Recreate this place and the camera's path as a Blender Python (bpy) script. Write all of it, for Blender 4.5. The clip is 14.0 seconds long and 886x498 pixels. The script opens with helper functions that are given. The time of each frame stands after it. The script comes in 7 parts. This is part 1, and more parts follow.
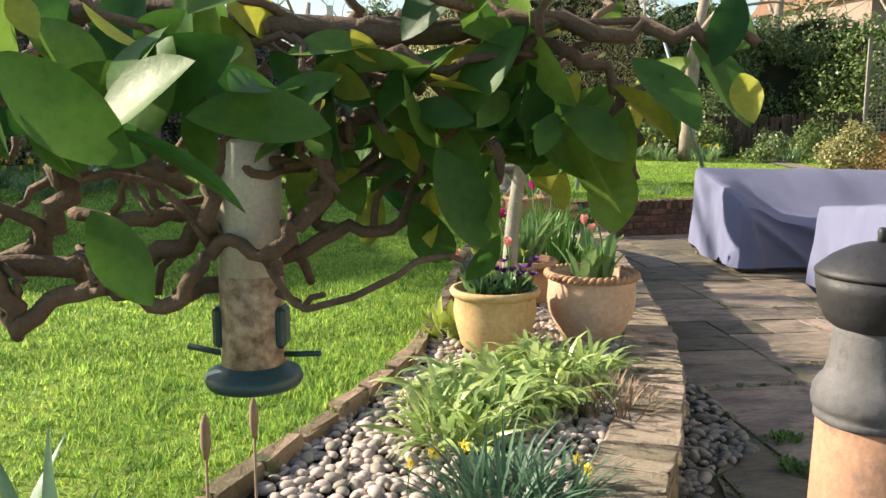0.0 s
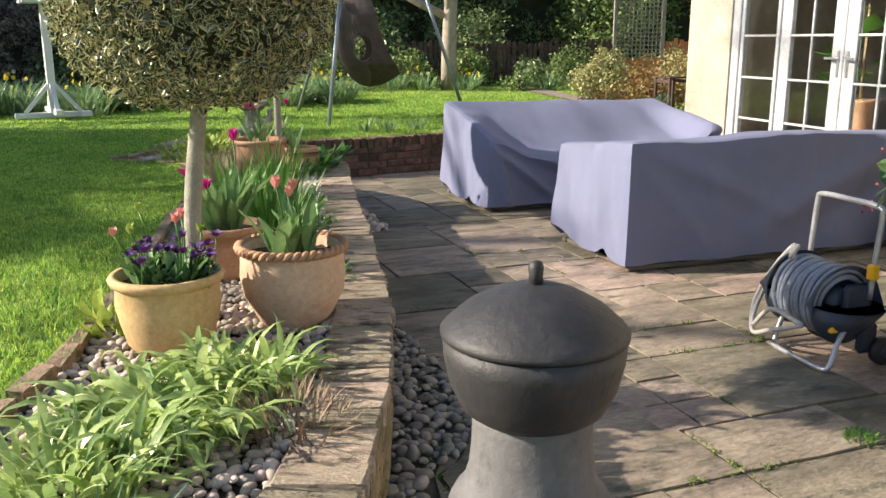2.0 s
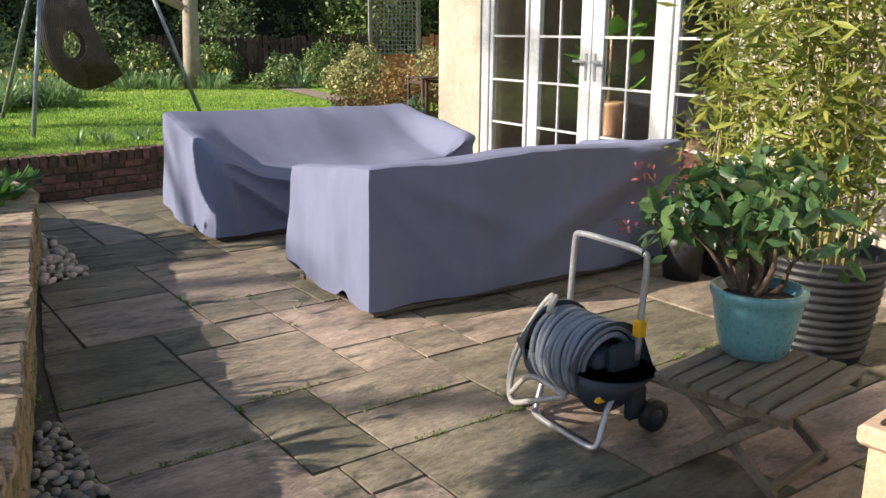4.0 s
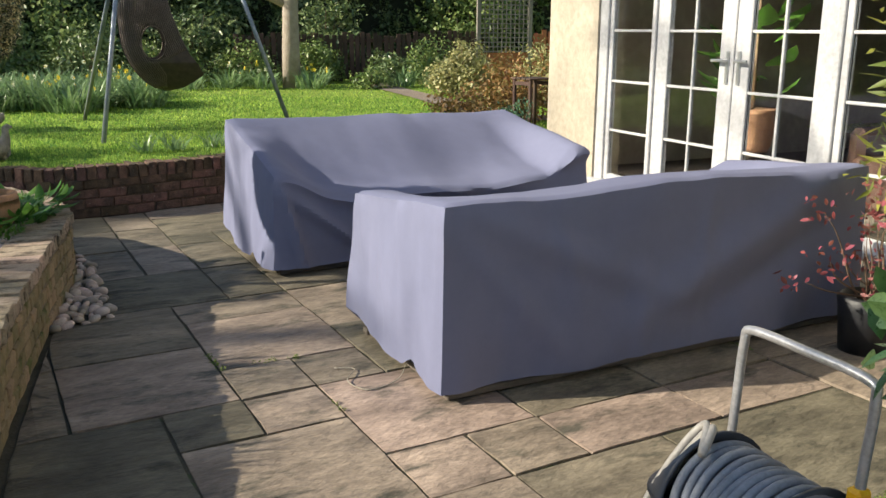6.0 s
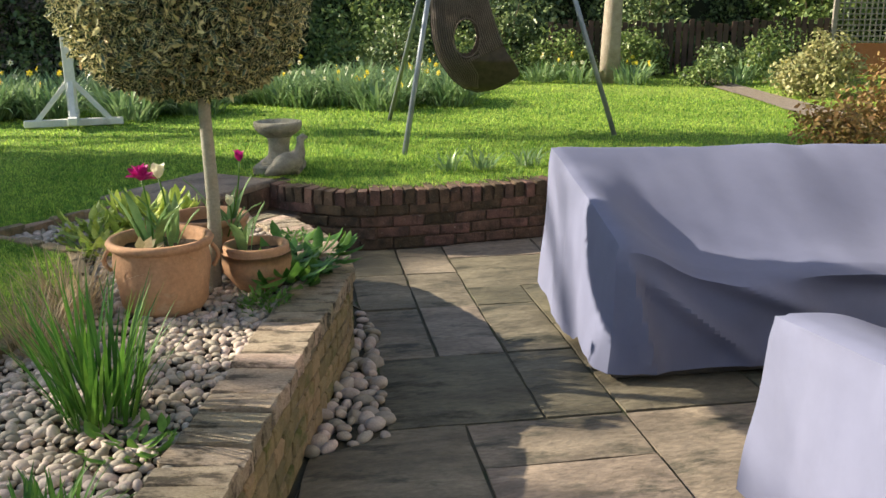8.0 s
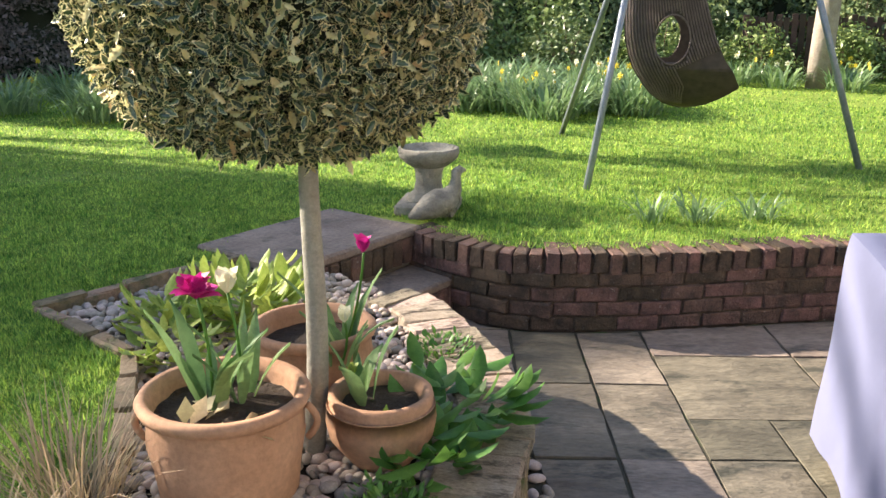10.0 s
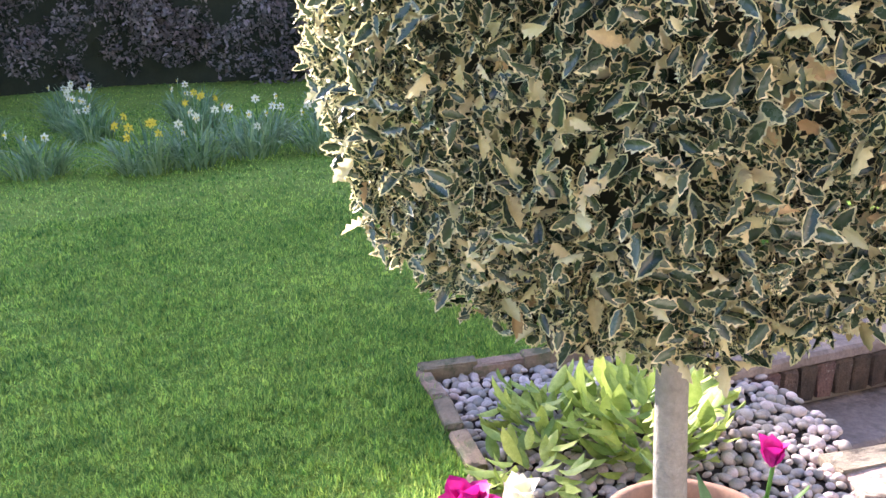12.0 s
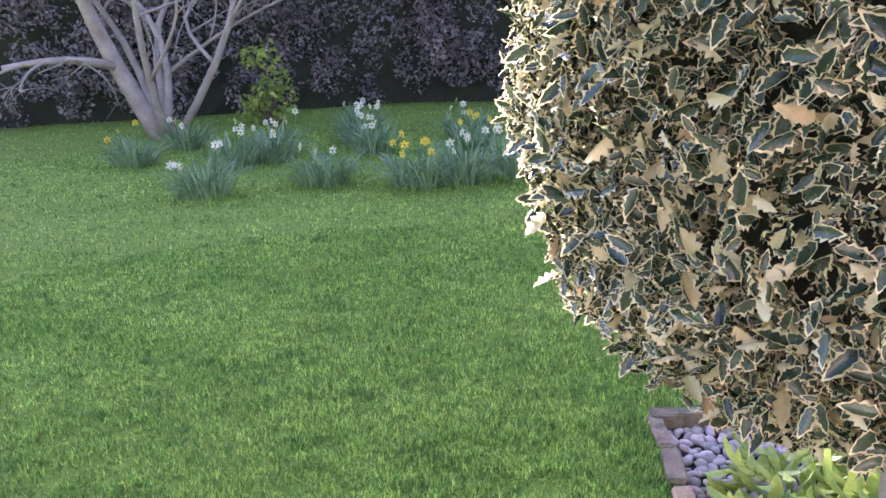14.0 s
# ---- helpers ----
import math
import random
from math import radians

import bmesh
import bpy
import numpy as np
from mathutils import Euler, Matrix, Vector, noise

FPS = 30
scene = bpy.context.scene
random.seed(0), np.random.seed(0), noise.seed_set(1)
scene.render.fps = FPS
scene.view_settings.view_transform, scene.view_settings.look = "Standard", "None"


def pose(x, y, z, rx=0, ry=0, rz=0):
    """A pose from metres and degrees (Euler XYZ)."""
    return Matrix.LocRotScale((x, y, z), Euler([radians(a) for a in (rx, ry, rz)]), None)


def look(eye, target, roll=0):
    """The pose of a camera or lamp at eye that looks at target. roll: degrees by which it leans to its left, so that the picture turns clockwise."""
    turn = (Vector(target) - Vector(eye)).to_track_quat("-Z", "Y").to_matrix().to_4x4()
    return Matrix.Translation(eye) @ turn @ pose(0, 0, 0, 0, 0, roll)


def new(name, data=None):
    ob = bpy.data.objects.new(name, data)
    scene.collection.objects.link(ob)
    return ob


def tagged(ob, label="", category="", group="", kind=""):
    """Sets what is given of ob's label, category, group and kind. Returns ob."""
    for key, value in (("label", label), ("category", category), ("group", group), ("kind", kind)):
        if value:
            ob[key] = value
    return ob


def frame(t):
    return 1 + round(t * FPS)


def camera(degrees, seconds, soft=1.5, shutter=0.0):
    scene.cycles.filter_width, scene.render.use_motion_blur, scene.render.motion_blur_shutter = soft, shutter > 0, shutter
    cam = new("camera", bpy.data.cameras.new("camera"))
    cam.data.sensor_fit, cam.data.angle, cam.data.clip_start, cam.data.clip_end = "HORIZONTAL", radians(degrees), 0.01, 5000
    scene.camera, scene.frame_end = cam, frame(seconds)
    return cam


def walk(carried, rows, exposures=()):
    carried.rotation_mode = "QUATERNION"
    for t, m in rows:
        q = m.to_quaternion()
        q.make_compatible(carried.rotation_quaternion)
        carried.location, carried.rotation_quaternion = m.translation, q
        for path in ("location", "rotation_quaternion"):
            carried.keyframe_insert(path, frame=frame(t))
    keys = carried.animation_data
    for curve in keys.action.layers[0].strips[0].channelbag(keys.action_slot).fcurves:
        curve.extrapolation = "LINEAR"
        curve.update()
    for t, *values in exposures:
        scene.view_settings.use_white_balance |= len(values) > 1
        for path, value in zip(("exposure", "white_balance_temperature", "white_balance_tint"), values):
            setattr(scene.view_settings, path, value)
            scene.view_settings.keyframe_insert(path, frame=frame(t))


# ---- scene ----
cam = camera(54.1, 14.0)
PATH = [
    (0, (0.317, 0.23, 1.352), (0.242, 2.205, 1.044), 0.1),
    (0.5, (0.326, 0.327, 1.293), (0.266, 2.293, 0.93), 0.0),
    (1, (0.423, 0.49, 1.298), (0.389, 2.445, 0.878), -0.0),
    (1.5, (0.542, 0.655, 1.343), (0.707, 2.595, 0.889), -0.1),
    (2, (0.713, 0.847, 1.394), (1.126, 2.747, 0.925), -0.1),
    (2.5, (0.85, 0.979, 1.433), (1.439, 2.829, 0.953), -0.2),
    (3, (0.925, 1.164, 1.433), (1.688, 2.951, 0.956), 0.3),
    (3.2, (0.979, 1.263, 1.441), (1.794, 3.025, 0.959), 0.2),
    (5.3, (1.688, 2.231, 1.482), (2.604, 3.94, 0.994), 0.5),
    (5.5, (1.741, 2.35, 1.464), (2.629, 4.076, 0.982), 0.5),
    (6, (1.811, 2.65, 1.441), (2.475, 4.471, 0.949), 0.2),
    (6.5, (1.829, 3.062, 1.45), (2.322, 4.934, 0.95), 0.0),
    (7, (1.87, 3.453, 1.483), (2.218, 5.356, 0.975), -0.1),
    (7.5, (1.849, 3.86, 1.468), (1.994, 5.788, 0.955), -0.3),
    (7.7, (1.85, 4.029, 1.492), (1.936, 5.959, 0.973), -0.3),
    (9.8, (1.626, 5.705, 1.56), (1.367, 7.611, 1.007), 0.3),
    (10, (1.579, 5.84, 1.566), (1.268, 7.736, 1.009), 0.3),
    (10.5, (1.49, 6.138, 1.592), (0.936, 7.976, 1.024), -0.1),
    (11, (1.498, 6.355, 1.63), (0.527, 8.004, 1.051), -1.0),
    (11.5, (1.456, 6.612, 1.654), (0.268, 8.114, 1.075), -1.4),
    (12, (1.485, 6.785, 1.675), (0.16, 8.167, 1.096), -1.8),
    (12.5, (1.491, 6.844, 1.685), (0.019, 8.069, 1.11), -2.2),
    (13, (1.484, 6.841, 1.691), (-0.112, 7.906, 1.126), -2.2),
    (13.5, (1.505, 6.851, 1.704), (-0.162, 7.813, 1.159), -2.1),
    (14, (1.527, 6.883, 1.712), (-0.181, 7.787, 1.193), -2.1),
]
EXPOSURES = [(0.0, 1.12, 6900, 9), (3.0, 0.98, 6550, 9), (5.5, 0.75, 6600, 6), (7.7, 1.04, 7000, 5), (10.0, 1.62, 6600, 13), (11.0, 2.15, 6200, 16),
             (12.5, 2.55, 5800, 36), (14.0, 2.6, 5700, 42)]
walk(cam, [(t, look(eye, target, roll)) for t, eye, target, roll in PATH], EXPOSURES)

# ---- sky and sun ----
SUN_EL, SUN_AZ = 27.0, 78.5          # degrees up; degrees from +y towards -x
world = bpy.data.worlds.new("world")
scene.world = world
world.use_nodes = True
sky = world.node_tree.nodes.new("ShaderNodeTexSky")
sky.sky_type, sky.sun_disc = "NISHITA", False
sky.sun_elevation, sky.sun_rotation = radians(SUN_EL), radians(-SUN_AZ)
sky.air_density, sky.dust_density = 1.0, 1.0
back = world.node_tree.nodes["Background"]
back.inputs["Strength"].default_value = 0.105
world.node_tree.links.new(sky.outputs[0], back.inputs["Color"])
sun_data = bpy.data.lights.new("sun", "SUN")
sun_data.energy, sun_data.angle, sun_data.color = 5.0, radians(0.6), (1.0, 0.9, 0.76)
sun = new("sun", sun_data)
SUN_TO = Vector((-math.sin(radians(SUN_AZ)) * math.cos(radians(SUN_EL)),
                 math.cos(radians(SUN_AZ)) * math.cos(radians(SUN_EL)), math.sin(radians(SUN_EL))))
sun.matrix_world = look(SUN_TO * 60, (0, 0, 0))
# ---- materials ----
def mat(name, c1, c2, scale=4.0, rough=0.8, bump=0.3, bscale=60.0, dist=0.01, rnd=0.0, island=0.0, metal=0.0,
        spec=0.4, translucent=0.0, stain=None, stain_scale=1.5, stain_cut=0.55, coat=0.0, stretch=None, grain=0.45):
    """A surface of two mixed tones, with grain, optional stains, relief and variation from piece to piece."""
    m = bpy.data.materials.new(name)
    m.use_nodes = True
    nt = m.node_tree
    n, l = nt.nodes, nt.links
    b = n["Principled BSDF"]
    co = n.new("ShaderNodeTexCoord")
    src = co.outputs["Object"]
    if stretch:
        mp = n.new("ShaderNodeMapping")
        mp.inputs["Scale"].default_value = stretch
        l.new(src, mp.inputs["Vector"])
        src = mp.outputs[0]
    info = None
    if rnd > 0:
        info = n.new("ShaderNodeObjectInfo")
        add = n.new("ShaderNodeVectorMath")
        add.operation = "MULTIPLY_ADD"
        comb = n.new("ShaderNodeCombineXYZ")
        for k in range(3):
            l.new(info.outputs["Random"], comb.inputs[k])
        add.inputs[1].default_value = (31.0, 17.0, 23.0)
        l.new(comb.outputs[0], add.inputs[0])
        l.new(src, add.inputs[2])
        src = add.outputs[0]
    def noise_node(sc, det=6.0, r=0.6):
        q = n.new("ShaderNodeTexNoise")
        q.inputs["Scale"].default_value, q.inputs["Detail"].default_value, q.inputs["Roughness"].default_value = sc, det, r
        l.new(src, q.inputs["Vector"])
        return q
    def mix(kind, fac, a, c):
        q = n.new("ShaderNodeMix")
        q.data_type, q.blend_type = "RGBA", kind
        for sock, v in ((q.inputs[0], fac), (q.inputs[6], a), (q.inputs[7], c)):
            if isinstance(v, (float, int)):
                sock.default_value = v
            elif isinstance(v, tuple):
                sock.default_value = (*v, 1.0)
            else:
                l.new(v, sock)
        return q.outputs[2]
    def ramp(v, lo, hi):
        q = n.new("ShaderNodeMapRange")
        q.inputs[1].default_value, q.inputs[2].default_value = lo, hi
        l.new(v, q.inputs[0])
        return q.outputs[0]
    big, fine = noise_node(scale), noise_node(scale * 11, 4.0, 0.7)
    col = mix("MIX", ramp(big.outputs[0], 0.32, 0.68), c1, c2)
    col = mix("OVERLAY", grain, col, fine.outputs[0])
    if stain:
        sp = noise_node(stain_scale, 8.0, 0.7)
        col = mix("MIX", ramp(sp.outputs[0], stain_cut, stain_cut + 0.12), col, stain)
    if rnd > 0 or island > 0:
        hsv = n.new("ShaderNodeHueSaturation")
        if rnd > 0:
            r, amt = info.outputs["Random"], rnd
        else:
            geo = n.new("ShaderNodeNewGeometry")
            r, amt = geo.outputs["Random Per Island"], island
        mr = n.new("ShaderNodeMapRange")
        mr.inputs[3].default_value, mr.inputs[4].default_value = 1 - amt, 1 + amt
        l.new(r, mr.inputs[0])
        l.new(mr.outputs[0], hsv.inputs["Value"])
        mr2 = n.new("ShaderNodeMapRange")
        mr2.inputs[3].default_value, mr2.inputs[4].default_value = 0.5 + 0.035 * amt * 2, 0.5 - 0.035 * amt * 2
        l.new(r, mr2.inputs[0])
        l.new(mr2.outputs[0], hsv.inputs["Hue"])
        l.new(col, hsv.inputs["Color"])
        col = hsv.outputs[0]
    l.new(col, b.inputs["Base Color"])
    rr = n.new("ShaderNodeMapRange")
    rr.inputs[3].default_value, rr.inputs[4].default_value = max(0.05, rough - 0.12), min(1.0, rough + 0.12)
    l.new(fine.outputs[0], rr.inputs[0])
    l.new(rr.outputs[0], b.inputs["Roughness"])
    b.inputs["Metallic"].default_value = metal
    b.inputs["Specular IOR Level"].default_value = spec
    b.inputs["Coat Weight"].default_value = coat
    if bump > 0:
        bn = noise_node(bscale, 5.0, 0.65)
        bp = n.new("ShaderNodeBump")
        bp.inputs["Strength"].default_value, bp.inputs["Distance"].default_value = bump, dist
        l.new(bn.outputs[0], bp.inputs["Height"])
        l.new(bp.outputs[0], b.inputs["Normal"])
    if translucent > 0:
        tr = n.new("ShaderNodeBsdfTranslucent")
        l.new(col, tr.inputs["Color"])
        ms = n.new("ShaderNodeMixShader")
        ms.inputs[0].default_value = translucent
        l.new(b.outputs[0], ms.inputs[1])
        l.new(tr.outputs[0], ms.inputs[2])
        l.new(ms.outputs[0], n["Material Output"].inputs["Surface"])
    return m


STONE = mat("york_stone", (0.13, 0.106, 0.08), (0.30, 0.247, 0.185), 2.2, 0.78, 0.55, 5, 0.05, rnd=0.46,
            stain=(0.066, 0.062, 0.046), stain_scale=2.6, stain_cut=0.53, grain=0.7, stretch=(1.0, 2.4, 1.0))
JOINT = mat("joint_soil", (0.045, 0.04, 0.026), (0.085, 0.076, 0.05), 9, 0.95, 0.6, 60, stain=(0.05, 0.09, 0.02), stain_scale=4, stain_cut=0.55)
BRICK = mat("weathered_brick", (0.36, 0.275, 0.2), (0.52, 0.42, 0.32), 7, 0.9, 0.9, 55, 0.02, rnd=0.34,
            stain=(0.12, 0.095, 0.07), stain_scale=8, stain_cut=0.5, stretch=(1.0, 2.2, 2.2), grain=0.7)
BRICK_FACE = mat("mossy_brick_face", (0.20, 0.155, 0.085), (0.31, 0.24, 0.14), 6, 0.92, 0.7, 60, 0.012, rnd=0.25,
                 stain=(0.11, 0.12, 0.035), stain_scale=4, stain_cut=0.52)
EDGE_BRICK = mat("mossy_edging", (0.21, 0.15, 0.095), (0.34, 0.25, 0.165), 7, 0.92, 0.8, 60, 0.014, rnd=0.3, stain=(0.10, 0.11, 0.05), stain_scale=8, stain_cut=0.52)
BRICK_DARK = mat("dark_lichen_brick", (0.06, 0.043, 0.032), (0.19, 0.115, 0.08), 11, 0.92, 0.9, 60, 0.016, rnd=0.4,
                 stain=(0.34, 0.30, 0.24), stain_scale=34, stain_cut=0.61, grain=0.8)
STEP_STONE = mat("worn_step_stone", (0.21, 0.158, 0.122), (0.33, 0.255, 0.20), 4, 0.85, 0.8, 14, 0.03, stain=(0.12, 0.10, 0.075), stain_scale=5, stain_cut=0.53, grain=0.6)
MORTAR = mat("mortar", (0.14, 0.12, 0.09), (0.22, 0.19, 0.14), 12, 0.95, 0.5, 80)
GRASSMAT = mat("grass_blades", (0.215, 0.385, 0.065), (0.37, 0.55, 0.115), 1.6, 0.5, 0, island=0.6, translucent=0.55, spec=0.3, grain=0.9,
               stain=(0.15, 0.30, 0.055), stain_scale=5.5, stain_cut=0.52)
TURF = mat("turf_soil", (0.18, 0.27, 0.03), (0.26, 0.34, 0.045), 2.5, 0.95, 0.8, 90, 0.02)
PEBBLE = mat("pebble", (0.32, 0.26, 0.215), (0.51, 0.435, 0.37), 14, 0.7, 0.15, 80, 0.004, island=0.38)
# Darker, greyer copy of the pebble; the wall's shade is put into its colour.
PEBBLE_SHADED = mat("shaded_grey_pebble", (0.16, 0.145, 0.12), (0.30, 0.27, 0.23), 14, 0.7, 0.15, 80, 0.004, island=0.4)
SOIL = mat("soil", (0.04, 0.028, 0.02), (0.08, 0.058, 0.04), 20, 0.95, 0.9, 60, 0.03)
COVER = mat("cover_fabric", (0.155, 0.166, 0.262), (0.182, 0.193, 0.292), 0.8, 0.8, 0.12, 260, 0.002, spec=0.25, grain=0.12)
RENDERED = mat("cream_render", (0.41, 0.36, 0.285), (0.46, 0.405, 0.325), 1.2, 0.9, 0.25, 90, 0.006)
WHITE = mat("white_upvc", (0.44, 0.44, 0.455), (0.49, 0.49, 0.505), 2, 0.35, 0.02, 30)
HOUSE_BRICK = mat("far_brick", (0.24, 0.17, 0.14), (0.32, 0.24, 0.2), 12, 0.9, 0.4, 40)
TILE_ROOF = mat("roof_tiles", (0.16, 0.09, 0.06), (0.24, 0.14, 0.09), 9, 0.9, 0.6, 30)
BARK_PALE = mat("pale_bark", (0.25, 0.23, 0.185), (0.38, 0.35, 0.285), 9, 0.85, 0.5, 45, 0.01, stain=(0.14, 0.14, 0.09), stain_scale=14, stain_cut=0.6)
BARK_DARK = mat("brown_bark", (0.10, 0.065, 0.045), (0.19, 0.13, 0.09), 18, 0.9, 0.8, 70, 0.008)
LEAF_HOLLY = mat("holly_green", (0.03, 0.06, 0.03), (0.065, 0.1, 0.05), 6, 0.26, 0, island=0.55, spec=0.7, translucent=0.12)
LEAF_CREAM = mat("holly_cream_margin", (0.66, 0.60, 0.29), (0.75, 0.70, 0.41), 8, 0.42, 0, island=0.25, translucent=0.3)
LEAF_OLD = mat("faded_holly_leaf", (0.45, 0.34, 0.15), (0.52, 0.42, 0.2), 8, 0.6, 0, island=0.3, translucent=0.15)
# Near-black green: the shade between leaves, put into a colour.
LEAF_SHADE = mat("hedge_shade", (0.02, 0.026, 0.014), (0.036, 0.042, 0.022), 3, 1.0, 0)
GLASS = bpy.data.materials.new("window_glass")
GLASS.use_nodes = True
_g = GLASS.node_tree.nodes["Principled BSDF"]
_g.inputs["Base Color"].default_value = (0.95, 0.97, 0.96, 1)
_g.inputs["Roughness"].default_value = 0.02
_g.inputs["Transmission Weight"].default_value = 1.0
_g.inputs["IOR"].default_value = 1.45


# ---- mesh helpers ----
def part(name, bm, material, parent=None, label=""):
    """Links a bmesh (or a mesh) as one object, under parent if there is one."""
    me = bm
    if isinstance(bm, bmesh.types.BMesh):
        me = bpy.data.meshes.new(name)
        bm.to_mesh(me)
        bm.free()
    if not me.materials:
        for m in (material if isinstance(material, (list, tuple)) else (material,)):
            me.materials.append(m)
    ob = new(name, me)
    if parent is not None:
        ob.parent = parent
    if label:
        ob["label"] = label
    return ob


def empty(name, m, label, category, group="", kind=""):
    ob = new(name)
    ob.matrix_world = m
    ob.empty_display_size = 0.1
    return tagged(ob, label, category, group, kind)


def smooth(me, angle=None):
    me.polygons.foreach_set("use_smooth", [True] * len(me.polygons))
    return me


def box(sx, sy, sz, bevel=0.0, at=(0, 0, 0), m=None, bm=None):
    own = bm or bmesh.new()
    r = bmesh.ops.create_cube(own, size=1.0)
    t = Matrix.Translation(at) @ Matrix.Diagonal((sx, sy, sz, 1))
    bmesh.ops.transform(own, matrix=(m or Matrix()) @ t, verts=r["verts"])
    if bevel > 0:
        es = list({e for v in r["verts"] for e in v.link_edges})
        bmesh.ops.bevel(own, geom=es, offset=bevel, segments=1, affect="EDGES")
    return own


def lathe(profile, seg=32, wobble=0.0):
    """A turned solid from (radius, height) pairs."""
    vs, fs = [], []
    for r, z in profile:
        for k in range(seg):
            a = 2 * math.pi * k / seg
            w = 1 + wobble * math.sin(3 * a + z * 9)
            vs.append((r * w * math.cos(a), r * w * math.sin(a), z))
    for i in range(len(profile) - 1):
        for k in range(seg):
            k2 = (k + 1) % seg
            fs.append((i * seg + k, i * seg + k2, (i + 1) * seg + k2, (i + 1) * seg + k))
    fs.append(tuple(reversed(range(seg))))
    fs.append(tuple((len(profile) - 1) * seg + k for k in range(seg)))
    me = bpy.data.meshes.new("turned")
    me.from_pydata(vs, [], fs)
    return smooth(me)


def tube(paths, seg=8):
    """Tapered round limbs: each path is a list of (point, radius). All join into one mesh."""
    vs, fs = [], []
    for pts in paths:
        base, last = len(vs), len(pts) - 1
        for i, (p, r) in enumerate(pts):
            p, r = Vector(p), float(r)
            d = Vector(pts[min(i + 1, last)][0]) - Vector(pts[max(i - 1, 0)][0])
            d = d.normalized() if d.length > 1e-6 else Vector((0, 0, 1))
            u = d.cross(Vector((0.31, 0.95, 0.11))).normalized()
            w = d.cross(u)
            for k in range(seg):
                a = 2 * math.pi * k / seg
                vs.append(p + r * (math.cos(a) * u + math.sin(a) * w))
        for i in range(last):
            for k in range(seg):
                k2 = (k + 1) % seg
                fs.append((base + i * seg + k, base + i * seg + k2, base + (i + 1) * seg + k2, base + (i + 1) * seg + k))
        fs.append(tuple(base + k for k in reversed(range(seg))))
        fs.append(tuple(base + last * seg + k for k in range(seg)))
    me = bpy.data.meshes.new("limbs")
    me.from_pydata([tuple(v) for v in vs], [], fs)
    return smooth(me)


def spline(points, n):
    """n points along a smooth curve through the given ones."""
    P = [Vector(p) for p in points]
    P = [2 * P[0] - P[1]] + P + [2 * P[-1] - P[-2]]
    out, segs = [], len(P) - 3
    for k in range(n):
        s = k / (n - 1) * segs
        i = min(int(s), segs - 1)
        t = s - i
        a, b, c, d = P[i:i + 4]
        out.append(0.5 * (2 * b + (c - a) * t + (2 * a - 5 * b + 4 * c - d) * t * t + (3 * b - a - 3 * c + d) * t ** 3))
    return out


def frames_of(normal, rng):
    """Three arrays of unit axes round the given normals, turned at random."""
    nz = normal / np.linalg.norm(normal, axis=1, keepdims=True)
    r = rng.normal(size=nz.shape)
    x = np.cross(r, nz)
    x /= np.linalg.norm(x, axis=1, keepdims=True)
    return x, np.cross(nz, x), nz


def scatter(tv, tf, P, X, Y, Z, S, slots=None):
    """One mesh of many copies of a small template, each placed by its own axes and size."""
    tv = np.asarray(tv, float)
    n, k = len(P), len(tv)
    S = np.broadcast_to(np.asarray(S, float).reshape(-1, 1, 1) if np.ndim(S) else np.full((1, 1, 1), S), (n, 1, 1))
    V = P[:, None] + S * (tv[None, :, 0:1] * X[:, None] + tv[None, :, 1:2] * Y[:, None] + tv[None, :, 2:3] * Z[:, None])
    me = bpy.data.meshes.new("scatter")
    sizes = np.array([len(f) for f in tf])
    flat = np.concatenate([np.asarray(f) for f in tf])
    me.vertices.add(n * k)
    me.vertices.foreach_set("co", V.astype(np.float32).ravel())
    loops = (flat[None] + (np.arange(n) * k)[:, None]).ravel()
    me.loops.add(len(loops))
    me.loops.foreach_set("vertex_index", loops.astype(np.int32))
    tot = np.tile(sizes, n)
    me.polygons.add(len(tot))
    me.polygons.foreach_set("loop_start", np.concatenate([[0], np.cumsum(tot)[:-1]]).astype(np.int32))
    if slots is not None:
        me.polygons.foreach_set("material_index", np.tile(np.asarray(slots), n).astype(np.int32))
    me.update(calc_edges=True)
    return me


LEAF_V = [(0, 0, 0), (0.22, 0.35, 0.05), (0.2, 0.65, 0.03), (0, 1, -0.06), (-0.2, 0.65, 0.03), (-0.22, 0.35, 0.05), (0, 0.5, -0.03)]
LEAF_F = [(0, 1, 6), (1, 2, 6), (2, 3, 6), (3, 4, 6), (4, 5, 6), (5, 0, 6)]
LEAFLET_V, LEAFLET_F = [(0, 0, 0), (0.28, 0.5, 0.06), (0, 1, 0), (-0.28, 0.5, 0.06)], [(0, 1, 2), (0, 2, 3)]


def foliage(centres, radii, count, size, rng, out=0.7, flat=0.0, tmpl=(LEAFLET_V, LEAFLET_F)):
    """Leaves round many small clumps, mostly facing outwards and up: one mesh."""
    c, r = np.asarray(centres, float), np.asarray(radii, float)
    w = r ** 2 / (r ** 2).sum()
    idx = rng.choice(len(c), count, p=w)
    d = rng.normal(size=(count, 3))
    d /= np.linalg.norm(d, axis=1, keepdims=True)
    rad = r[idx] * rng.uniform(0.45, 1.08, count) ** 0.6
    P = c[idx] + d * rad[:, None] * np.array([1, 1, 1 - flat])
    nrm = d * out + rng.normal(size=(count, 3)) * 0.6 + np.array([0, 0, 0.35])
    X, Y, Z = frames_of(nrm, rng)
    return scatter(tmpl[0], tmpl[1], P, X, Y, Z, size * rng.uniform(0.6, 1.35, count))


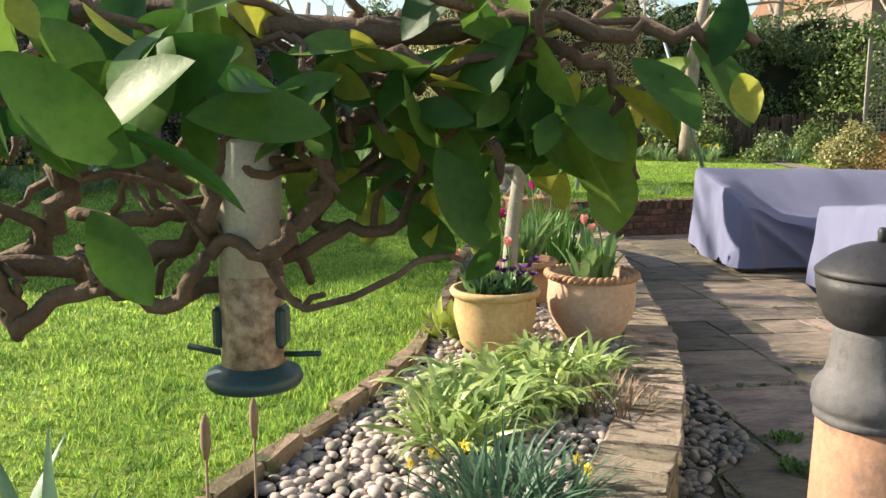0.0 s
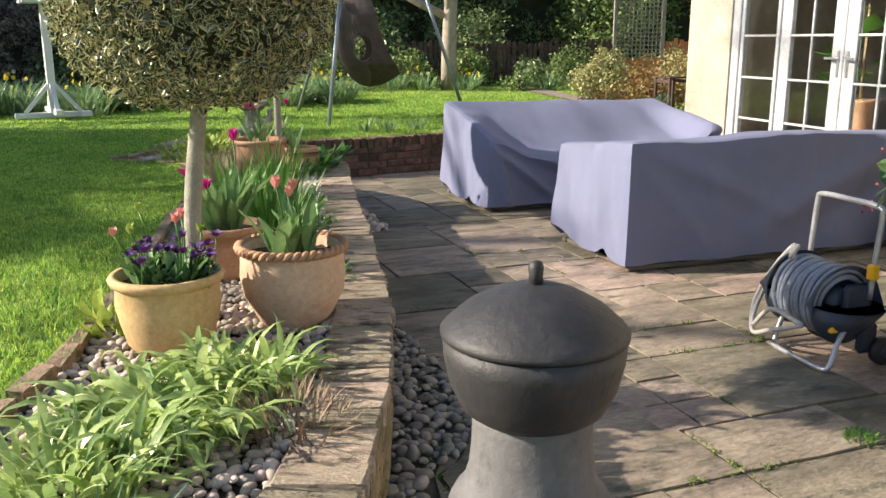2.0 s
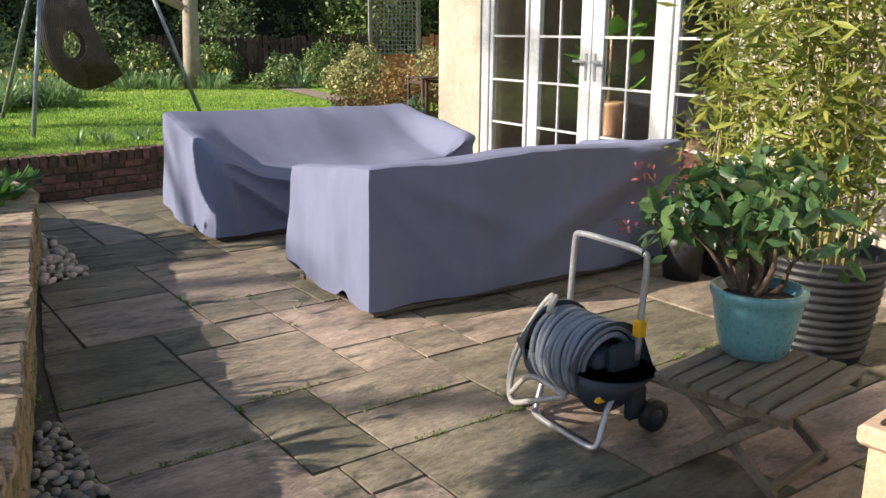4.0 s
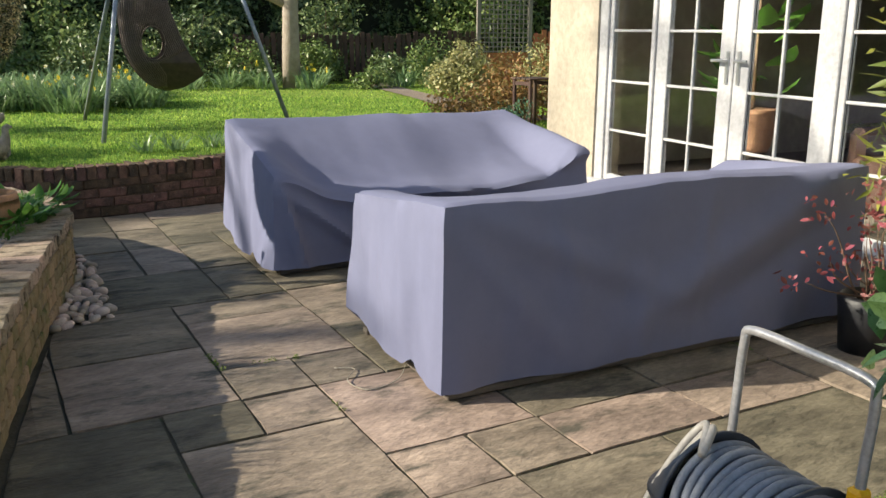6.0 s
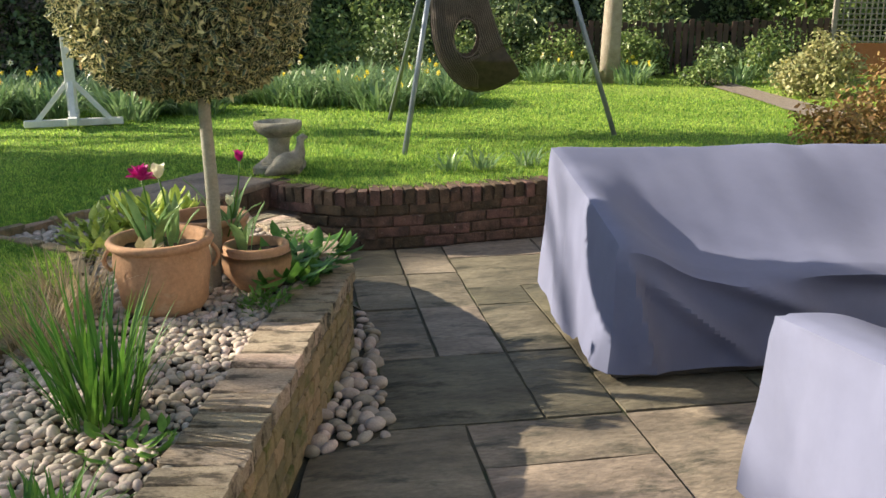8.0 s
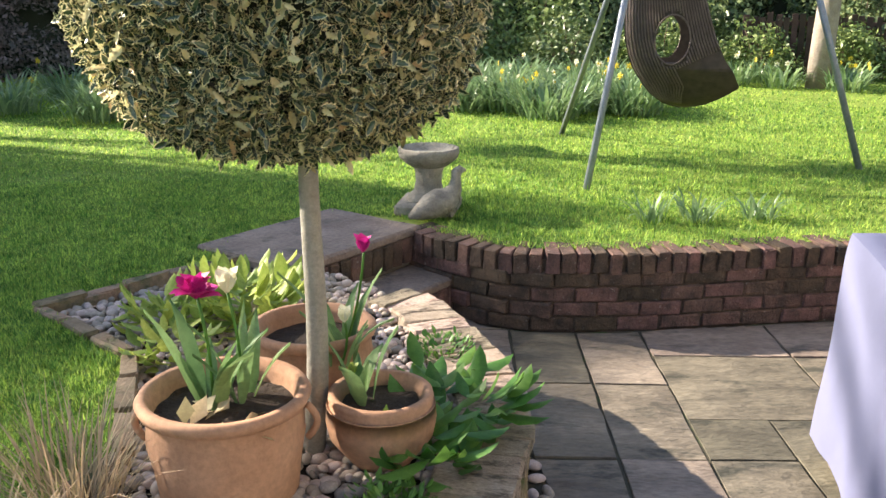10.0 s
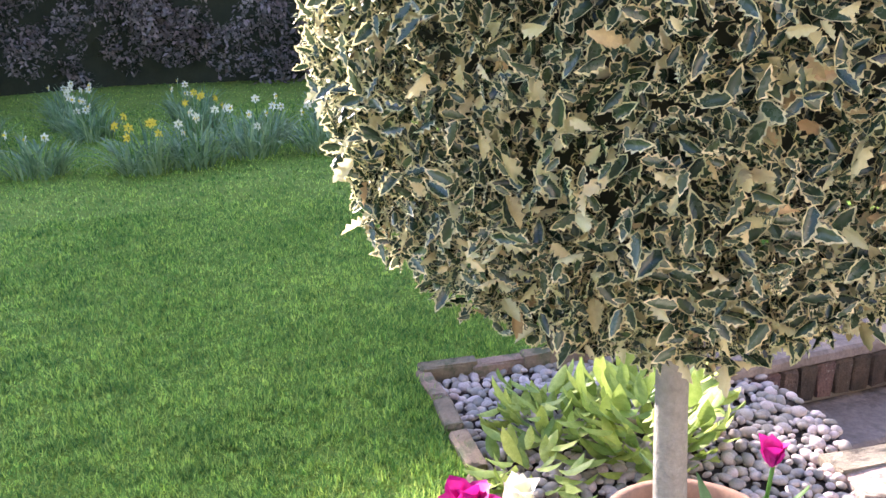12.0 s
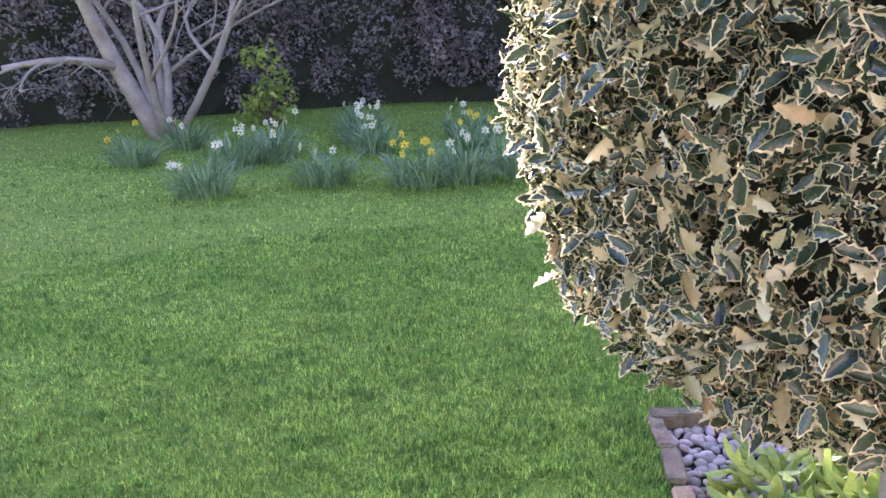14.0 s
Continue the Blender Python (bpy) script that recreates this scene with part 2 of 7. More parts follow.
def blades(roots, heading, length, width, lean, droop, rng, seg=5, fold=0.0, lift=0.0):
    """Strap leaves that rise from their roots and arch over: one mesh."""
    n = len(roots)
    s = np.linspace(0, 1, seg + 1)
    h = np.stack([np.cos(heading), np.sin(heading), np.zeros(n)], 1)
    side = np.stack([-np.sin(heading), np.cos(heading), np.zeros(n)], 1)
    ang = lean[:, None] + droop[:, None] * s[None] ** 1.5
    step = (length / seg)[:, None]
    run = np.cumsum(np.sin(ang) * step, 1) - np.sin(ang) * step
    rise = np.cumsum(np.cos(ang) * step, 1) - np.cos(ang) * step
    C = roots[:, None] + h[:, None] * run[..., None] + np.array([0, 0, 1.0]) * rise[..., None]
    prof = np.minimum(1, np.minimum(s * 6 + 0.45, (1 - s) * 2.6 + 0.03))
    W = width[:, None, None] * prof[None, :, None] * side[:, None]
    up = np.array([0, 0, 1.0]) * (fold * width)[:, None, None] if fold else 0
    V = np.stack([C - W + up, C, C + W + up], 2).reshape(-1, 3)
    per = (seg + 1) * 3
    f = []
    for i in range(seg):
        a = i * 3
        f += [(a, a + 1, a + 4, a + 3), (a + 1, a + 2, a + 5, a + 4)]
    F = (np.array(f)[None] + (np.arange(n) * per)[:, None, None]).reshape(-1, 4)
    me = bpy.data.meshes.new("blades")
    me.from_pydata(V, [], F.tolist())
    return smooth(me)


def clump(centre, spread, n, length, width, lean, droop, seed, fold=0.15, seg=5):
    rng = np.random.default_rng(seed)
    a, r = rng.uniform(0, 2 * math.pi, n), spread * np.sqrt(rng.uniform(0, 1, n))
    roots = np.stack([centre[0] + r * np.cos(a), centre[1] + r * np.sin(a), np.full(n, centre[2])], 1)
    return blades(roots, a + rng.normal(0, 0.6, n), length * rng.uniform(0.6, 1.15, n), width * rng.uniform(0.7, 1.2, n),
                  lean * rng.uniform(0.1, 1.3, n), droop * rng.uniform(0.4, 1.3, n), rng, seg, fold)


ICO = bmesh.new()
bmesh.ops.create_icosphere(ICO, subdivisions=2, radius=1.0)
ICO_V = [tuple(v.co) for v in ICO.verts]
ICO_F = [tuple(v.index for v in f.verts) for f in ICO.faces]
ICO.free()


def pebbles(name, points, size, rng, parent=None, z=0.0, mt=None):
    n = len(points)
    P = np.array([(x, y, z) for x, y in points], float)
    P[:, 2] += rng.uniform(0, 0.018, n)
    S = size * rng.uniform(0.55, 1.3, n)
    X, Y, Z = frames_of(np.array([0, 0, 1.0]) + rng.normal(size=(n, 3)) * 0.25, rng)
    X = X * rng.uniform(0.8, 1.15, n)[:, None]
    Y = Y * rng.uniform(0.6, 0.85, n)[:, None]
    Z = Z * rng.uniform(0.42, 0.66, n)[:, None]
    me = smooth(scatter(ICO_V, ICO_F, P, X, Y, Z, S))
    return part(name, me, mt or PEBBLE, parent)


def polygon_sheet(pts, z):
    bm = bmesh.new()
    f = bm.faces.new([bm.verts.new((x, y, z)) for x, y in pts])
    bmesh.ops.triangulate(bm, faces=[f])
    bmesh.ops.recalc_face_normals(bm, faces=bm.faces)
    for q in bm.faces:
        if q.normal.z < 0:
            q.normal_flip()
    return bm


def inside(px, py, poly):
    """Which of the points lie inside the polygon."""
    c = np.zeros(len(px), bool)
    j = len(poly) - 1
    for i in range(len(poly)):
        (xi, yi), (xj, yj) = poly[i], poly[j]
        cut = ((yi > py) != (yj > py)) & (px < (xj - xi) * (py - yi) / (yj - yi + 1e-12) + xi)
        c ^= cut
        j = i
    return c

# ---- the plan ----
LAWN_Z, TOP = 0.40, 0.39
WALL_OUT = [(-0.55, -1.8), (0.13, 0.3), (0.5, 1.42), (0.81, 2.37), (0.98, 2.92), (1.13, 3.6), (1.22, 4.25), (1.26, 4.9), (1.31, 5.6),
            (1.33, 6.15), (1.39, 7.1), (1.46, 7.9), (1.455, 8.2), (1.36, 8.52), (1.2, 8.83), (1.02, 9.12), (0.83, 9.27)]
BED_EDGE = [(-1.35, -1.6), (-0.75, 1.0), (-0.28, 2.47), (-0.07, 3.12), (0.06, 3.6), (0.16, 4.6), (0.22, 6.0), (0.40, 7.75), (0.09, 8.36), (-0.5, 8.73),
            (-0.19, 9.2), (0.02, 9.5)]
FAR_OUT = [(0.68, 10.16), (0.94, 9.98), (1.22, 9.86), (1.52, 9.86), (2.05, 9.99), (2.87, 10.26), (3.9, 10.5), (5.3, 10.75), (5.75, 10.85)]
WALL_LINE = [Vector((x, y, 0)) for x, y in WALL_OUT]
FAR_LINE = [Vector((x, y, 0)) for x, y in FAR_OUT]
GRID = Matrix.Rotation(radians(8.5), 4, "Z")
HOUSE = Matrix.Translation((5.99, 7.97, 0)) @ Matrix.Rotation(radians(4.6), 4, "Z")   # local +y runs along the wall, -x faces the patio


def resample(line, pitch):
    """Evenly spaced points with their headings along a smooth curve."""
    c = spline(line, 400)
    out, need, acc = [], 0.0, 0.0
    for a, b in zip(c, c[1:]):
        d = (b - a).length
        while need <= acc + d:
            t = (need - acc) / d
            out.append((a.lerp(b, t), (b - a).normalized()))
            need += pitch
        acc += d
    return out


def offset(line, d, n=60):
    c = spline(line, n)
    res = []
    for i, p in enumerate(c):
        t = (c[min(i + 1, n - 1)] - c[max(i - 1, 0)]).normalized()
        res.append((p.x - t.y * d, p.y + t.x * d))
    return res


# ---- ground ----
patio_poly = offset(WALL_LINE, 0.11) + [(0.62, 9.75), (0.55, 10.1)] + offset(FAR_LINE, 0.09) + [(5.9, 10.9), (9, 10.9), (9, -8), (-1, -8), (-0.95, -2.8)]
bm = polygon_sheet(patio_poly, -0.014)
patio = part("pavement", bm, JOINT)
tagged(patio, "weathered grey-brown stone slab patio with mossy joints", "patio", kind="structure")

lawn_rim = [(-0.95, -2.8)] + BED_EDGE + [(0.05, 9.75), (0.2, 10.3), (0.62, 10.35)] + offset(FAR_LINE, 0.10) + [(5.9, 10.95), (9, 10.95), (9, -8.0), (-1.0, -8.0)]
outer = [(-60, -40), (60, -40), (60, 70), (-60, 70)]
bm = bmesh.new()
ov = [bm.verts.new((x * 12, y * 12, LAWN_Z - 0.015)) for x, y in outer]
iv = [bm.verts.new((x, y, LAWN_Z - 0.015)) for x, y in lawn_rim]
eds = [bm.edges.new((ov[i], ov[(i + 1) % 4])) for i in range(4)] + [bm.edges.new((iv[i], iv[(i + 1) % len(iv)])) for i in range(len(iv))]
bmesh.ops.triangle_fill(bm, use_beauty=True, edges=eds)
for q in bm.faces:
    if q.normal.z < 0:
        q.normal_flip()
lawn = part("ground", bm, TURF)
tagged(lawn, "mown green lawn with worn damp patches", "lawn", kind="structure")

bed_poly = BED_EDGE + [(0.2, 9.6), (0.7, 9.3)] + list(reversed(offset(WALL_LINE, 0.1)))
bed = part("garden_bed", polygon_sheet(bed_poly, 0.35), SOIL)
tagged(bed, "raised planting bed of dark soil behind the brick wall", "garden bed", kind="structure")

# ---- retaining wall: core, coping bricks, face bricks ----
def wall_core(line, z0, z1, d0, d1):
    a, b = offset(line, d0, 120), offset(line, d1, 120)
    bm = bmesh.new()
    rows = [[bm.verts.new((x, y, z)) for x, y in pts] for pts, z in ((a, z0), (a, z1), (b, z1), (b, z0))]
    for i in range(119):
        for r in range(4):
            q, w = rows[r], rows[(r + 1) % 4]
            bm.faces.new((q[i], q[i + 1], w[i + 1], w[i]))
    for i in (0, 119):
        bm.faces.new([r[i] for r in rows])
    bmesh.ops.recalc_face_normals(bm, faces=bm.faces)
    return bm


def brick_meshes(l, w, h, kinds, rough, mt):
    """A few worn bricks with knocked corners."""
    res = []
    for k in range(kinds):
        rng = random.Random(k * 7 + int(l * 1000))
        bm = box(l, w, h, 0.006)
        for v in bm.verts:
            v.co += Vector((rng.uniform(-1, 1), rng.uniform(-1, 1), rng.uniform(-1, 1))) * rough
        me = bpy.data.meshes.new("brick")
        bm.to_mesh(me)
        bm.free()
        me.materials.append(mt)
        res.append(me)
    return res


def piece(name, me, parent, m):
    ob = new(name, me)
    ob.parent = parent
    ob.matrix_world = m
    return ob


wall_a = part("wall_retaining", wall_core(WALL_LINE, -0.2, 0.33, 0.014, 0.19), MORTAR)
tagged(wall_a, "low curving retaining wall of weathered brick, flat coping", "brick wall", kind="structure")
wall_b = part("wall_far", wall_core(FAR_LINE, -0.2, 0.36, 0.014, 0.19), BRICK_DARK)
tagged(wall_b, "low curved wall of dark old brick holding the lawn", "brick wall", kind="structure")


def lay_bricks():
    rng = random.Random(4)
    cop = brick_meshes(0.225, 0.1, 0.066, 6, 0.006, BRICK)
    for k, (p, t) in enumerate(resample(WALL_LINE, 0.108)):
        m = Matrix.Translation((p.x - t.y * 0.105, p.y + t.x * 0.105, TOP - 0.033 + rng.uniform(-0.006, 0.004))) @ \
            Matrix.Rotation(math.atan2(t.y, t.x) + math.pi / 2 + rng.uniform(-0.03, 0.03), 4, "Z") @ \
            Matrix.Translation((rng.uniform(-0.008, 0.008), 0, 0)) @ Matrix.Rotation(rng.uniform(-0.03, 0.03), 4, "Y")
        piece("brick", rng.choice(cop), wall_a, m)
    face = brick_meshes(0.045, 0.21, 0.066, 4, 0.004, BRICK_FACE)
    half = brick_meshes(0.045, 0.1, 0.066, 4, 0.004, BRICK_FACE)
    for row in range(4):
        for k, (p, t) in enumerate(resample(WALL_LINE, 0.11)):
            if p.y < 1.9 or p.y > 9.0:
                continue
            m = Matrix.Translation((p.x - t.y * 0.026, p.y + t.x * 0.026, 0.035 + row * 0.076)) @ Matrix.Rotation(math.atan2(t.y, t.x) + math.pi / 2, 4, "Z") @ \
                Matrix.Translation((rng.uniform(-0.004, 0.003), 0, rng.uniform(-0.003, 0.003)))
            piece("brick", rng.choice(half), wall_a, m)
    row_me = brick_meshes(0.21, 0.066, 0.105, 6, 0.005, BRICK_DARK)
    for p, t in resample(FAR_LINE, 0.078):
        m = Matrix.Translation((p.x - t.y * 0.1, p.y + t.x * 0.1, TOP - 0.05 + rng.uniform(-0.006, 0.004))) @ \
            Matrix.Rotation(math.atan2(t.y, t.x) + math.pi / 2 + rng.uniform(-0.04, 0.04), 4, "Z") @ Matrix.Rotation(rng.uniform(-0.04, 0.04), 4, "X")
        piece("brick", rng.choice(row_me), wall_b, m)
    low = brick_meshes(0.05, 0.205, 0.066, 5, 0.004, BRICK_DARK)
    for row in range(4):
        for k, (p, t) in enumerate(resample(FAR_LINE, 0.216)):
            t0 = 0.108 * (row % 2)
            m = Matrix.Translation((p.x + t.x * t0 - t.y * 0.03, p.y + t.y * t0 + t.x * 0.03, 0.03 + row * 0.076)) @ \
                Matrix.Rotation(math.atan2(t.y, t.x) + math.pi / 2, 4, "Z")
            piece("brick", rng.choice(low), wall_b, m)


# ---- steps from the patio up to the lawn ----
STEP_DIR = Vector((0.27, 0.54, 0)).normalized()
STEP_OUT = Vector((STEP_DIR.y, -STEP_DIR.x, 0))


def step(name, front, z, depth, x0, x1, label):
    m = Matrix((( *STEP_DIR, 0), (*(-STEP_OUT), 0), (0, 0, 1, 0), (0, 0, 0, 1))).transposed()
    m.translation = front
    ob = new(name)
    ob.matrix_world = m
    tagged(ob, label, "step", kind="structure")
    bm = box(x1 - x0, depth, 0.05, 0.012, ((x0 + x1) / 2, depth / 2 + 0.005, z - 0.025))
    bmesh.ops.subdivide_edges(bm, edges=bm.edges[:], cuts=3)
    for v in bm.verts:
        v.co.z += 0.006 * noise.noise(v.co * 5)
    tread = part("tread", bm, STEP_STONE, ob)
    bm = box(x1 - x0, 0.1, z + 0.1, 0.0, ((x0 + x1) / 2, 0.09, (z - 0.05) / 2 - 0.06))
    part("riser", bm, MORTAR, ob)
    rr = random.Random(int(z * 100))
    meshes = brick_meshes(0.072, 0.05, 0.13, 4, 0.005, BRICK_DARK)
    x = x0 + 0.04
    while x < x1 - 0.02:
        b = new("brick", rr.choice(meshes))
        b.parent = ob
        b.matrix_local = Matrix.Translation((x, 0.03, z - 0.115)) @ Matrix.Rotation(rr.uniform(-0.03, 0.03), 4, "Y")
        x += 0.08
    return ob

# ---- covered garden sofas ----
def covered_sofa(name, m, length, depth, top, seed, label, flare=0.03, foot=True, creases=()):
    """A fabric cover draped over a sofa. top(u, v): the height over the plan, u along, v from front to back."""
    ob = empty(name, m, label, "garden sofa", "covered sofas on the patio")
    nu, nv, nz = 84, 40, 26
    rng = np.random.default_rng(seed)
    vs, fs, idx = [], [], {}
    for i in range(nu + 1):
        for j in range(nv + 1):
            u, v = i / nu, j / nv
            x, y = u * length, v * depth
            e = min(u * length, (1 - u) * length, v * depth, (1 - v) * depth)
            z = top(u, v) - 0.012 * max(0.0, 1 - e / 0.03) ** 2
            w = noise.noise(Vector((x * 2.2, y * 2.2, seed))) * 0.012 + noise.noise(Vector((x * 7, y * 3, seed + 5))) * 0.005
            w += 0.008 * max(0, noise.noise(Vector((x * 4 + y * 5, (x - y) * 1.2, seed + 9)))) 
            idx[i, j] = len(vs)
            vs.append((x, y, z + w))
    for i in range(nu):
        for j in range(nv):
            fs.append((idx[i, j], idx[i + 1, j], idx[i + 1, j + 1], idx[i, j + 1]))
    ring = [(i, 0) for i in range(nu)] + [(nu, j) for j in range(nv)] + [(i, nv) for i in range(nu, 0, -1)] + [(0, j) for j in range(nv, 0, -1)]
    n = len(ring)
    prev = [idx[r] for r in ring]
    run = 0.0
    for k in range(1, nz + 1):
        cur = []
        s = k / nz
        for q, (i, j) in enumerate(ring):
            x0, y0, z0 = vs[idx[i, j]]
            ox = -1 if i == 0 else (1 if i == nu else 0)
            oy = -1 if j == 0 else (1 if j == nv else 0)
            d = Vector((ox, oy, 0))
            d = d.normalized() if d.length else d
            along = (x0 if oy else 0) + (y0 if ox else 0)
            fold = noise.noise(Vector((along * 3.4 + ox * 7, oy * 3 + s * 0.5, seed))) * 0.035 * s
            fold += abs(noise.noise(Vector((along * 8 + oy * 5, s * 0.9, seed + 3)))) * 0.016 * s
            fold += 0.012 * noise.noise(Vector((along * 1.3 + z0, s * 1.6 + ox * 4, seed + 12))) + 0.007 * noise.noise(Vector((along * 3.1 + s * 2.2, s * 1.2, seed + 15)))
            if ox:
                fold += 0.022 * max(0, noise.noise(Vector((y0 * 6.5 + s * 0.8, ox * 3 + s * 0.7, seed + 21)))) + 0.003 * noise.noise(Vector((y0 * 14, s * 1.2, seed + 22)))
            if oy == -1 and creases:
                for (xa, za), (xb, zb), amp, wid in creases:
                    pz = z0 + (0.05 - z0) * s
                    ex, ez = xb - xa, zb - za
                    tt = min(1, max(0, ((x0 - xa) * ex + (pz - za) * ez) / (ex * ex + ez * ez)))
                    dd = math.hypot(x0 - xa - ex * tt, pz - za - ez * tt)
                    fold += 1.6 * amp * math.exp(-(dd / wid) ** 2) * (0.3 + 0.7 * math.sin(tt * math.pi))
            sag = noise.noise(Vector((along * 1.7, ox + oy * 2, seed + 8)))
            bottom = 0.045 + 0.02 * max(0, sag)
            if ox == -1:
                bottom += 0.045 * math.exp(-((y0 - 0.27 * depth) / 0.05) ** 2) + 0.07 * smoothstep(0.55, 1.0, y0 / depth)
            p = Vector((x0, y0, z0 + (bottom - z0) * s)) + d * (flare * s ** 1.4 + fold + 0.008 * math.sin(min(1.0, s * 8) * math.pi / 2))
            cur.append(len(vs))
            vs.append(tuple(p))
        for q in range(n):
            q2 = (q + 1) % n
            fs.append((prev[q2], prev[q], cur[q], cur[q2]))
        prev = cur
    me = bpy.data.meshes.new("cover")
    me.from_pydata(vs, [], fs)
    smooth(me)
    me.set_sharp_from_angle(angle=radians(36))
    part("cover", me, COVER, ob)
    if foot:
        wood = bmesh.new()
        box(length - 0.02, 0.05, 0.03, 0.004, (length / 2, 0.02, 0.018), bm=wood)
        box(length - 0.02, 0.05, 0.03, 0.004, (length / 2, depth - 0.06, 0.018), bm=wood)
        box(0.05, depth - 0.1, 0.03, 0.004, (0.05, depth / 2, 0.018), bm=wood)
        box(0.05, depth - 0.1, 0.03, 0.004, (length - 0.05, depth / 2, 0.018), bm=wood)
        part("frame", wood, WOOD, ob, "rattan base frame under the hem")
    return ob


WOOD = mat("weathered_wood", (0.095, 0.082, 0.066), (0.165, 0.142, 0.115), 5, 0.85, 0.5, 90, 0.006, stretch=(1, 7, 7), rnd=0.15)


def smoothstep(a, b, x):
    t = min(1.0, max(0.0, (x - a) / (b - a)))
    return t * t * (3 - 2 * t)


def sofa_near_top(u, v):
    ridge = 0.80 - 0.012 * math.sin(u * math.pi * 3)
    seat = 0.60 + 0.015 * math.sin(u * 9)
    ends = max(1 - smoothstep(0.03, 0.2, u), smoothstep(0.86, 1.0, u))
    mid = seat + (ridge - seat) * (1 - smoothstep(0.16, 0.5, v))
    return mid + (0.80 - 0.10 * v - mid) * ends


def sofa_far_top(u, v):
    """Cloth drawn tight from the back ridge to the seat edge, held up at each end by an arm."""
    ridge = 0.85 - 0.025 * u - 0.012 * abs(math.sin(u * math.pi * 2))
    seat = 0.47 - 0.03 * math.sin(u * math.pi) + 0.012 * math.sin(u * 17)
    mid = seat + (ridge - seat) * (0.35 * v + 0.65 * smoothstep(0.2, 1.0, v))
    left = 0.60 + 0.25 * v ** 0.9
    right = 0.655 + 0.17 * v
    a, b = 1 - smoothstep(0.015, 0.17, u), smoothstep(0.86, 0.985, u)
    return mid + (left - mid) * a + (right - mid) * b


def plan_pose(x, y, ang, z=0.0):
    return Matrix.Translation((x, y, z)) @ Matrix.Rotation(radians(ang), 4, "Z")


covered_sofa("garden_sofa", plan_pose(2.915, 5.655, 7.0), 2.36, 0.93, sofa_near_top, 3, "garden sofa under a smooth pale blue-grey fabric cover",
             creases=(((0.10, 0.75), (1.15, 0.30), 0.022, 0.06), ((2.1, 0.74), (0.9, 0.22), 0.03, 0.09), ((2.15, 0.55), (1.2, 0.12), -0.02, 0.07), ((0.04, 0.70), (0.55, 0.12), 0.02, 0.045), ((0.5, 0.74), (0.62, 0.3), 0.009, 0.03), ((1.35, 0.76), (1.25, 0.35), 0.009, 0.03)))
covered_sofa("garden_sofa", plan_pose(2.60, 7.70, 8.0), 2.24, 1.06, sofa_far_top, 21, "long garden sofa under a creased, sagging blue-grey fabric cover", flare=0.05,
             creases=(((0.02, 0.68), (1.3, 0.40), 0.05, 0.05), ((0.05, 0.6), (1.0, 0.22), 0.045, 0.045), ((0.06, 0.5), (0.6, 0.08), 0.04, 0.035), ((0.1, 0.66), (1.9, 0.47), 0.03, 0.03), ((0.02, 0.55), (0.16, 0.05), 0.04, 0.03),
                      ((2.3, 0.62), (1.5, 0.42), 0.04, 0.04), ((0.9, 0.36), (1.7, 0.30), -0.03, 0.06)))


# ---- house ----
house = new("house")
house.matrix_world = HOUSE
tagged(house, "cream rendered house with white glazed garden doors", "house", kind="structure")
bm = bmesh.new()
for y0, y1, z0, z1 in ((1.735, 2.55, -0.1, 5.2), (-11, -1.745, -0.1, 5.2), (-1.745, 1.735, 2.32, 5.2), (-1.745, 1.735, -0.1, 0.06)):
    box(0.3, y1 - y0, z1 - z0, 0, (0.15, (y0 + y1) / 2, (z0 + z1) / 2), bm=bm)
box(7.7, 0.3, 5.3, 0, (0.3 + 3.85, 2.4, 2.55), bm=bm)
box(7.7, 0.3, 5.3, 0, (0.3 + 3.85, -10.85, 2.55), bm=bm)
box(0.3, 13.5, 5.3, 0, (8.15, -4.25, 2.55), bm=bm)
part("wall", bm, RENDERED, house)
bm = bmesh.new()
for x, z in ((-0.4, 5.1), (4.15, 7.6), (8.7, 5.1)):
    for y in (-11.4, 2.9):
        bm.verts.new((x, y, z))
bm.verts.ensure_lookup_table()
v = bm.verts
for f in ((0, 1, 3, 2), (2, 3, 5, 4), (0, 2, 4), (1, 5, 3), (0, 4, 5, 1)):
    bm.faces.new([v[k] for k in f])
bmesh.ops.recalc_face_normals(bm, faces=bm.faces)
part("roof", bm, TILE_ROOF, house)
# Plaster darkened so its colour carries the dimness of the unlit room.
INSIDE = mat("dim_room_plaster", (0.08, 0.068, 0.058), (0.11, 0.094, 0.08), 1.5, 0.9, 0.1, 60)
bm = bmesh.new()
box(4.4, 8.2, 0.06, 0, (2.55, 0.0 - 1.8, 0.08), bm=bm)
part("room_floor", bm, WOOD, house)
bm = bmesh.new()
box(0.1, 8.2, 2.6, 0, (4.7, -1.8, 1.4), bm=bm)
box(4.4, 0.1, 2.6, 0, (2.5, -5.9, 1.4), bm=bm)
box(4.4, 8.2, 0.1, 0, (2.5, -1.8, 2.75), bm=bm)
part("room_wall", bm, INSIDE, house)


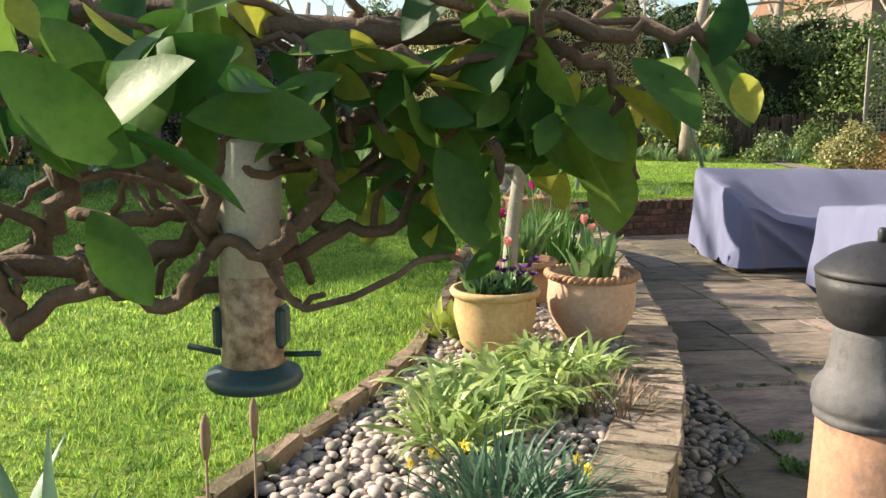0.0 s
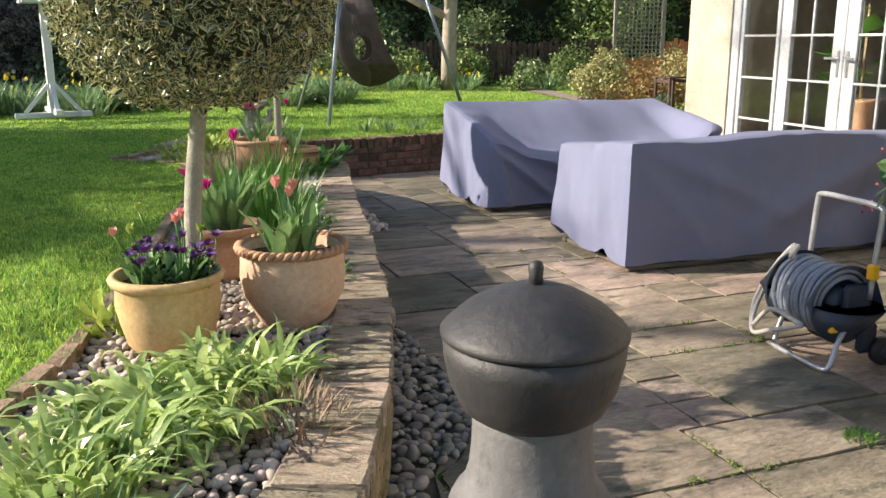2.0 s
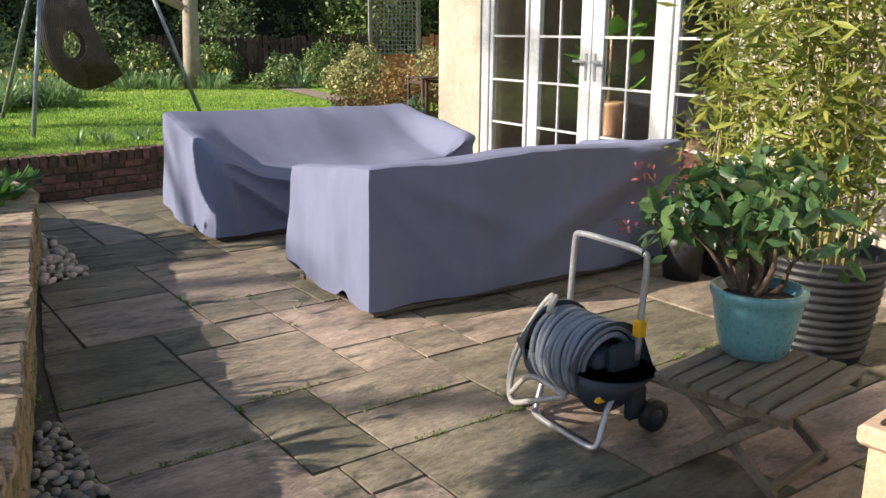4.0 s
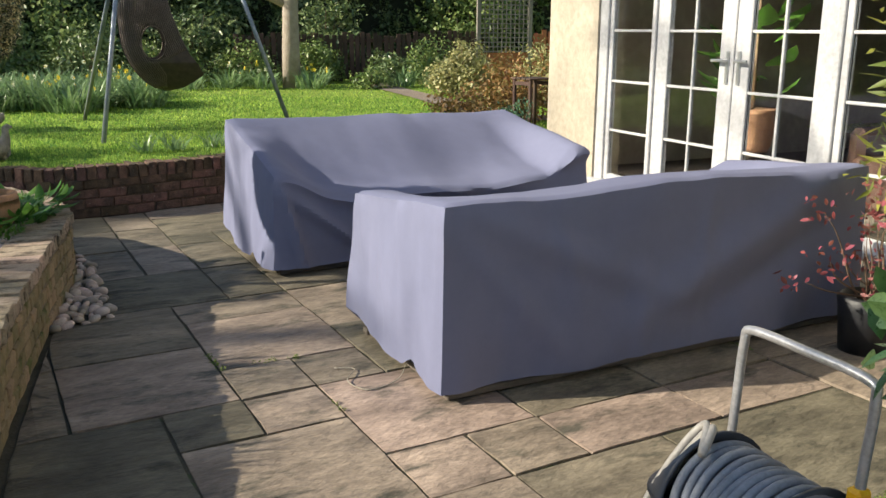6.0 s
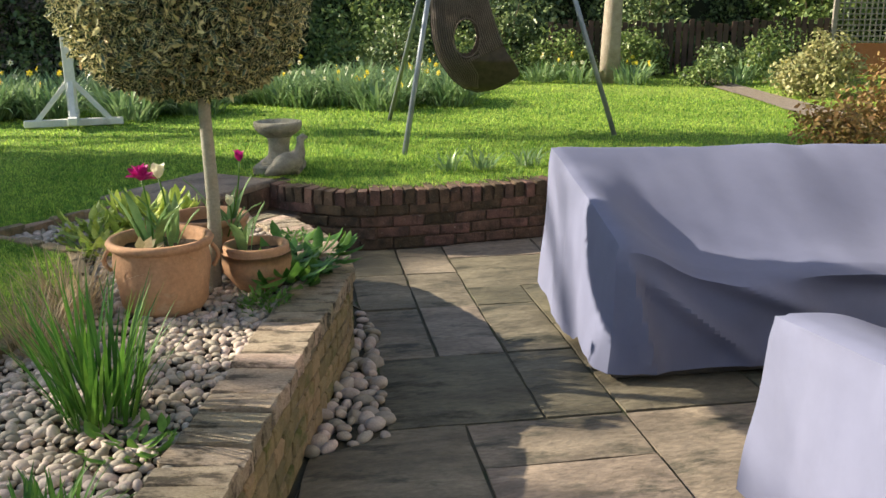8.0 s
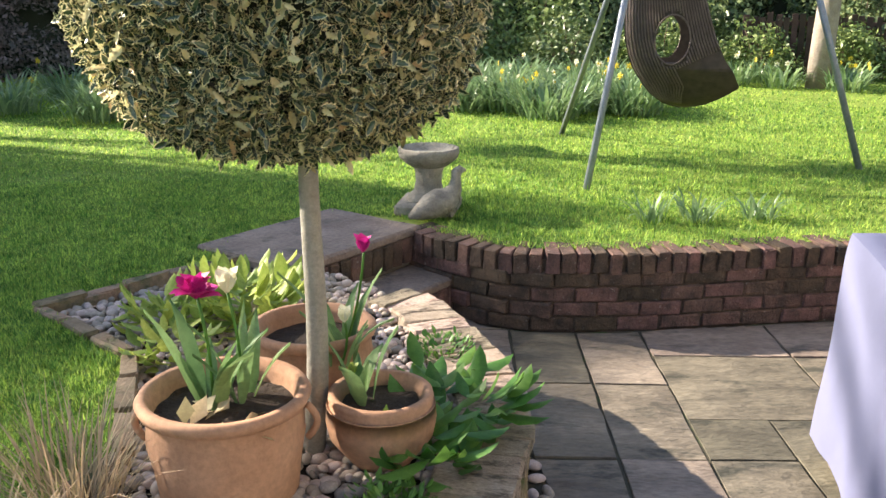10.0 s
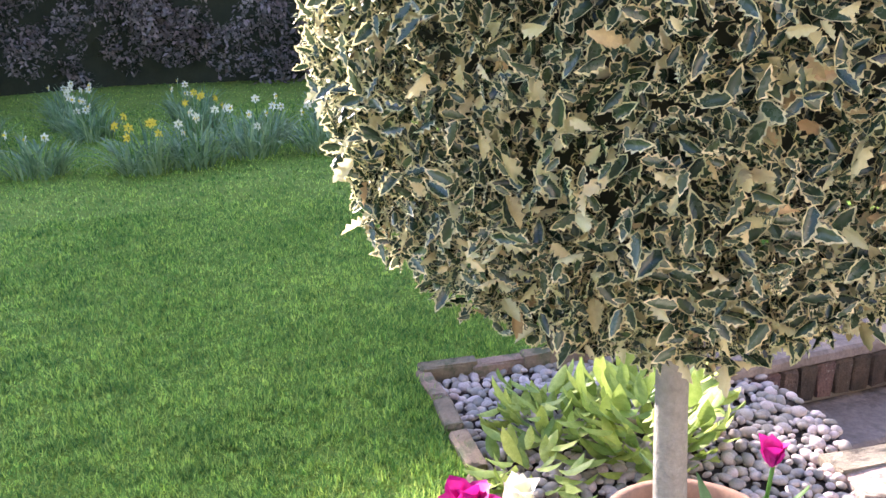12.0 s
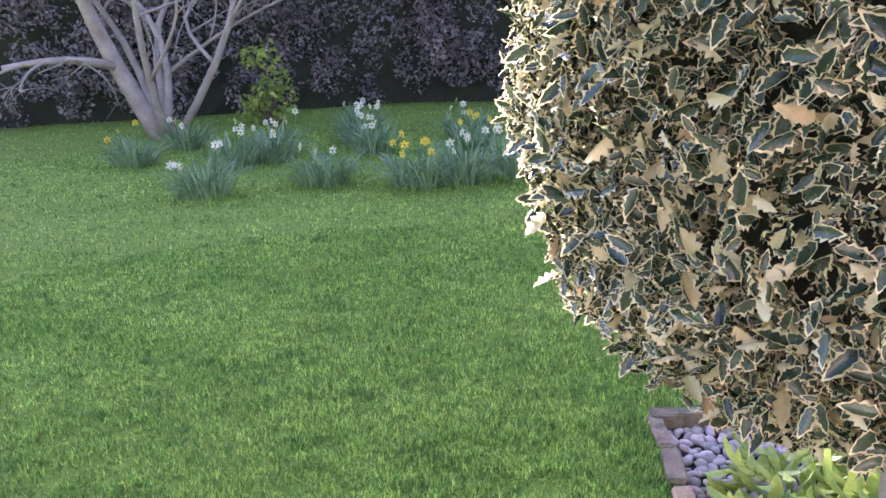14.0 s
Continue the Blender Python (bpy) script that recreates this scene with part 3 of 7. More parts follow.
def bars(y0, y1, z0, z1, frame_w, cols, rows, parent, glass_x=0.07, depth=0.06):
    """A white leaf or side light: its frame, glazing bars and panes."""
    bm = bmesh.new()
    h = z1 - z0
    box(depth, frame_w, h, 0.006, (glass_x, y0 + frame_w / 2, z0 + h / 2), bm=bm)
    box(depth, frame_w, h, 0.006, (glass_x, y1 - frame_w / 2, z0 + h / 2), bm=bm)
    box(depth - 0.004, y1 - y0 - 2 * frame_w, frame_w, 0.006, (glass_x, (y0 + y1) / 2, z0 + frame_w / 2), bm=bm)
    box(depth - 0.004, y1 - y0 - 2 * frame_w, frame_w, 0.006, (glass_x, (y0 + y1) / 2, z1 - frame_w / 2), bm=bm)
    fr = part("window_frame", bm, WHITE, parent)
    gy0, gy1 = y0 + frame_w, y1 - frame_w
    for c in range(1, cols):
        y = gy0 + (gy1 - gy0) * c / cols
        part("glazing_bar", box(0.03, 0.022, z1 - z0 - 2 * frame_w, 0.004, (glass_x - 0.01, y, (z0 + z1) / 2)), WHITE, parent)
    for z in rows:
        part("glazing_bar", box(0.026, gy1 - gy0, 0.022, 0.004, (glass_x - 0.01, (gy0 + gy1) / 2, z)), WHITE, parent)
    g = part("pane", box(0.012, gy1 - gy0, z1 - z0 - 2 * frame_w, 0, (glass_x, (gy0 + gy1) / 2, (z0 + z1) / 2)), GLASS, parent)
    g.visible_shadow = False
    return fr


ROWS_Z = (0.563, 0.997, 1.43, 1.863)
METAL = mat("brushed_metal", (0.55, 0.55, 0.56), (0.66, 0.66, 0.67), 10, 0.35, 0.05, 100, metal=0.9)
surround = empty("window_1", HOUSE, "white plastic frame of the garden doors and side lights", "door frame", kind="structure")
bm = bmesh.new()
for y, w in ((-1.68, 0.124), (-0.886, 0.052), (0.957, 0.018), (1.672, 0.124)):
    box(0.1, w, 2.26, 0.006, (0.07, y, 1.19), bm=bm)
box(0.096, 3.3, 0.07, 0.008, (0.07, -0.004, 2.285), bm=bm)
box(0.17, 3.6, 0.05, 0.008, (0.03, -0.004, 0.085), bm=bm)
part("window_frame", bm, WHITE, surround)
bars(0.967, 1.609, 0.11, 2.25, 0.055, 1, ROWS_Z, surround)
bars(-1.617, -0.913, 0.11, 2.25, 0.055, 1, ROWS_Z, surround)
for k, (a, b) in enumerate(((0.05, 0.945), (-0.858, 0.04))):
    leaf = empty("door_%d" % (k + 1), HOUSE, "closed white glazed garden door with small panes", "door", "pair of garden doors", "structure")
    bars(a, b, 0.11, 2.25, 0.148, 2, ROWS_Z, leaf)
    s = 1 if k == 0 else -1
    hb = bmesh.new()
    box(0.012, 0.03, 0.24, 0.004, (0.033, 0.045 + s * 0.06, 1.17), bm=hb)
    box(0.05, 0.02, 0.02, 0.004, (0.01, 0.045 + s * 0.06, 1.22), bm=hb)
    box(0.018, 0.13, 0.022, 0.005, (-0.012, 0.045 + s * 0.12, 1.22), bm=hb)
    part("door_handle", hb, METAL, leaf, "white and chrome lever handle")


# ---- clipped holly trees ----
def holly_leaf():
    """A spiny leaf, folded along its midrib, with a thin waved margin."""
    right = [(0.0, 0.03, 0.0), (0.11, 0.12, 0.02), (0.2, 0.2, 0.16), (0.15, 0.31, 0.03), (0.235, 0.43, 0.19), (0.16, 0.55, 0.04), (0.205, 0.68, 0.17), (0.11, 0.79, 0.05), (0.09, 0.9, 0.07)]
    outline = [(x, y, z) for x, y, z in right] + [(0, 1.06, 0.0)] + [(-x, y + 0.03, z * 0.8) for x, y, z in reversed(right)]
    n = len(outline)
    inner = [(math.copysign(min(abs(x) * 0.84, 0.15), x), 0.05 + y * 0.86, z * 0.42 + 0.02) for x, y, z in outline]
    vs = outline + inner + [(0, 0.5, -0.06)]
    fs = [(k, (k + 1) % n, n + (k + 1) % n, n + k) for k in range(n)]
    slots = [1] * n
    fs += [(n + k, n + (k + 1) % n, 2 * n) for k in range(n)]
    slots += [0] * n
    return vs, fs, slots


def holly_tree(base, top_xy, crown, r, rz, trunk_r, count, seed, label, crown_xy=None):
    rng = np.random.default_rng(seed)
    ob = empty("holly_tree", Matrix.Translation(base), label, "tree", "clipped holly standards")
    bx, by, bz = base
    tp = Vector((top_xy[0] - bx, top_xy[1] - by, crown - rz * 0.8 - bz))
    path = [(Vector((0, 0, -0.05)).lerp(tp, t) + Vector((0.012 * math.sin(t * 5 + seed), 0.012 * math.cos(t * 4), 0)), trunk_r * (1.18 - 0.3 * t)) for t in (k / 11 for k in range(12))]
    limbs = [path]
    for k in range(14):
        a = k * 2.4
        e = Vector((math.cos(a) * r * 0.5, math.sin(a) * r * 0.5, rz * random.Random(k + seed).uniform(0.3, 1.1)))
        limbs.append([(tp + e * t + Vector((0, 0, 0.05 * math.sin(t * 3))), trunk_r * (0.5 - 0.42 * t)) for t in (q / 5 for q in range(6))])
    part("trunk", tube(limbs, 12), BARK_PALE, ob)
    cx, cy = crown_xy or top_xy
    c = Vector((cx - bx, cy - by, crown - bz))
    # leaves on a clipped, rounded dome with a flatter underside
    d = rng.normal(size=(count, 3))
    d /= np.linalg.norm(d, axis=1, keepdims=True)
    p = 2.6
    k = (np.abs(d[:, 0]) ** 2 + np.abs(d[:, 1]) ** 2) ** (p / 2) / r ** p + np.abs(d[:, 2]) ** p / rz ** p
    rad = k ** (-1 / p)
    lump = np.array([0.035 * noise.noise(Vector(q) * 3.5 + Vector((seed, 0, 0))) + 0.02 * noise.noise(Vector(q) * 9) for q in d])
    depth = rng.uniform(0, 1, count) ** 1.6
    P = np.array(c) + d * (rad * (1 + lump) - 0.09 * depth)[:, None]
    nrm = d * 0.6 + rng.normal(size=(count, 3)) * 0.7 + np.array([0, 0, 0.12])
    X, Y, Z = frames_of(nrm, rng)
    vs, fs, sl = holly_leaf()
    me = scatter(vs, fs, P, X, Y, Z, 0.031 * rng.uniform(0.55, 1.4, count), sl)
    old = rng.uniform(size=count) < 0.035
    mi = np.tile(np.asarray(sl), count)
    mi[np.repeat(old, len(sl))] = 2
    cream = np.repeat(rng.uniform(size=count) < 0.09, len(sl))
    mi[cream] = 1
    me.polygons.foreach_set("material_index", mi.astype(np.int32))
    part("crown", me, (LEAF_HOLLY, LEAF_CREAM, LEAF_OLD), ob, "dense clipped crown of cream-edged dark holly leaves")
    # Added solid ball; its dark colour stands in for shade inside the crown.
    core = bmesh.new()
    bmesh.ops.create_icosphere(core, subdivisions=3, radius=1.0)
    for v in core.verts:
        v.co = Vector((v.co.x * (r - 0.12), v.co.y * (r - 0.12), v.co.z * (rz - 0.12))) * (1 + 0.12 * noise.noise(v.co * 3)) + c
    part("inner_crown", core, LEAF_SHADE, ob)
    return ob


holly_tree((0.45, 4.1, 0.36), (0.53, 4.2), 1.64, 0.50, 0.48, 0.032, 14000, 2, "clipped standard holly with cream-edged leaves behind planted pots")
holly_tree((0.879, 7.90, 0.36), (0.917, 7.895), 1.675, 0.497, 0.49, 0.027, 31000, 6, "clipped standard holly with cream-edged leaves among terracotta pots", (0.846, 7.925))

cord = new("cord", tube([[(p, 0.0022) for p in spline([(2.86, 5.98, 0.05), (2.80, 5.92, 0.006), (2.66, 5.86, 0.005), (2.6, 5.98, 0.005), (2.66, 6.1, 0.005), (2.58, 6.14, 0.005)], 30)]], 6))
cord.data.materials.append(BARK_PALE)
tagged(cord, "thin pale tie cord trailing from the sofa cover", "cord")

# ---- materials of the bed and the patio things ----
TERRA = mat("terracotta", (0.37, 0.2, 0.115), (0.48, 0.285, 0.175), 5, 0.85, 0.25, 50, 0.006, stain=(0.55, 0.42, 0.30), stain_scale=4, stain_cut=0.6)
TERRA_TAN = mat("tan_clay", (0.50, 0.33, 0.15), (0.58, 0.41, 0.21), 5, 0.8, 0.25, 50, 0.006, stain=(0.40, 0.30, 0.17), stain_scale=5, stain_cut=0.6)
TERRA_PALE = mat("pale_limed_clay", (0.50, 0.33, 0.22), (0.62, 0.46, 0.34), 4, 0.85, 0.25, 50, 0.006, stain=(0.46, 0.26, 0.16), stain_scale=4, stain_cut=0.56)
CHIMNEY_CLAY = mat("chimney_clay", (0.32, 0.17, 0.105), (0.42, 0.24, 0.15), 6, 0.85, 0.3, 60, 0.006, stain=(0.20, 0.13, 0.10), stain_scale=7, stain_cut=0.56)
SOOT = mat("dark_sooty_clay", (0.018, 0.018, 0.021), (0.045, 0.043, 0.046), 6, 0.55, 0.4, 60, 0.004, stain=(0.09, 0.065, 0.05), stain_scale=5, stain_cut=0.62)
GREY_CLAY = mat("weathered_grey_clay", (0.085, 0.083, 0.088), (0.15, 0.143, 0.145), 5, 0.75, 0.4, 40, 0.006, stain=(0.05, 0.047, 0.05), stain_scale=8, stain_cut=0.6)
TEAL = mat("teal_glaze", (0.10, 0.25, 0.28), (0.15, 0.32, 0.35), 5, 0.3, 0.1, 30, 0.004, stain=(0.20, 0.38, 0.40), stain_scale=7, stain_cut=0.6, coat=0.4)
PLASTIC_DARK = mat("black_plastic", (0.012, 0.013, 0.016), (0.025, 0.026, 0.03), 8, 0.5, 0.1, 60)
NAVY = mat("navy_plastic", (0.02, 0.028, 0.045), (0.03, 0.04, 0.06), 8, 0.45, 0.05, 60)
YELLOW = mat("yellow_plastic", (0.75, 0.38, 0.01), (0.8, 0.43, 0.02), 8, 0.4, 0.02, 60)
HOSE = mat("grey_hose", (0.15, 0.17, 0.21), (0.24, 0.26, 0.31), 6, 0.5, 0.1, 120)
HOSE_PALE = mat("pale_hose", (0.29, 0.275, 0.255), (0.38, 0.36, 0.335), 6, 0.5, 0.1, 120)
ALU = mat("grey_steel_tube", (0.36, 0.36, 0.38), (0.46, 0.46, 0.48), 6, 0.35, 0.05, 90, metal=0.6)
STRAP = mat("strap_leaf", (0.32, 0.45, 0.13), (0.46, 0.57, 0.24), 5, 0.3, 0.05, 120, rnd=0.3, translucent=0.4, spec=0.5)
BLUE_LEAF = mat("blue_green_leaf", (0.07, 0.15, 0.09), (0.12, 0.22, 0.13), 5, 0.45, 0, island=0.3, translucent=0.25)
TULIP_LEAF = mat("tulip_leaf", (0.18, 0.31, 0.11), (0.27, 0.41, 0.17), 5, 0.45, 0.05, 60, island=0.3, translucent=0.3)
TUFT = mat("fresh_green_leaf", (0.06, 0.17, 0.025), (0.11, 0.25, 0.04), 5, 0.45, 0, island=0.3, translucent=0.3)
LIME = mat("lime_leaf", (0.30, 0.40, 0.07), (0.44, 0.53, 0.13), 7, 0.5, 0.1, 60, rnd=0.3, translucent=0.3)
BROAD = mat("broad_green_leaf", (0.07, 0.19, 0.03), (0.12, 0.27, 0.05), 6, 0.45, 0.1, 60, rnd=0.3, translucent=0.3)
GLOSSY = mat("glossy_dark_leaf", (0.025, 0.08, 0.03), (0.05, 0.12, 0.045), 6, 0.28, 0, island=0.4, translucent=0.15, spec=0.6)
TABLE_WOOD = mat("damp_slat_wood", (0.10, 0.083, 0.062), (0.19, 0.16, 0.12), 5, 0.8, 0.5, 90, 0.006, stretch=(1, 7, 7), rnd=0.2, stain=(0.06, 0.075, 0.03), stain_scale=5, stain_cut=0.58)
WITHERED = mat("withered_leaf", (0.42, 0.36, 0.20), (0.55, 0.49, 0.31), 9, 0.7, 0.1, 60, island=0.3, translucent=0.2)
POT_LEAF = mat("fresh_glossy_leaf", (0.05, 0.115, 0.038), (0.10, 0.18, 0.06), 6, 0.3, 0, island=0.45, translucent=0.25, spec=0.6)
BAMBOO = mat("bamboo_leaf", (0.15, 0.20, 0.03), (0.25, 0.27, 0.06), 3, 0.45, 0, island=0.4, translucent=0.35)
CANE = mat("bamboo_cane", (0.28, 0.24, 0.08), (0.38, 0.33, 0.13), 8, 0.5, 0.1, 40)
DRY = mat("dry_grass", (0.40, 0.31, 0.19), (0.52, 0.42, 0.27), 6, 0.8, 0, island=0.3, translucent=0.2)
TWIG = mat("dry_twig", (0.22, 0.15, 0.10), (0.32, 0.23, 0.15), 12, 0.9, 0, island=0.3)
MAGENTA = mat("magenta_petal", (0.50, 0.012, 0.20), (0.64, 0.035, 0.31), 12, 0.5, 0.1, 60, island=0.2, translucent=0.25)
PINK = mat("pink_petal", (0.75, 0.30, 0.26), (0.82, 0.42, 0.36), 12, 0.5, 0.1, 60, island=0.15, translucent=0.3)
CREAM_P = mat("cream_petal", (0.78, 0.76, 0.55), (0.84, 0.83, 0.66), 12, 0.5, 0.1, 60, island=0.12, translucent=0.3)
PURPLE = mat("purple_petal", (0.07, 0.015, 0.12), (0.16, 0.05, 0.25), 12, 0.6, 0, island=0.5, translucent=0.15)
YELLOW_P = mat("yellow_petal", (0.75, 0.58, 0.04), (0.82, 0.66, 0.08), 12, 0.5, 0, island=0.15, translucent=0.3)
RED_LEAF = mat("red_maple_leaf", (0.22, 0.05, 0.06), (0.32, 0.09, 0.09), 9, 0.5, 0, island=0.35, translucent=0.3)
LICHEN = mat("lichened_stone", (0.22, 0.195, 0.155), (0.40, 0.37, 0.295), 9, 0.95, 0.9, 40, 0.016, stain=(0.11, 0.10, 0.065), stain_scale=8, stain_cut=0.52)

# ---- edging and pebbles of the bed ----
edging = new("trim_edging")
tagged(edging, "row of weathered edging bricks between bed and lawn", "edging", kind="structure")
EDGE_LINE = [Vector((x, y, 0)) for x, y in BED_EDGE]


def lay_edging():
    rng = random.Random(8)
    meshes = brick_meshes(0.205, 0.058, 0.09, 5, 0.006, EDGE_BRICK)
    for a, b in zip(EDGE_LINE[1:], EDGE_LINE[2:]):
        d = b - a
        n = max(1, round(d.length / 0.215))
        for k in range(n):
            p = a.lerp(b, (k + 0.5) / n)
            m = Matrix.Translation((p.x, p.y, 0.367 + rng.uniform(-0.01, 0.006))) @ Matrix.Rotation(math.atan2(d.y, d.x) + rng.uniform(-0.06, 0.06), 4, "Z") @ \
                Matrix.Rotation(rng.uniform(-0.05, 0.05), 4, "X")
            piece("brick", rng.choice(meshes), edging, m)


def fill(poly, n, rng, gap):
    """Points spread inside a polygon, none closer than gap."""
    xs, ys = [p[0] for p in poly], [p[1] for p in poly]
    px, py = rng.uniform(min(xs), max(xs), n), rng.uniform(min(ys), max(ys), n)
    ok = inside(px, py, poly)
    cells, out = {}, []
    for x, y in zip(px[ok], py[ok]):
        c = (int(x // gap), int(y // gap))
        near = [q for a in (-1, 0, 1) for b in (-1, 0, 1) for q in cells.get((c[0] + a, c[1] + b), ())]
        if all((x - u) ** 2 + (y - v) ** 2 > gap * gap for u, v in near):
            cells.setdefault(c, []).append((x, y))
            out.append((x, y))
    return out


_rng = np.random.default_rng(5)
bed_in = [(x, y) for x, y in bed_poly if y > 1.0]
pts = fill(bed_in, 200000, _rng, 0.0255)
tagged(pebbles("pebbles", pts, 0.0228, _rng, z=0.353), "rounded pale pebbles covering the bed", "pebbles", kind="stuff")
PATCH_A = [(1.15, 2.95), (1.19, 3.4), (1.46, 3.62), (1.46, 4.3), (1.35, 5.0), (1.28, 5.0), (1.20, 4.2), (1.11, 3.5), (0.95, 2.7), (0.8, 2.2), (0.95, 2.2)]
PATCH_B = [(1.39, 7.05), (1.67, 7.22), (1.62, 7.6), (1.52, 8.4), (1.45, 8.6), (1.46, 8.0)]
tagged(pebbles("pebbles", fill(PATCH_A, 9000, _rng, 0.034), 0.03, _rng, z=-0.012, mt=PEBBLE_SHADED), "grey pebbles, shade-darkened colour, packed between wall foot and paving", "pebbles", kind="stuff")
tagged(pebbles("pebbles", fill(PATCH_B, 9000, _rng, 0.05), 0.042, _rng, z=-0.008, mt=PEBBLE), "large pale cobbles filling a gap in the paving", "pebbles", kind="stuff")


# ---- pots ----
def pot(name, centre, profile, mt, label, soil_z, soil_r, handles=0):
    ob = empty(name, Matrix.Translation(centre), label, "plant pot", "planted clay pots")
    part("body", lathe(profile, 40, 0.004), mt, ob)
    bm = bmesh.new()
    bmesh.ops.create_circle(bm, cap_ends=True, segments=28, radius=soil_r)
    for v in bm.verts:
        v.co.z = soil_z
    bmesh.ops.subdivide_edges(bm, edges=bm.edges[:], cuts=2, use_grid_fill=True)
    for v in bm.verts:
        v.co.z += 0.012 * noise.noise(v.co * 30)
    part("soil", bm, SOIL, ob, "dark crumbly compost")
    for k in range(handles):
        a = math.pi * k + 0.2
        pts = [(Vector((math.cos(a) * (profile[4][0] + 0.012 + 0.025 * math.sin(t * math.pi)), math.sin(a) * (profile[4][0] + 0.012 + 0.025 * math.sin(t * math.pi)), profile[4][1] - 0.09 * t)), 0.009) for t in (q / 6 for q in range(7))]
        part("handle", tube([pts], 8), mt, ob)
    return ob


def pot_profile(r, h, base=0.68, belly=0.97, lip=0.02, thick=0.018):
    return [(r * base, 0), (r * (base + 0.12), h * 0.12), (r * (belly - 0.06), h * 0.4), (r * belly, h * 0.62), (r * (belly - 0.03), h * 0.86), (r * (belly - 0.02), h - 0.035),
            (r, h - 0.03), (r + lip * 0.4, h - 0.012), (r, h), (r - thick, h), (r - thick - 0.01, h - 0.03), (r - thick - 0.02, h * 0.7), (r * 0.5, h * 0.6)]


BED_Z = 0.36
pot("plant_pot", (0.40, 3.83, BED_Z), pot_profile(0.185, 0.27, 0.66, 0.95), TERRA_TAN, "wide tan clay pot with pansies and budding tulips", 0.235, 0.16)
rope_pot = pot("plant_pot", (0.83, 4.02, BED_Z), pot_profile(0.19, 0.30, 0.62, 1.03, 0.01), TERRA_PALE, "pale clay pot with a twisted rope rim and pink tulips", 0.265, 0.16)
rope = []
for s in range(2):
    rope.append([(Vector((math.cos(a) * (0.193 + 0.009 * math.cos(22 * a + s * math.pi)), math.sin(a) * (0.193 + 0.009 * math.cos(22 * a + s * math.pi)), 0.296 + 0.009 * math.sin(22 * a + s * math.pi))), 0.0105)
                 for a in (2 * math.pi * q / 264 for q in range(265))])
part("rope_rim", tube(rope, 6), TERRA, rope_pot, "twisted rope moulding round the rim")
pot("plant_pot", (0.57, 4.75, BED_Z), pot_profile(0.17, 0.24), TERRA, "terracotta pot with tulip leaves and a magenta bloom", 0.21, 0.145)
pot("plant_pot", (0.752, 7.64, BED_Z), pot_profile(0.2, 0.30, 0.72, 0.95, 0.02), TERRA, "large terracotta pot with a frilled magenta tulip", 0.25, 0.17, 2)
pot("plant_pot", (0.795, 8.2, BED_Z), pot_profile(0.185, 0.26), TERRA, "terracotta pot with white and magenta tulips behind the holly", 0.205, 0.155)
pot("plant_pot", (1.075, 7.90, BED_Z), pot_profile(0.138, 0.2, 0.6, 1.08, 0.008), TERRA, "small round terracotta bowl with a young tulip", 0.165, 0.105)


# ---- plants ----
def plant(name, label, category, base, group=""):
    return empty(name, Matrix.Translation(base), label, category, group)


def strap_plant(label, centre, spread, n, length, width, lean, droop, mt, seed, name="strap_leaf_plant", category="plant", fold=0.15):
    ob = plant(name, label, category, (*centre, BED_Z - 0.01))
    if width < 0.01:
        part("leaves", clump((0, 0, 0), spread, n, length, width, lean, droop, seed, fold), mt, ob)
        return ob
    rng = np.random.default_rng(seed)
    kinds = []
    for k in range(12):
        one = np.ones(1)
        me = blades(np.zeros((1, 3)), 0 * one, length * one, width * rng.uniform(0.75, 1.15) * one, lean * rng.uniform(0.1, 1.2) * one, droop * rng.uniform(0.45, 1.3) * one, rng, 6, fold)
        me.materials.append(mt)
        kinds.append(me)
    for k in range(min(n, 300)):
        a, r = rng.uniform(0, 2 * math.pi), spread * math.sqrt(rng.uniform())
        leaf = new("leaf", kinds[k % 12])
        leaf.parent = ob
        leaf.matrix_local = Matrix.Translation((r * math.cos(a), r * math.sin(a), 0)) @ Matrix.Rotation(a + rng.normal() * 1.1, 4, "Z") @ \
            Matrix.Rotation(rng.normal() * 0.35, 4, "X") @ Matrix.Scale(rng.uniform(0.6, 1.15), 4)
    return ob


strap_plant("dense clump of arching glossy strap leaves in pebbles", (0.40, 3.12), 0.22, 300, 0.27, 0.0115, 0.5, 3.0, STRAP, 1)
strap_plant("low clump of arching strap leaves beside the wall", (0.64, 3.38), 0.16, 220, 0.25, 0.011, 0.5, 2.8, STRAP, 2)
strap_plant("small clump of arching strap leaves in pebbles", (0.28, 2.8), 0.14, 150, 0.25, 0.0105, 0.75, 1.6, STRAP, 12)
strap_plant("narrow blue-green bulb leaves in a tuft on pebbles", (0.37, 2.28), 0.11, 170, 0.24, 0.005, 0.8, 0.9, BLUE_LEAF, 3, "bulb_plant")
strap_plant("narrow blue-green bulb leaves in a tuft by pebbles", (0.52, 2.32), 0.07, 80, 0.2, 0.005, 0.8, 0.9, BLUE_LEAF, 13, "bulb_plant")
strap_plant("upright tuft of fresh green bulb leaves on pebbles", (0.87, 6.62), 0.10, 120, 0.42, 0.006, 0.45, 0.35, TUFT, 4, "bulb_plant")
strap_plant("upright green bulb leaves behind the rope-rimmed pot", (0.80, 5.25), 0.13, 150, 0.42, 0.007, 0.35, 0.35, TUFT, 5, "bulb_plant")
strap_plant("upright green bulb leaves between pots", (0.62, 5.75), 0.13, 130, 0.42, 0.007, 0.35, 0.35, TUFT, 15, "bulb_plant")
strap_plant("wispy tuft of dry buff grass at the lawn's edge", (0.42, 7.5), 0.10, 200, 0.33, 0.0022, 0.5, 0.9, DRY, 6, "ornamental_grass")
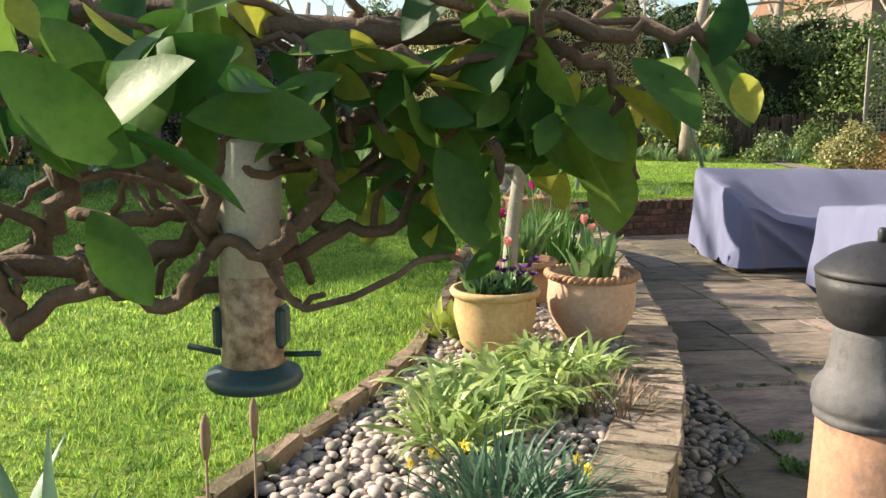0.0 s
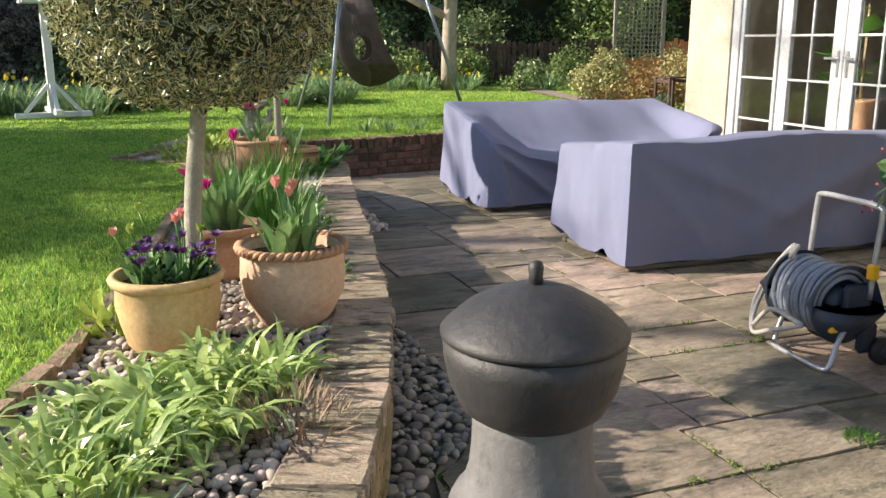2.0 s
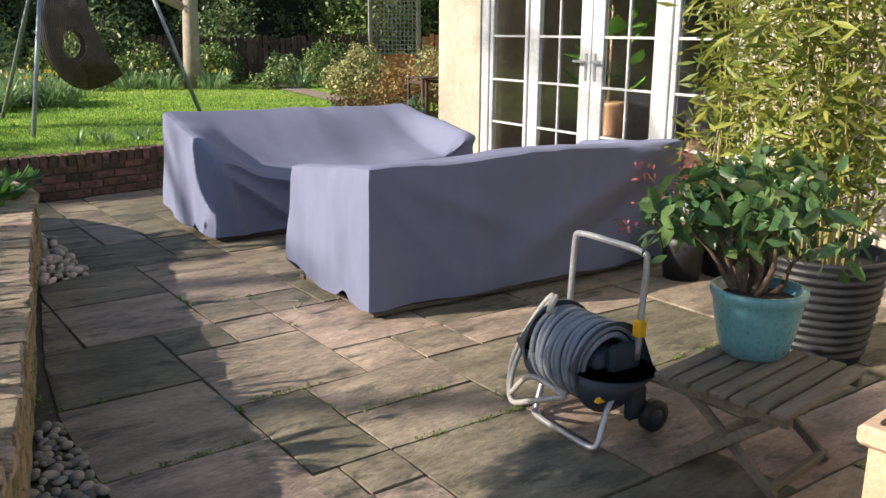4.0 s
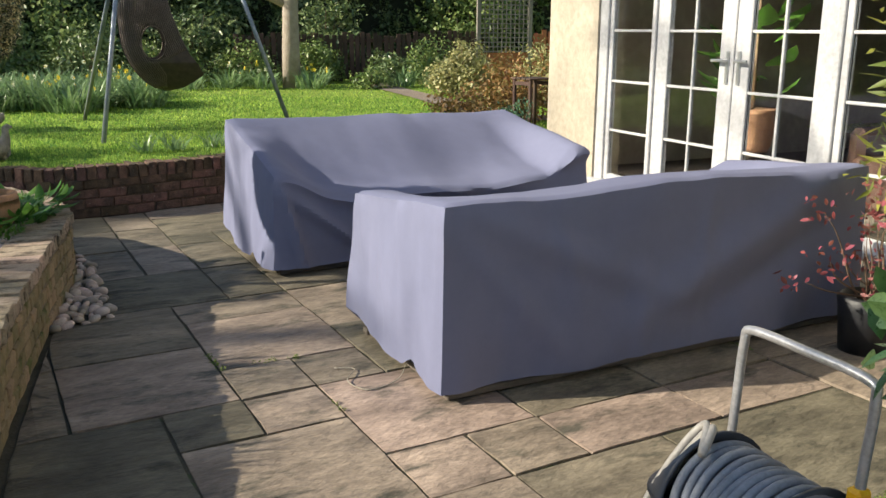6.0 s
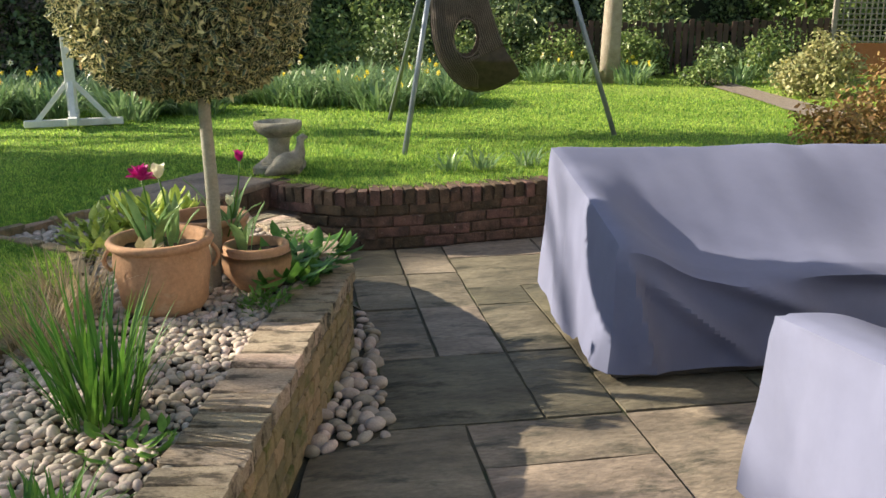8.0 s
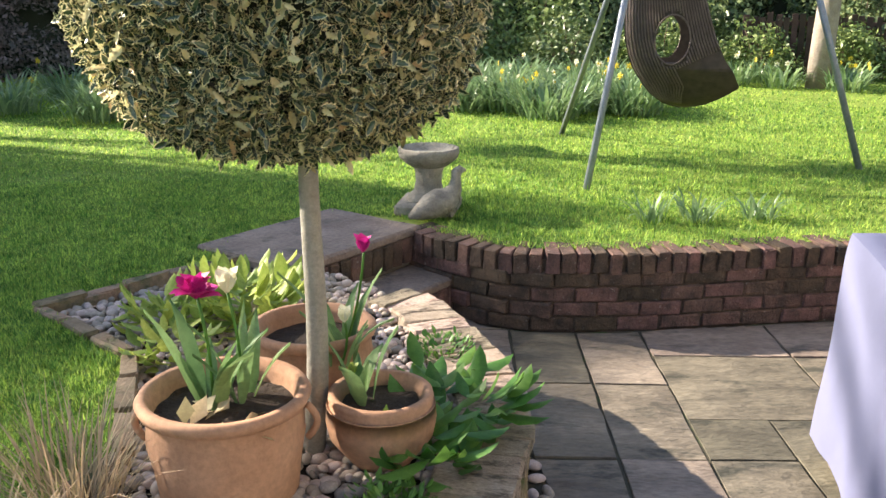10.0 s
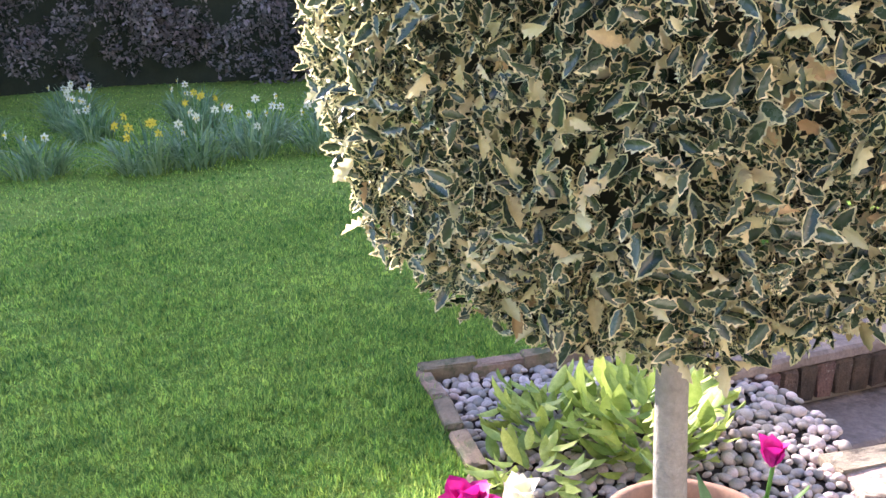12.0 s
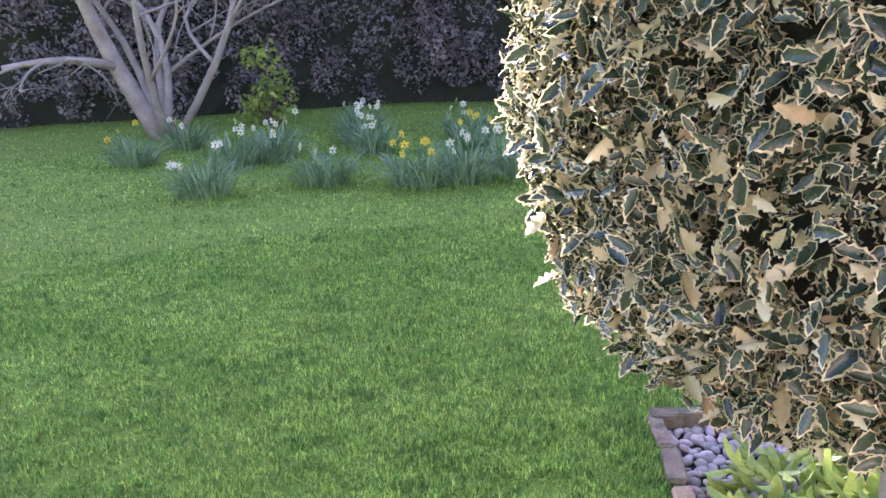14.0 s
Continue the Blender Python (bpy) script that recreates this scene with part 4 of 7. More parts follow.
strap_plant("wispy tuft of dry buff grass near the large pot", (0.45, 7.15), 0.09, 160, 0.3, 0.0022, 0.5, 0.9, DRY, 16, "ornamental_grass")
strap_plant("low tangle of dry brown stems against the wall", (0.78, 3.05), 0.13, 160, 0.17, 0.0028, 1.0, 0.8, TWIG, 7, "dry_plant")
strap_plant("dark green tuft of fine leaves among pebbles", (0.98, 5.95), 0.09, 90, 0.2, 0.005, 0.7, 0.9, TUFT, 8, "bulb_plant")
strap_plant("upright grey-green leaves at the bed's near end", (-0.42, 1.5), 0.12, 40, 0.42, 0.022, 0.45, 0.5, BLUE_LEAF, 9, "bulb_plant")
strap_plant("upright grey-green leaves below the shrub", (-0.55, 1.75), 0.1, 26, 0.36, 0.02, 0.5, 0.5, BLUE_LEAF, 19, "bulb_plant")

BROAD_V = [(0, 0, 0), (0.13, 0.2, 0.05), (0.2, 0.5, 0.08), (0.13, 0.8, 0.04), (0, 1, -0.06), (-0.13, 0.8, 0.04), (-0.2, 0.5, 0.08), (-0.13, 0.2, 0.05), (0, 0.2, 0.0), (0, 0.5, 0.01), (0, 0.8, -0.02)]
BROAD_F = [(0, 1, 8), (1, 2, 9, 8), (2, 3, 10, 9), (3, 4, 10), (4, 5, 10), (5, 6, 9, 10), (6, 7, 8, 9), (7, 0, 8)]


LEAF_MESH = {}


def rosette(label, centre, spread, n, size, mt, seed, up=0.55, z=BED_Z, name="leafy_plant", height=0.12):
    """A low plant of many broad leaves that stand out from short stems."""
    rng = np.random.default_rng(seed)
    ob = plant(name, label, "plant", (*centre, z))
    a, r = rng.uniform(0, 2 * math.pi, n), spread * np.sqrt(rng.uniform(0, 1, n))
    P = np.stack([r * np.cos(a), r * np.sin(a), rng.uniform(0, height, n)], 1)
    h = a + rng.normal(0, 0.8, n)
    lift = up + rng.normal(0, 0.3, n)
    Y = np.stack([np.cos(h) * np.cos(lift), np.sin(h) * np.cos(lift), np.sin(lift)], 1)
    X = np.stack([-np.sin(h), np.cos(h), np.zeros(n)], 1)
    Z = np.cross(X, Y)
    sizes = size * rng.uniform(0.6, 1.3, n)
    if size < 0.09:
        part("leaves", smooth(scatter(BROAD_V, BROAD_F, P, X, Y, Z, sizes)), mt, ob)
        return ob
    key = mt.name
    if key not in LEAF_MESH:
        me = bpy.data.meshes.new("leaf")
        me.from_pydata(BROAD_V, [], BROAD_F)
        LEAF_MESH[key] = smooth(me)
        me.materials.append(mt)
    for k in range(n):
        leaf = new("leaf", LEAF_MESH[key])
        leaf.parent = ob
        m = Matrix((X[k], Y[k], Z[k])).transposed().to_4x4() @ Matrix.Scale(float(sizes[k]), 4)
        m.translation = P[k]
        leaf.matrix_local = m
    return ob


rosette("lime-green leafy perennial beside the top step", (0.34, 8.82), 0.22, 190, 0.115, LIME, 1, 0.7, height=0.16)
rosette("lime-green leafy perennial in the pebble corner", (0.05, 8.72), 0.14, 90, 0.092, LIME, 2, 0.6)
rosette("soft lime-green leaves at the lawn's edge", (0.2, 8.45), 0.13, 50, 0.10, LIME, 3, 0.5, height=0.08)
rosette("broad green leaves spilling over the coping", (1.24, 8.12), 0.17, 85, 0.13, BROAD, 4, 0.35)
rosette("broad green leaves beside the small clay bowl", (1.2, 7.85), 0.12, 50, 0.12, BROAD, 5, 0.4)
rosette("low mat of small grey-green thyme leaves", (1.02, 5.68), 0.15, 520, 0.022, TUFT, 6, 0.6, height=0.05, name="ground_cover")
rosette("low mat of small green leaves by the coping", (1.16, 7.62), 0.10, 260, 0.03, BROAD, 7, 0.6, height=0.06, name="ground_cover")
rosette("low mat of small leaves below the steps", (1.12, 8.62), 0.11, 260, 0.028, TUFT, 8, 0.6, height=0.05, name="ground_cover")
rosette("small green weeds in the pebbles", (1.0, 6.45), 0.12, 40, 0.06, BROAD, 9, 0.4, height=0.04)
rosette("leafy green plant spilling beside the rope-rimmed pot", (1.0, 4.5), 0.10, 60, 0.06, TUFT, 10, 0.4, height=0.08)
rosette("green leaves beside the tan pot", (0.2, 3.95), 0.07, 26, 0.12, LIME, 11, 0.8, height=0.1)
for k, (x, y, s) in enumerate(((1.62, 3.75, 0.05), (1.95, 3.95, 0.045), (2.78, 3.32, 0.04), (1.55, 3.45, 0.05))):
    tagged(rosette("small green weed growing in the paving joint", (x, y), 0.055, 170, s * 0.5, TUFT, 30 + k, 0.5, z=-0.005, name="weed", height=0.03), group="weeds in the paving")


def petals(head, n, r, tall, mt, seed, frilled=False, apart=False):
    rng = np.random.default_rng(seed)
    a = np.linspace(0, 2 * math.pi, n, endpoint=False) + rng.normal(0, 0.2, n)
    lift = rng.uniform(0.2, 1.1, n) if frilled else rng.uniform(1.2, 1.45, n)
    Y = np.stack([np.cos(a) * np.cos(lift), np.sin(a) * np.cos(lift), np.sin(lift)], 1)
    X = np.stack([-np.sin(a), np.cos(a), np.zeros(n)], 1)
    Z = np.cross(X, Y)
    P = np.array(head) + np.stack([np.cos(a), np.sin(a), np.zeros(n)], 1) * r * 0.25
    if frilled and n > 10:
        lift = np.linspace(0.15, 1.45, n)
        Y = np.stack([np.cos(a * 3.3) * np.cos(lift), np.sin(a * 3.3) * np.cos(lift), np.sin(lift)], 1)
        X = np.stack([-np.sin(a * 3.3), np.cos(a * 3.3), np.zeros(n)], 1)
        Z = np.cross(X, Y)
    tv = np.array(BROAD_V) * np.array([1.9, 1, 1.6])
    size = tall * rng.uniform(0.8, 1.15, n)
    if apart:
        return [smooth(scatter(tv, BROAD_F, P[k:k + 1], X[k:k + 1], Y[k:k + 1], -Z[k:k + 1], size[k:k + 1])) for k in range(n)]
    return smooth(scatter(tv, BROAD_F, P, X, Y, -Z, size))


def tulip(base, head, mt, seed, label, frilled=False, size=0.055, leaves=4, leaf=0.2, broad=0.024):
    ob = plant("tulip", label, "flower", base, "tulips in the pots")
    b, h = Vector((0, 0, 0)), Vector(head) - Vector(base)
    part("stem", tube([[(b.lerp(h, t) + Vector((0.012 * math.sin(t * 3), 0, 0)), 0.004) for t in (q / 5 for q in range(6))]], 6), TUFT, ob)
    for me in petals(h, 26 if frilled else 6, size * 0.4, size, mt, seed, frilled, True):
        part("petal", me, mt, ob)
    part("leaves", clump((0, 0, 0), 0.04, leaves + 5, leaf * 1.12, broad, 0.38, 0.75, seed, 0.45), TULIP_LEAF, ob, "broad folded grey-green leaves")
    return ob


tulip((0.72, 7.64, 0.6), (0.697, 7.645, 0.885), MAGENTA, 1, "frilled double magenta tulip in full bloom", True, 0.064, 3, 0.22, 0.02)
tulip((0.77, 7.70, 0.6), (0.744, 7.71, 0.88), CREAM_P, 2, "cream-white tulip beside the magenta bloom", False, 0.064, 2, 0.2, 0.018)
tulip((0.90, 8.16, 0.55), (0.985, 8.09, 0.885), MAGENTA, 3, "single closed magenta tulip", False, 0.05, 1, 0.24, 0.018)
tulip((0.92, 8.06, 0.55), (0.945, 8.02, 0.70), CREAM_P, 4, "cream tulip bud low in its pot", False, 0.045, 0, 0.17, 0.016)
tulip((1.02, 7.9, 0.51), (1.0, 7.9, 0.60), LIME, 5, "young tulip with wide pale leaves, no bloom", False, 0.03, 1, 0.19, 0.024)
for k, (x, y, hx, hy, hz) in enumerate(((0.80, 3.97, 0.78, 3.93, 0.885), (0.86, 3.96, 0.84, 3.92, 0.88), (0.83, 4.06, 0.83, 4.07, 0.83))):
    tulip((x, y, 0.62), (hx, hy, hz), PINK, 10 + k, "pale pink tulip in the rope-rimmed pot", False, 0.045, 6, 0.2)
for k in range(6):
    a = k * 1.05
    tulip((0.40 + 0.08 * math.cos(a), 3.83 + 0.08 * math.sin(a), 0.59), (0.38 + 0.14 * math.cos(a), 3.83 + 0.14 * math.sin(a), 0.76 + 0.03 * (k % 3)), PINK if k % 2 else LIME, 20 + k, "budding tulip with a half-coloured bud", False, 0.035, 2, 0.11)
for k, (hx, hy, hz) in enumerate(((0.44, 4.6, 0.83), (0.50, 4.72, 0.76), (0.62, 4.9, 0.95))):
    tulip((0.57 + 0.04 * k - 0.04, 4.75, 0.56), (hx, hy, hz), MAGENTA, 30 + k, "magenta tulip leaning from its pot", k == 0, 0.055, 7, 0.26)
pansy_rng = np.random.default_rng(17)
for k in range(22):
    a, r = pansy_rng.uniform(0, 6.28), 0.05 + 0.11 * pansy_rng.uniform()
    x, y = 0.42 + r * math.cos(a), 3.80 + r * math.sin(a)
    ob = plant("pansy", "dark purple pansy with a pale face", "flower", (x, y, 0.59), "pansies in the tan pot")
    h = (0.01, -0.02, 0.08 + 0.08 * pansy_rng.uniform())
    part("stem", tube([[((0, 0, 0), 0.002), (h, 0.002)]], 5), TUFT, ob)
    part("bloom", petals(h, 5, 0.012, 0.031, PURPLE, k, True), PURPLE, ob)
rosette("low green pansy leaves filling the tan pot", (0.42, 3.82), 0.13, 120, 0.045, GLOSSY, 21, 0.6, z=0.60, height=0.05)


_w = np.random.default_rng(41)
_c = [(0.79 + 0.09 * math.cos(a), 7.56 + 0.05 * math.sin(a), 0.622) for a in _w.uniform(0, 6.28, 9)]
tagged(part("withered_leaves", foliage(_c, [0.02] * 9, 22, 0.06, _w, 0.2, 0.7), WITHERED), "withered cream leaves lying on the soil of the large pot", "dead leaves", kind="stuff")


# ---- chimney pot with a cap ----
def chimney():
    ob = empty("chimney_pot", Matrix.Translation((1.0, 1.70, 0)) @ Matrix.Diagonal((0.9, 0.9, 1.0, 1)), "tall clay chimney pot with a domed black cap", "chimney pot")
    part("shaft", lathe([(0.125, 0), (0.13, 0.02), (0.125, 0.06), (0.112, 0.09), (0.104, 0.4), (0.094, 0.832)], 40), CHIMNEY_CLAY, ob, "terracotta shaft")
    part("collar", lathe([(0.094, 0.828), (0.1, 0.832), (0.1, 0.842), (0.096, 0.846), (0.104, 0.852), (0.106, 0.866), (0.104, 0.884), (0.097, 0.896), (0.086, 0.908), (0.079, 0.928), (0.0755, 0.955), (0.0745, 0.985), (0.074, 1.0)], 40), GREY_CLAY, ob, "weathered grey neck with a raised ring")
    part("bowl", lathe([(0.073, 0.993), (0.088, 1.003), (0.102, 1.028), (0.11, 1.06), (0.112, 1.082), (0.105, 1.083)], 48), SOOT, ob)
    part("lid", lathe([(0.106, 1.083), (0.114, 1.085), (0.1145, 1.09), (0.108, 1.097), (0.085, 1.115), (0.055, 1.13), (0.025, 1.139), (0.0, 1.141)], 48), SOOT, ob)
    part("knob", lathe([(0.009, 1.138), (0.0085, 1.15), (0.0095, 1.158), (0.007, 1.164), (0.0, 1.166)], 20), SOOT, ob)


chimney()


# ---- hose reel ----
def hose_reel():
    m = Matrix.Translation((3.18, 4.16, 0)) @ Matrix.Rotation(radians(-86), 4, "Z")      # local x runs along the axle
    ob = empty("hose_reel", m, "hose reel cart with grey tubular frame, wound grey hose", "hose reel")
    def arc(pts, r, n=40):
        return [(p, r) for p in spline(pts, n)]
    loop = arc([(-0.2, 0.08, 0.30), (-0.2, 0.09, 0.5), (-0.2, 0.1, 0.66), (-0.175, 0.1, 0.70), (0, 0.1, 0.705), (0.175, 0.1, 0.70), (0.2, 0.1, 0.66), (0.2, 0.09, 0.5), (0.2, 0.08, 0.30)], 0.0125)
    part("handle", tube([loop], 10), ALU, ob, "grey tubular push handle")
    base = arc([(-0.17, 0.02, 0.25), (-0.14, -0.08, 0.14), (-0.12, -0.13, 0.035), (-0.09, -0.15, 0.014), (0.07, -0.155, 0.014), (0.22, -0.15, 0.014), (0.245, -0.13, 0.035), (0.22, -0.07, 0.14), (0.2, 0.02, 0.25)], 0.012)
    part("stand", tube([base], 10), ALU, ob, "bent grey tube stand")
    part("drum", smooth(tube([[((-0.15, 0, 0.27), 0.07), ((0.15, 0, 0.27), 0.07)]], 24)), NAVY, ob)
    for x in (-0.155, 0.155):
        f = tube([[((x - 0.008, 0, 0.27), 0.165), ((x - 0.008, 0, 0.27), 0.175), ((x + 0.008, 0, 0.27), 0.175), ((x + 0.008, 0, 0.27), 0.16)]], 32)
        part("flange", f, NAVY, ob)
    side = bmesh.new()
    box(0.03, 0.15, 0.24, 0.02, (0.185, 0.03, 0.25), bm=side)
    box(0.03, 0.1, 0.14, 0.02, (0.187, 0.1, 0.12), bm=side)
    part("bracket", side, NAVY, ob)
    for x, y, z in ((0.2, 0.085, 0.42), (0.195, -0.09, 0.2)):
        part("clip", box(0.04, 0.045, 0.07, 0.008, (x, y, z)), YELLOW, ob, "yellow plastic clip")
    coils = []
    for k in range(11):
        x = -0.132 + 0.0265 * k
        for r in ((0.145, 0.118) if k % 2 else (0.15, 0.12)):
            coils.append([(Vector((x + 0.006 * math.sin(a * 2 + k), math.cos(a) * r, 0.27 + math.sin(a) * r)), 0.0125) for a in (2 * math.pi * q / 36 for q in range(37))])
    for c in coils:
        part("hose_coil", tube([c], 8), HOSE, ob)
    loose = []
    for s, w in ((0, 0.05), (1, 0.0)):
        loose.append([(p, 0.011) for p in spline([(-0.1, -0.1, 0.43), (-0.16 - w * 0.5, -0.02, 0.46), (-0.2 - w * 0.5, -0.08, 0.36), (-0.22 - w * 0.5, -0.16, 0.2), (-0.17, -0.22, 0.07 + 0.03 * s), (-0.02, -0.24, 0.12 + 0.1 * s), (0.14, -0.2, 0.19)], 40)])
    part("loose_hose", tube(loose, 8), HOSE_PALE, ob, "pale loose loops of hose")
    for x in (-0.19, 0.215):
        w = part("wheel", tube([[((x - 0.02, 0.17, 0.062), 0.042), ((x - 0.018, 0.17, 0.062), 0.062), ((x + 0.018, 0.17, 0.062), 0.062), ((x + 0.02, 0.17, 0.062), 0.042)]], 24), PLASTIC_DARK, ob)
        part("hub", tube([[((x - 0.024, 0.17, 0.062), 0.028), ((x + 0.024, 0.17, 0.062), 0.028)]], 16), NAVY, w)


hose_reel()


# ---- folding table with a glazed pot ----
def folding_table():
    m = Matrix.Translation((3.515, 3.60, 0)) @ Matrix.Rotation(radians(15), 4, "Z")
    ob = empty("folding_table", m, "weathered slatted wooden folding table", "table")
    for k in range(7):
        me = box(0.58, 0.058, 0.02, 0.004, (0, -0.21 + 0.07 * k, 0.335))
        part("slat", me, TABLE_WOOD, ob)
    for x in (-0.25, 0.25):
        part("batten", box(0.03, 0.47, 0.035, 0.004, (x, 0, 0.306)), TABLE_WOOD, ob)
    for x, s in ((-0.22, 1), (-0.19, -1), (0.22, 1), (0.19, -1)):
        mm = Matrix.Translation((x, 0, 0.15)) @ Matrix.Rotation(s * radians(52), 4, "X")
        part("leg", box(0.022, 0.035, 0.46, 0.004, m=mm), TABLE_WOOD, ob)
    part("stretcher", box(0.42, 0.03, 0.025, 0.004, (0, 0.16, 0.03)), TABLE_WOOD, ob)
    part("stretcher", box(0.42, 0.03, 0.025, 0.004, (0, -0.16, 0.03)), TABLE_WOOD, ob)


folding_table()


def bushy(name, label, base, stems, centres, radii, count, size, mt, seed, bark=BARK_DARK, tmpl=(LEAF_V, LEAF_F), flat=0.1, category="plant"):
    """Stems from one base into clumps of leaves."""
    rng = np.random.default_rng(seed)
    ob = plant(name, label, category, base)
    limbs = []
    for c in centres:
        c = Vector(c)
        limbs.append([(Vector((0.02 * math.sin(k), 0.02 * math.cos(k), 0)).lerp(c, t) + Vector((0.03 * math.sin(t * 5 + c.x * 9), 0.03 * math.sin(t * 4 + c.y * 7), 0)), stems * (1 - 0.75 * t)) for k, t in ((q, q / 6) for q in range(7))])
    part("stem", tube(limbs, 6), bark, ob)
    part("foliage", foliage(centres, radii, count, size, rng, 0.6, flat, tmpl), mt, ob)
    return ob


tp = empty("plant_pot", Matrix.Translation((3.62, 3.74, 0.346)) @ Matrix.Diagonal((1, 1, 1.25, 1)), "teal glazed pot standing on the slatted table", "plant pot")
part("body", lathe([(0.10, 0), (0.115, 0.01), (0.135, 0.06), (0.152, 0.13), (0.158, 0.165), (0.165, 0.172), (0.17, 0.19), (0.166, 0.2), (0.15, 0.2), (0.145, 0.17), (0.1, 0.16)], 40), TEAL, tp)
part("soil", lathe([(0.146, 0.165), (0.1, 0.178), (0.0, 0.18)], 24), SOIL, tp)
_r = random.Random(3)
cs = [(_r.uniform(-0.27, 0.2), _r.uniform(-0.22, 0.22), _r.uniform(0.2, 0.46)) for _ in range(17)]
bushy("potted_shrub", "evergreen shrub with drooping glossy leaves in the teal pot", (3.62, 3.75, 0.54), 0.014, cs, [0.13] * 17, 520, 0.088, POT_LEAF, 4)

bp = empty("plant_pot", Matrix.Translation((4.62, 4.28, 0)), "black ribbed plastic pot holding bamboo", "plant pot")
prof = [(0.21, 0)]
for k in range(11):
    z = 0.03 + k * 0.04
    prof += [(0.215 + 0.006 * k, z), (0.228 + 0.006 * k, z + 0.012), (0.228 + 0.006 * k, z + 0.024), (0.217 + 0.006 * k, z + 0.034)]
part("body", lathe(prof + [(0.30, 0.48), (0.30, 0.5), (0.28, 0.5), (0.27, 0.44), (0.2, 0.44)], 40), PLASTIC_DARK, bp)


def bamboo(base, n, height, spread, leaves, seed, label, lean=(0, 0)):
    rng = np.random.default_rng(seed)
    ob = plant("bamboo", label, "bamboo", base)
    canes, centres = [], []
    for k in range(n):
        a, r = rng.uniform(0, 6.28), rng.uniform(0.02, 0.2)
        x, y = r * math.cos(a), r * math.sin(a)
        h = height * rng.uniform(0.6, 1.0)
        ex, ey = x + spread * rng.normal() * 0.6 + lean[0], y + spread * rng.normal() * 0.6 + lean[1]
        canes.append([(Vector((x + (ex - x) * t ** 1.8, y + (ey - y) * t ** 1.8, h * t)), 0.006 * (1 - 0.7 * t)) for t in (q / 8 for q in range(9))])
        for t in rng.uniform(0.2, 1.0, 12):
            centres.append((x + (ex - x) * t ** 1.8 + rng.normal() * 0.1, y + (ey - y) * t ** 1.8 + rng.normal() * 0.1, h * t))
    for c in canes:
        part("cane", tube([c], 5), CANE, ob)
    c = np.array(centres)[rng.integers(0, len(centres), leaves)]
    P = c + rng.normal(size=(leaves, 3)) * 0.09
    h = rng.uniform(0, 6.28, leaves)
    dip = rng.normal(-0.25, 0.45, leaves)
    Y = np.stack([np.cos(h) * np.cos(dip), np.sin(h) * np.cos(dip), np.sin(dip)], 1)
    X, _, _ = frames_of(Y, rng)
    Z = np.cross(X, Y)
    tv = np.array(LEAFLET_V) * np.array([0.34, 1, 0.5])
    part("leaves", scatter(tv, LEAFLET_F, P, X, Y, Z, 0.12 * rng.uniform(0.6, 1.3, leaves)), BAMBOO, ob)
    return ob


bamboo((4.62, 4.28, 0.45), 34, 2.1, 0.5, 3300, 2, "tall yellow-green bamboo in a black pot by the house", (0.1, 0.15))
bamboo((5.3, 5.5, 0.4), 18, 2.1, 0.4, 1500, 3, "tall yellow-green bamboo against the cream wall")
ap = empty("plant_pot", Matrix.Translation((5.3, 5.5, 0)), "dark plastic pot beside the covered sofa", "plant pot")
part("body", lathe([(0.17, 0), (0.19, 0.2), (0.21, 0.38), (0.22, 0.4), (0.2, 0.41), (0.18, 0.36)], 32), PLASTIC_DARK, ap)
sp = empty("plant_pot", Matrix.Translation((4.95, 5.55, 0)), "small dark pot holding a red maple", "plant pot")
part("body", lathe([(0.11, 0), (0.13, 0.2), (0.14, 0.26), (0.12, 0.27), (0.11, 0.24)], 28), PLASTIC_DARK, sp)
cs = [(_r.uniform(-0.42, 0.12), _r.uniform(-0.2, 0.2), _r.uniform(0.1, 0.46)) for _ in range(14)]
bushy("maple", "small dwarf maple with fine red leaves", (4.95, 5.55, 0.24), 0.006, cs, [0.09] * 14, 260, 0.036, RED_LEAF, 5)

pl = empty("planter", Matrix.Translation((3.54, 2.88, 0)) @ Matrix.Rotation(radians(14), 4, "Z"), "square terracotta planter with a thick rim", "planter")
bm = bmesh.new()
box(0.4, 0.4, 0.38, 0.015, (0, 0, 0.19), bm=bm)
box(0.45, 0.45, 0.06, 0.012, (0, 0, 0.405), bm=bm)
part("body", bm, TERRA_PALE, pl)
part("soil", box(0.36, 0.36, 0.01, 0, (0, 0, 0.44)), SOIL, pl)
rosette("small green herbs in the square planter", (3.54, 2.88), 0.15, 120, 0.05, TUFT, 41, 0.7, z=0.44, height=0.08)

# ---- things on the lawn ----
def birdbath():
    ob = empty("birdbath", Matrix.Translation((0.71, 10.62, LAWN_Z)), "lichened stone birdbath on a square base", "birdbath")
    bm = box(0.34, 0.34, 0.07, 0.015, (0, 0, 0.02))
    part("base", bm, LICHEN, ob)
    part("column", lathe([(0.13, 0.05), (0.12, 0.08), (0.085, 0.11), (0.075, 0.16), (0.08, 0.22), (0.1, 0.26)], 10), LICHEN, ob)
    part("bowl", lathe([(0.1, 0.25), (0.13, 0.27), (0.165, 0.3), (0.175, 0.33), (0.172, 0.355), (0.155, 0.358), (0.14, 0.335), (0.08, 0.32), (0.0, 0.318)], 32, 0.012), LICHEN, ob)


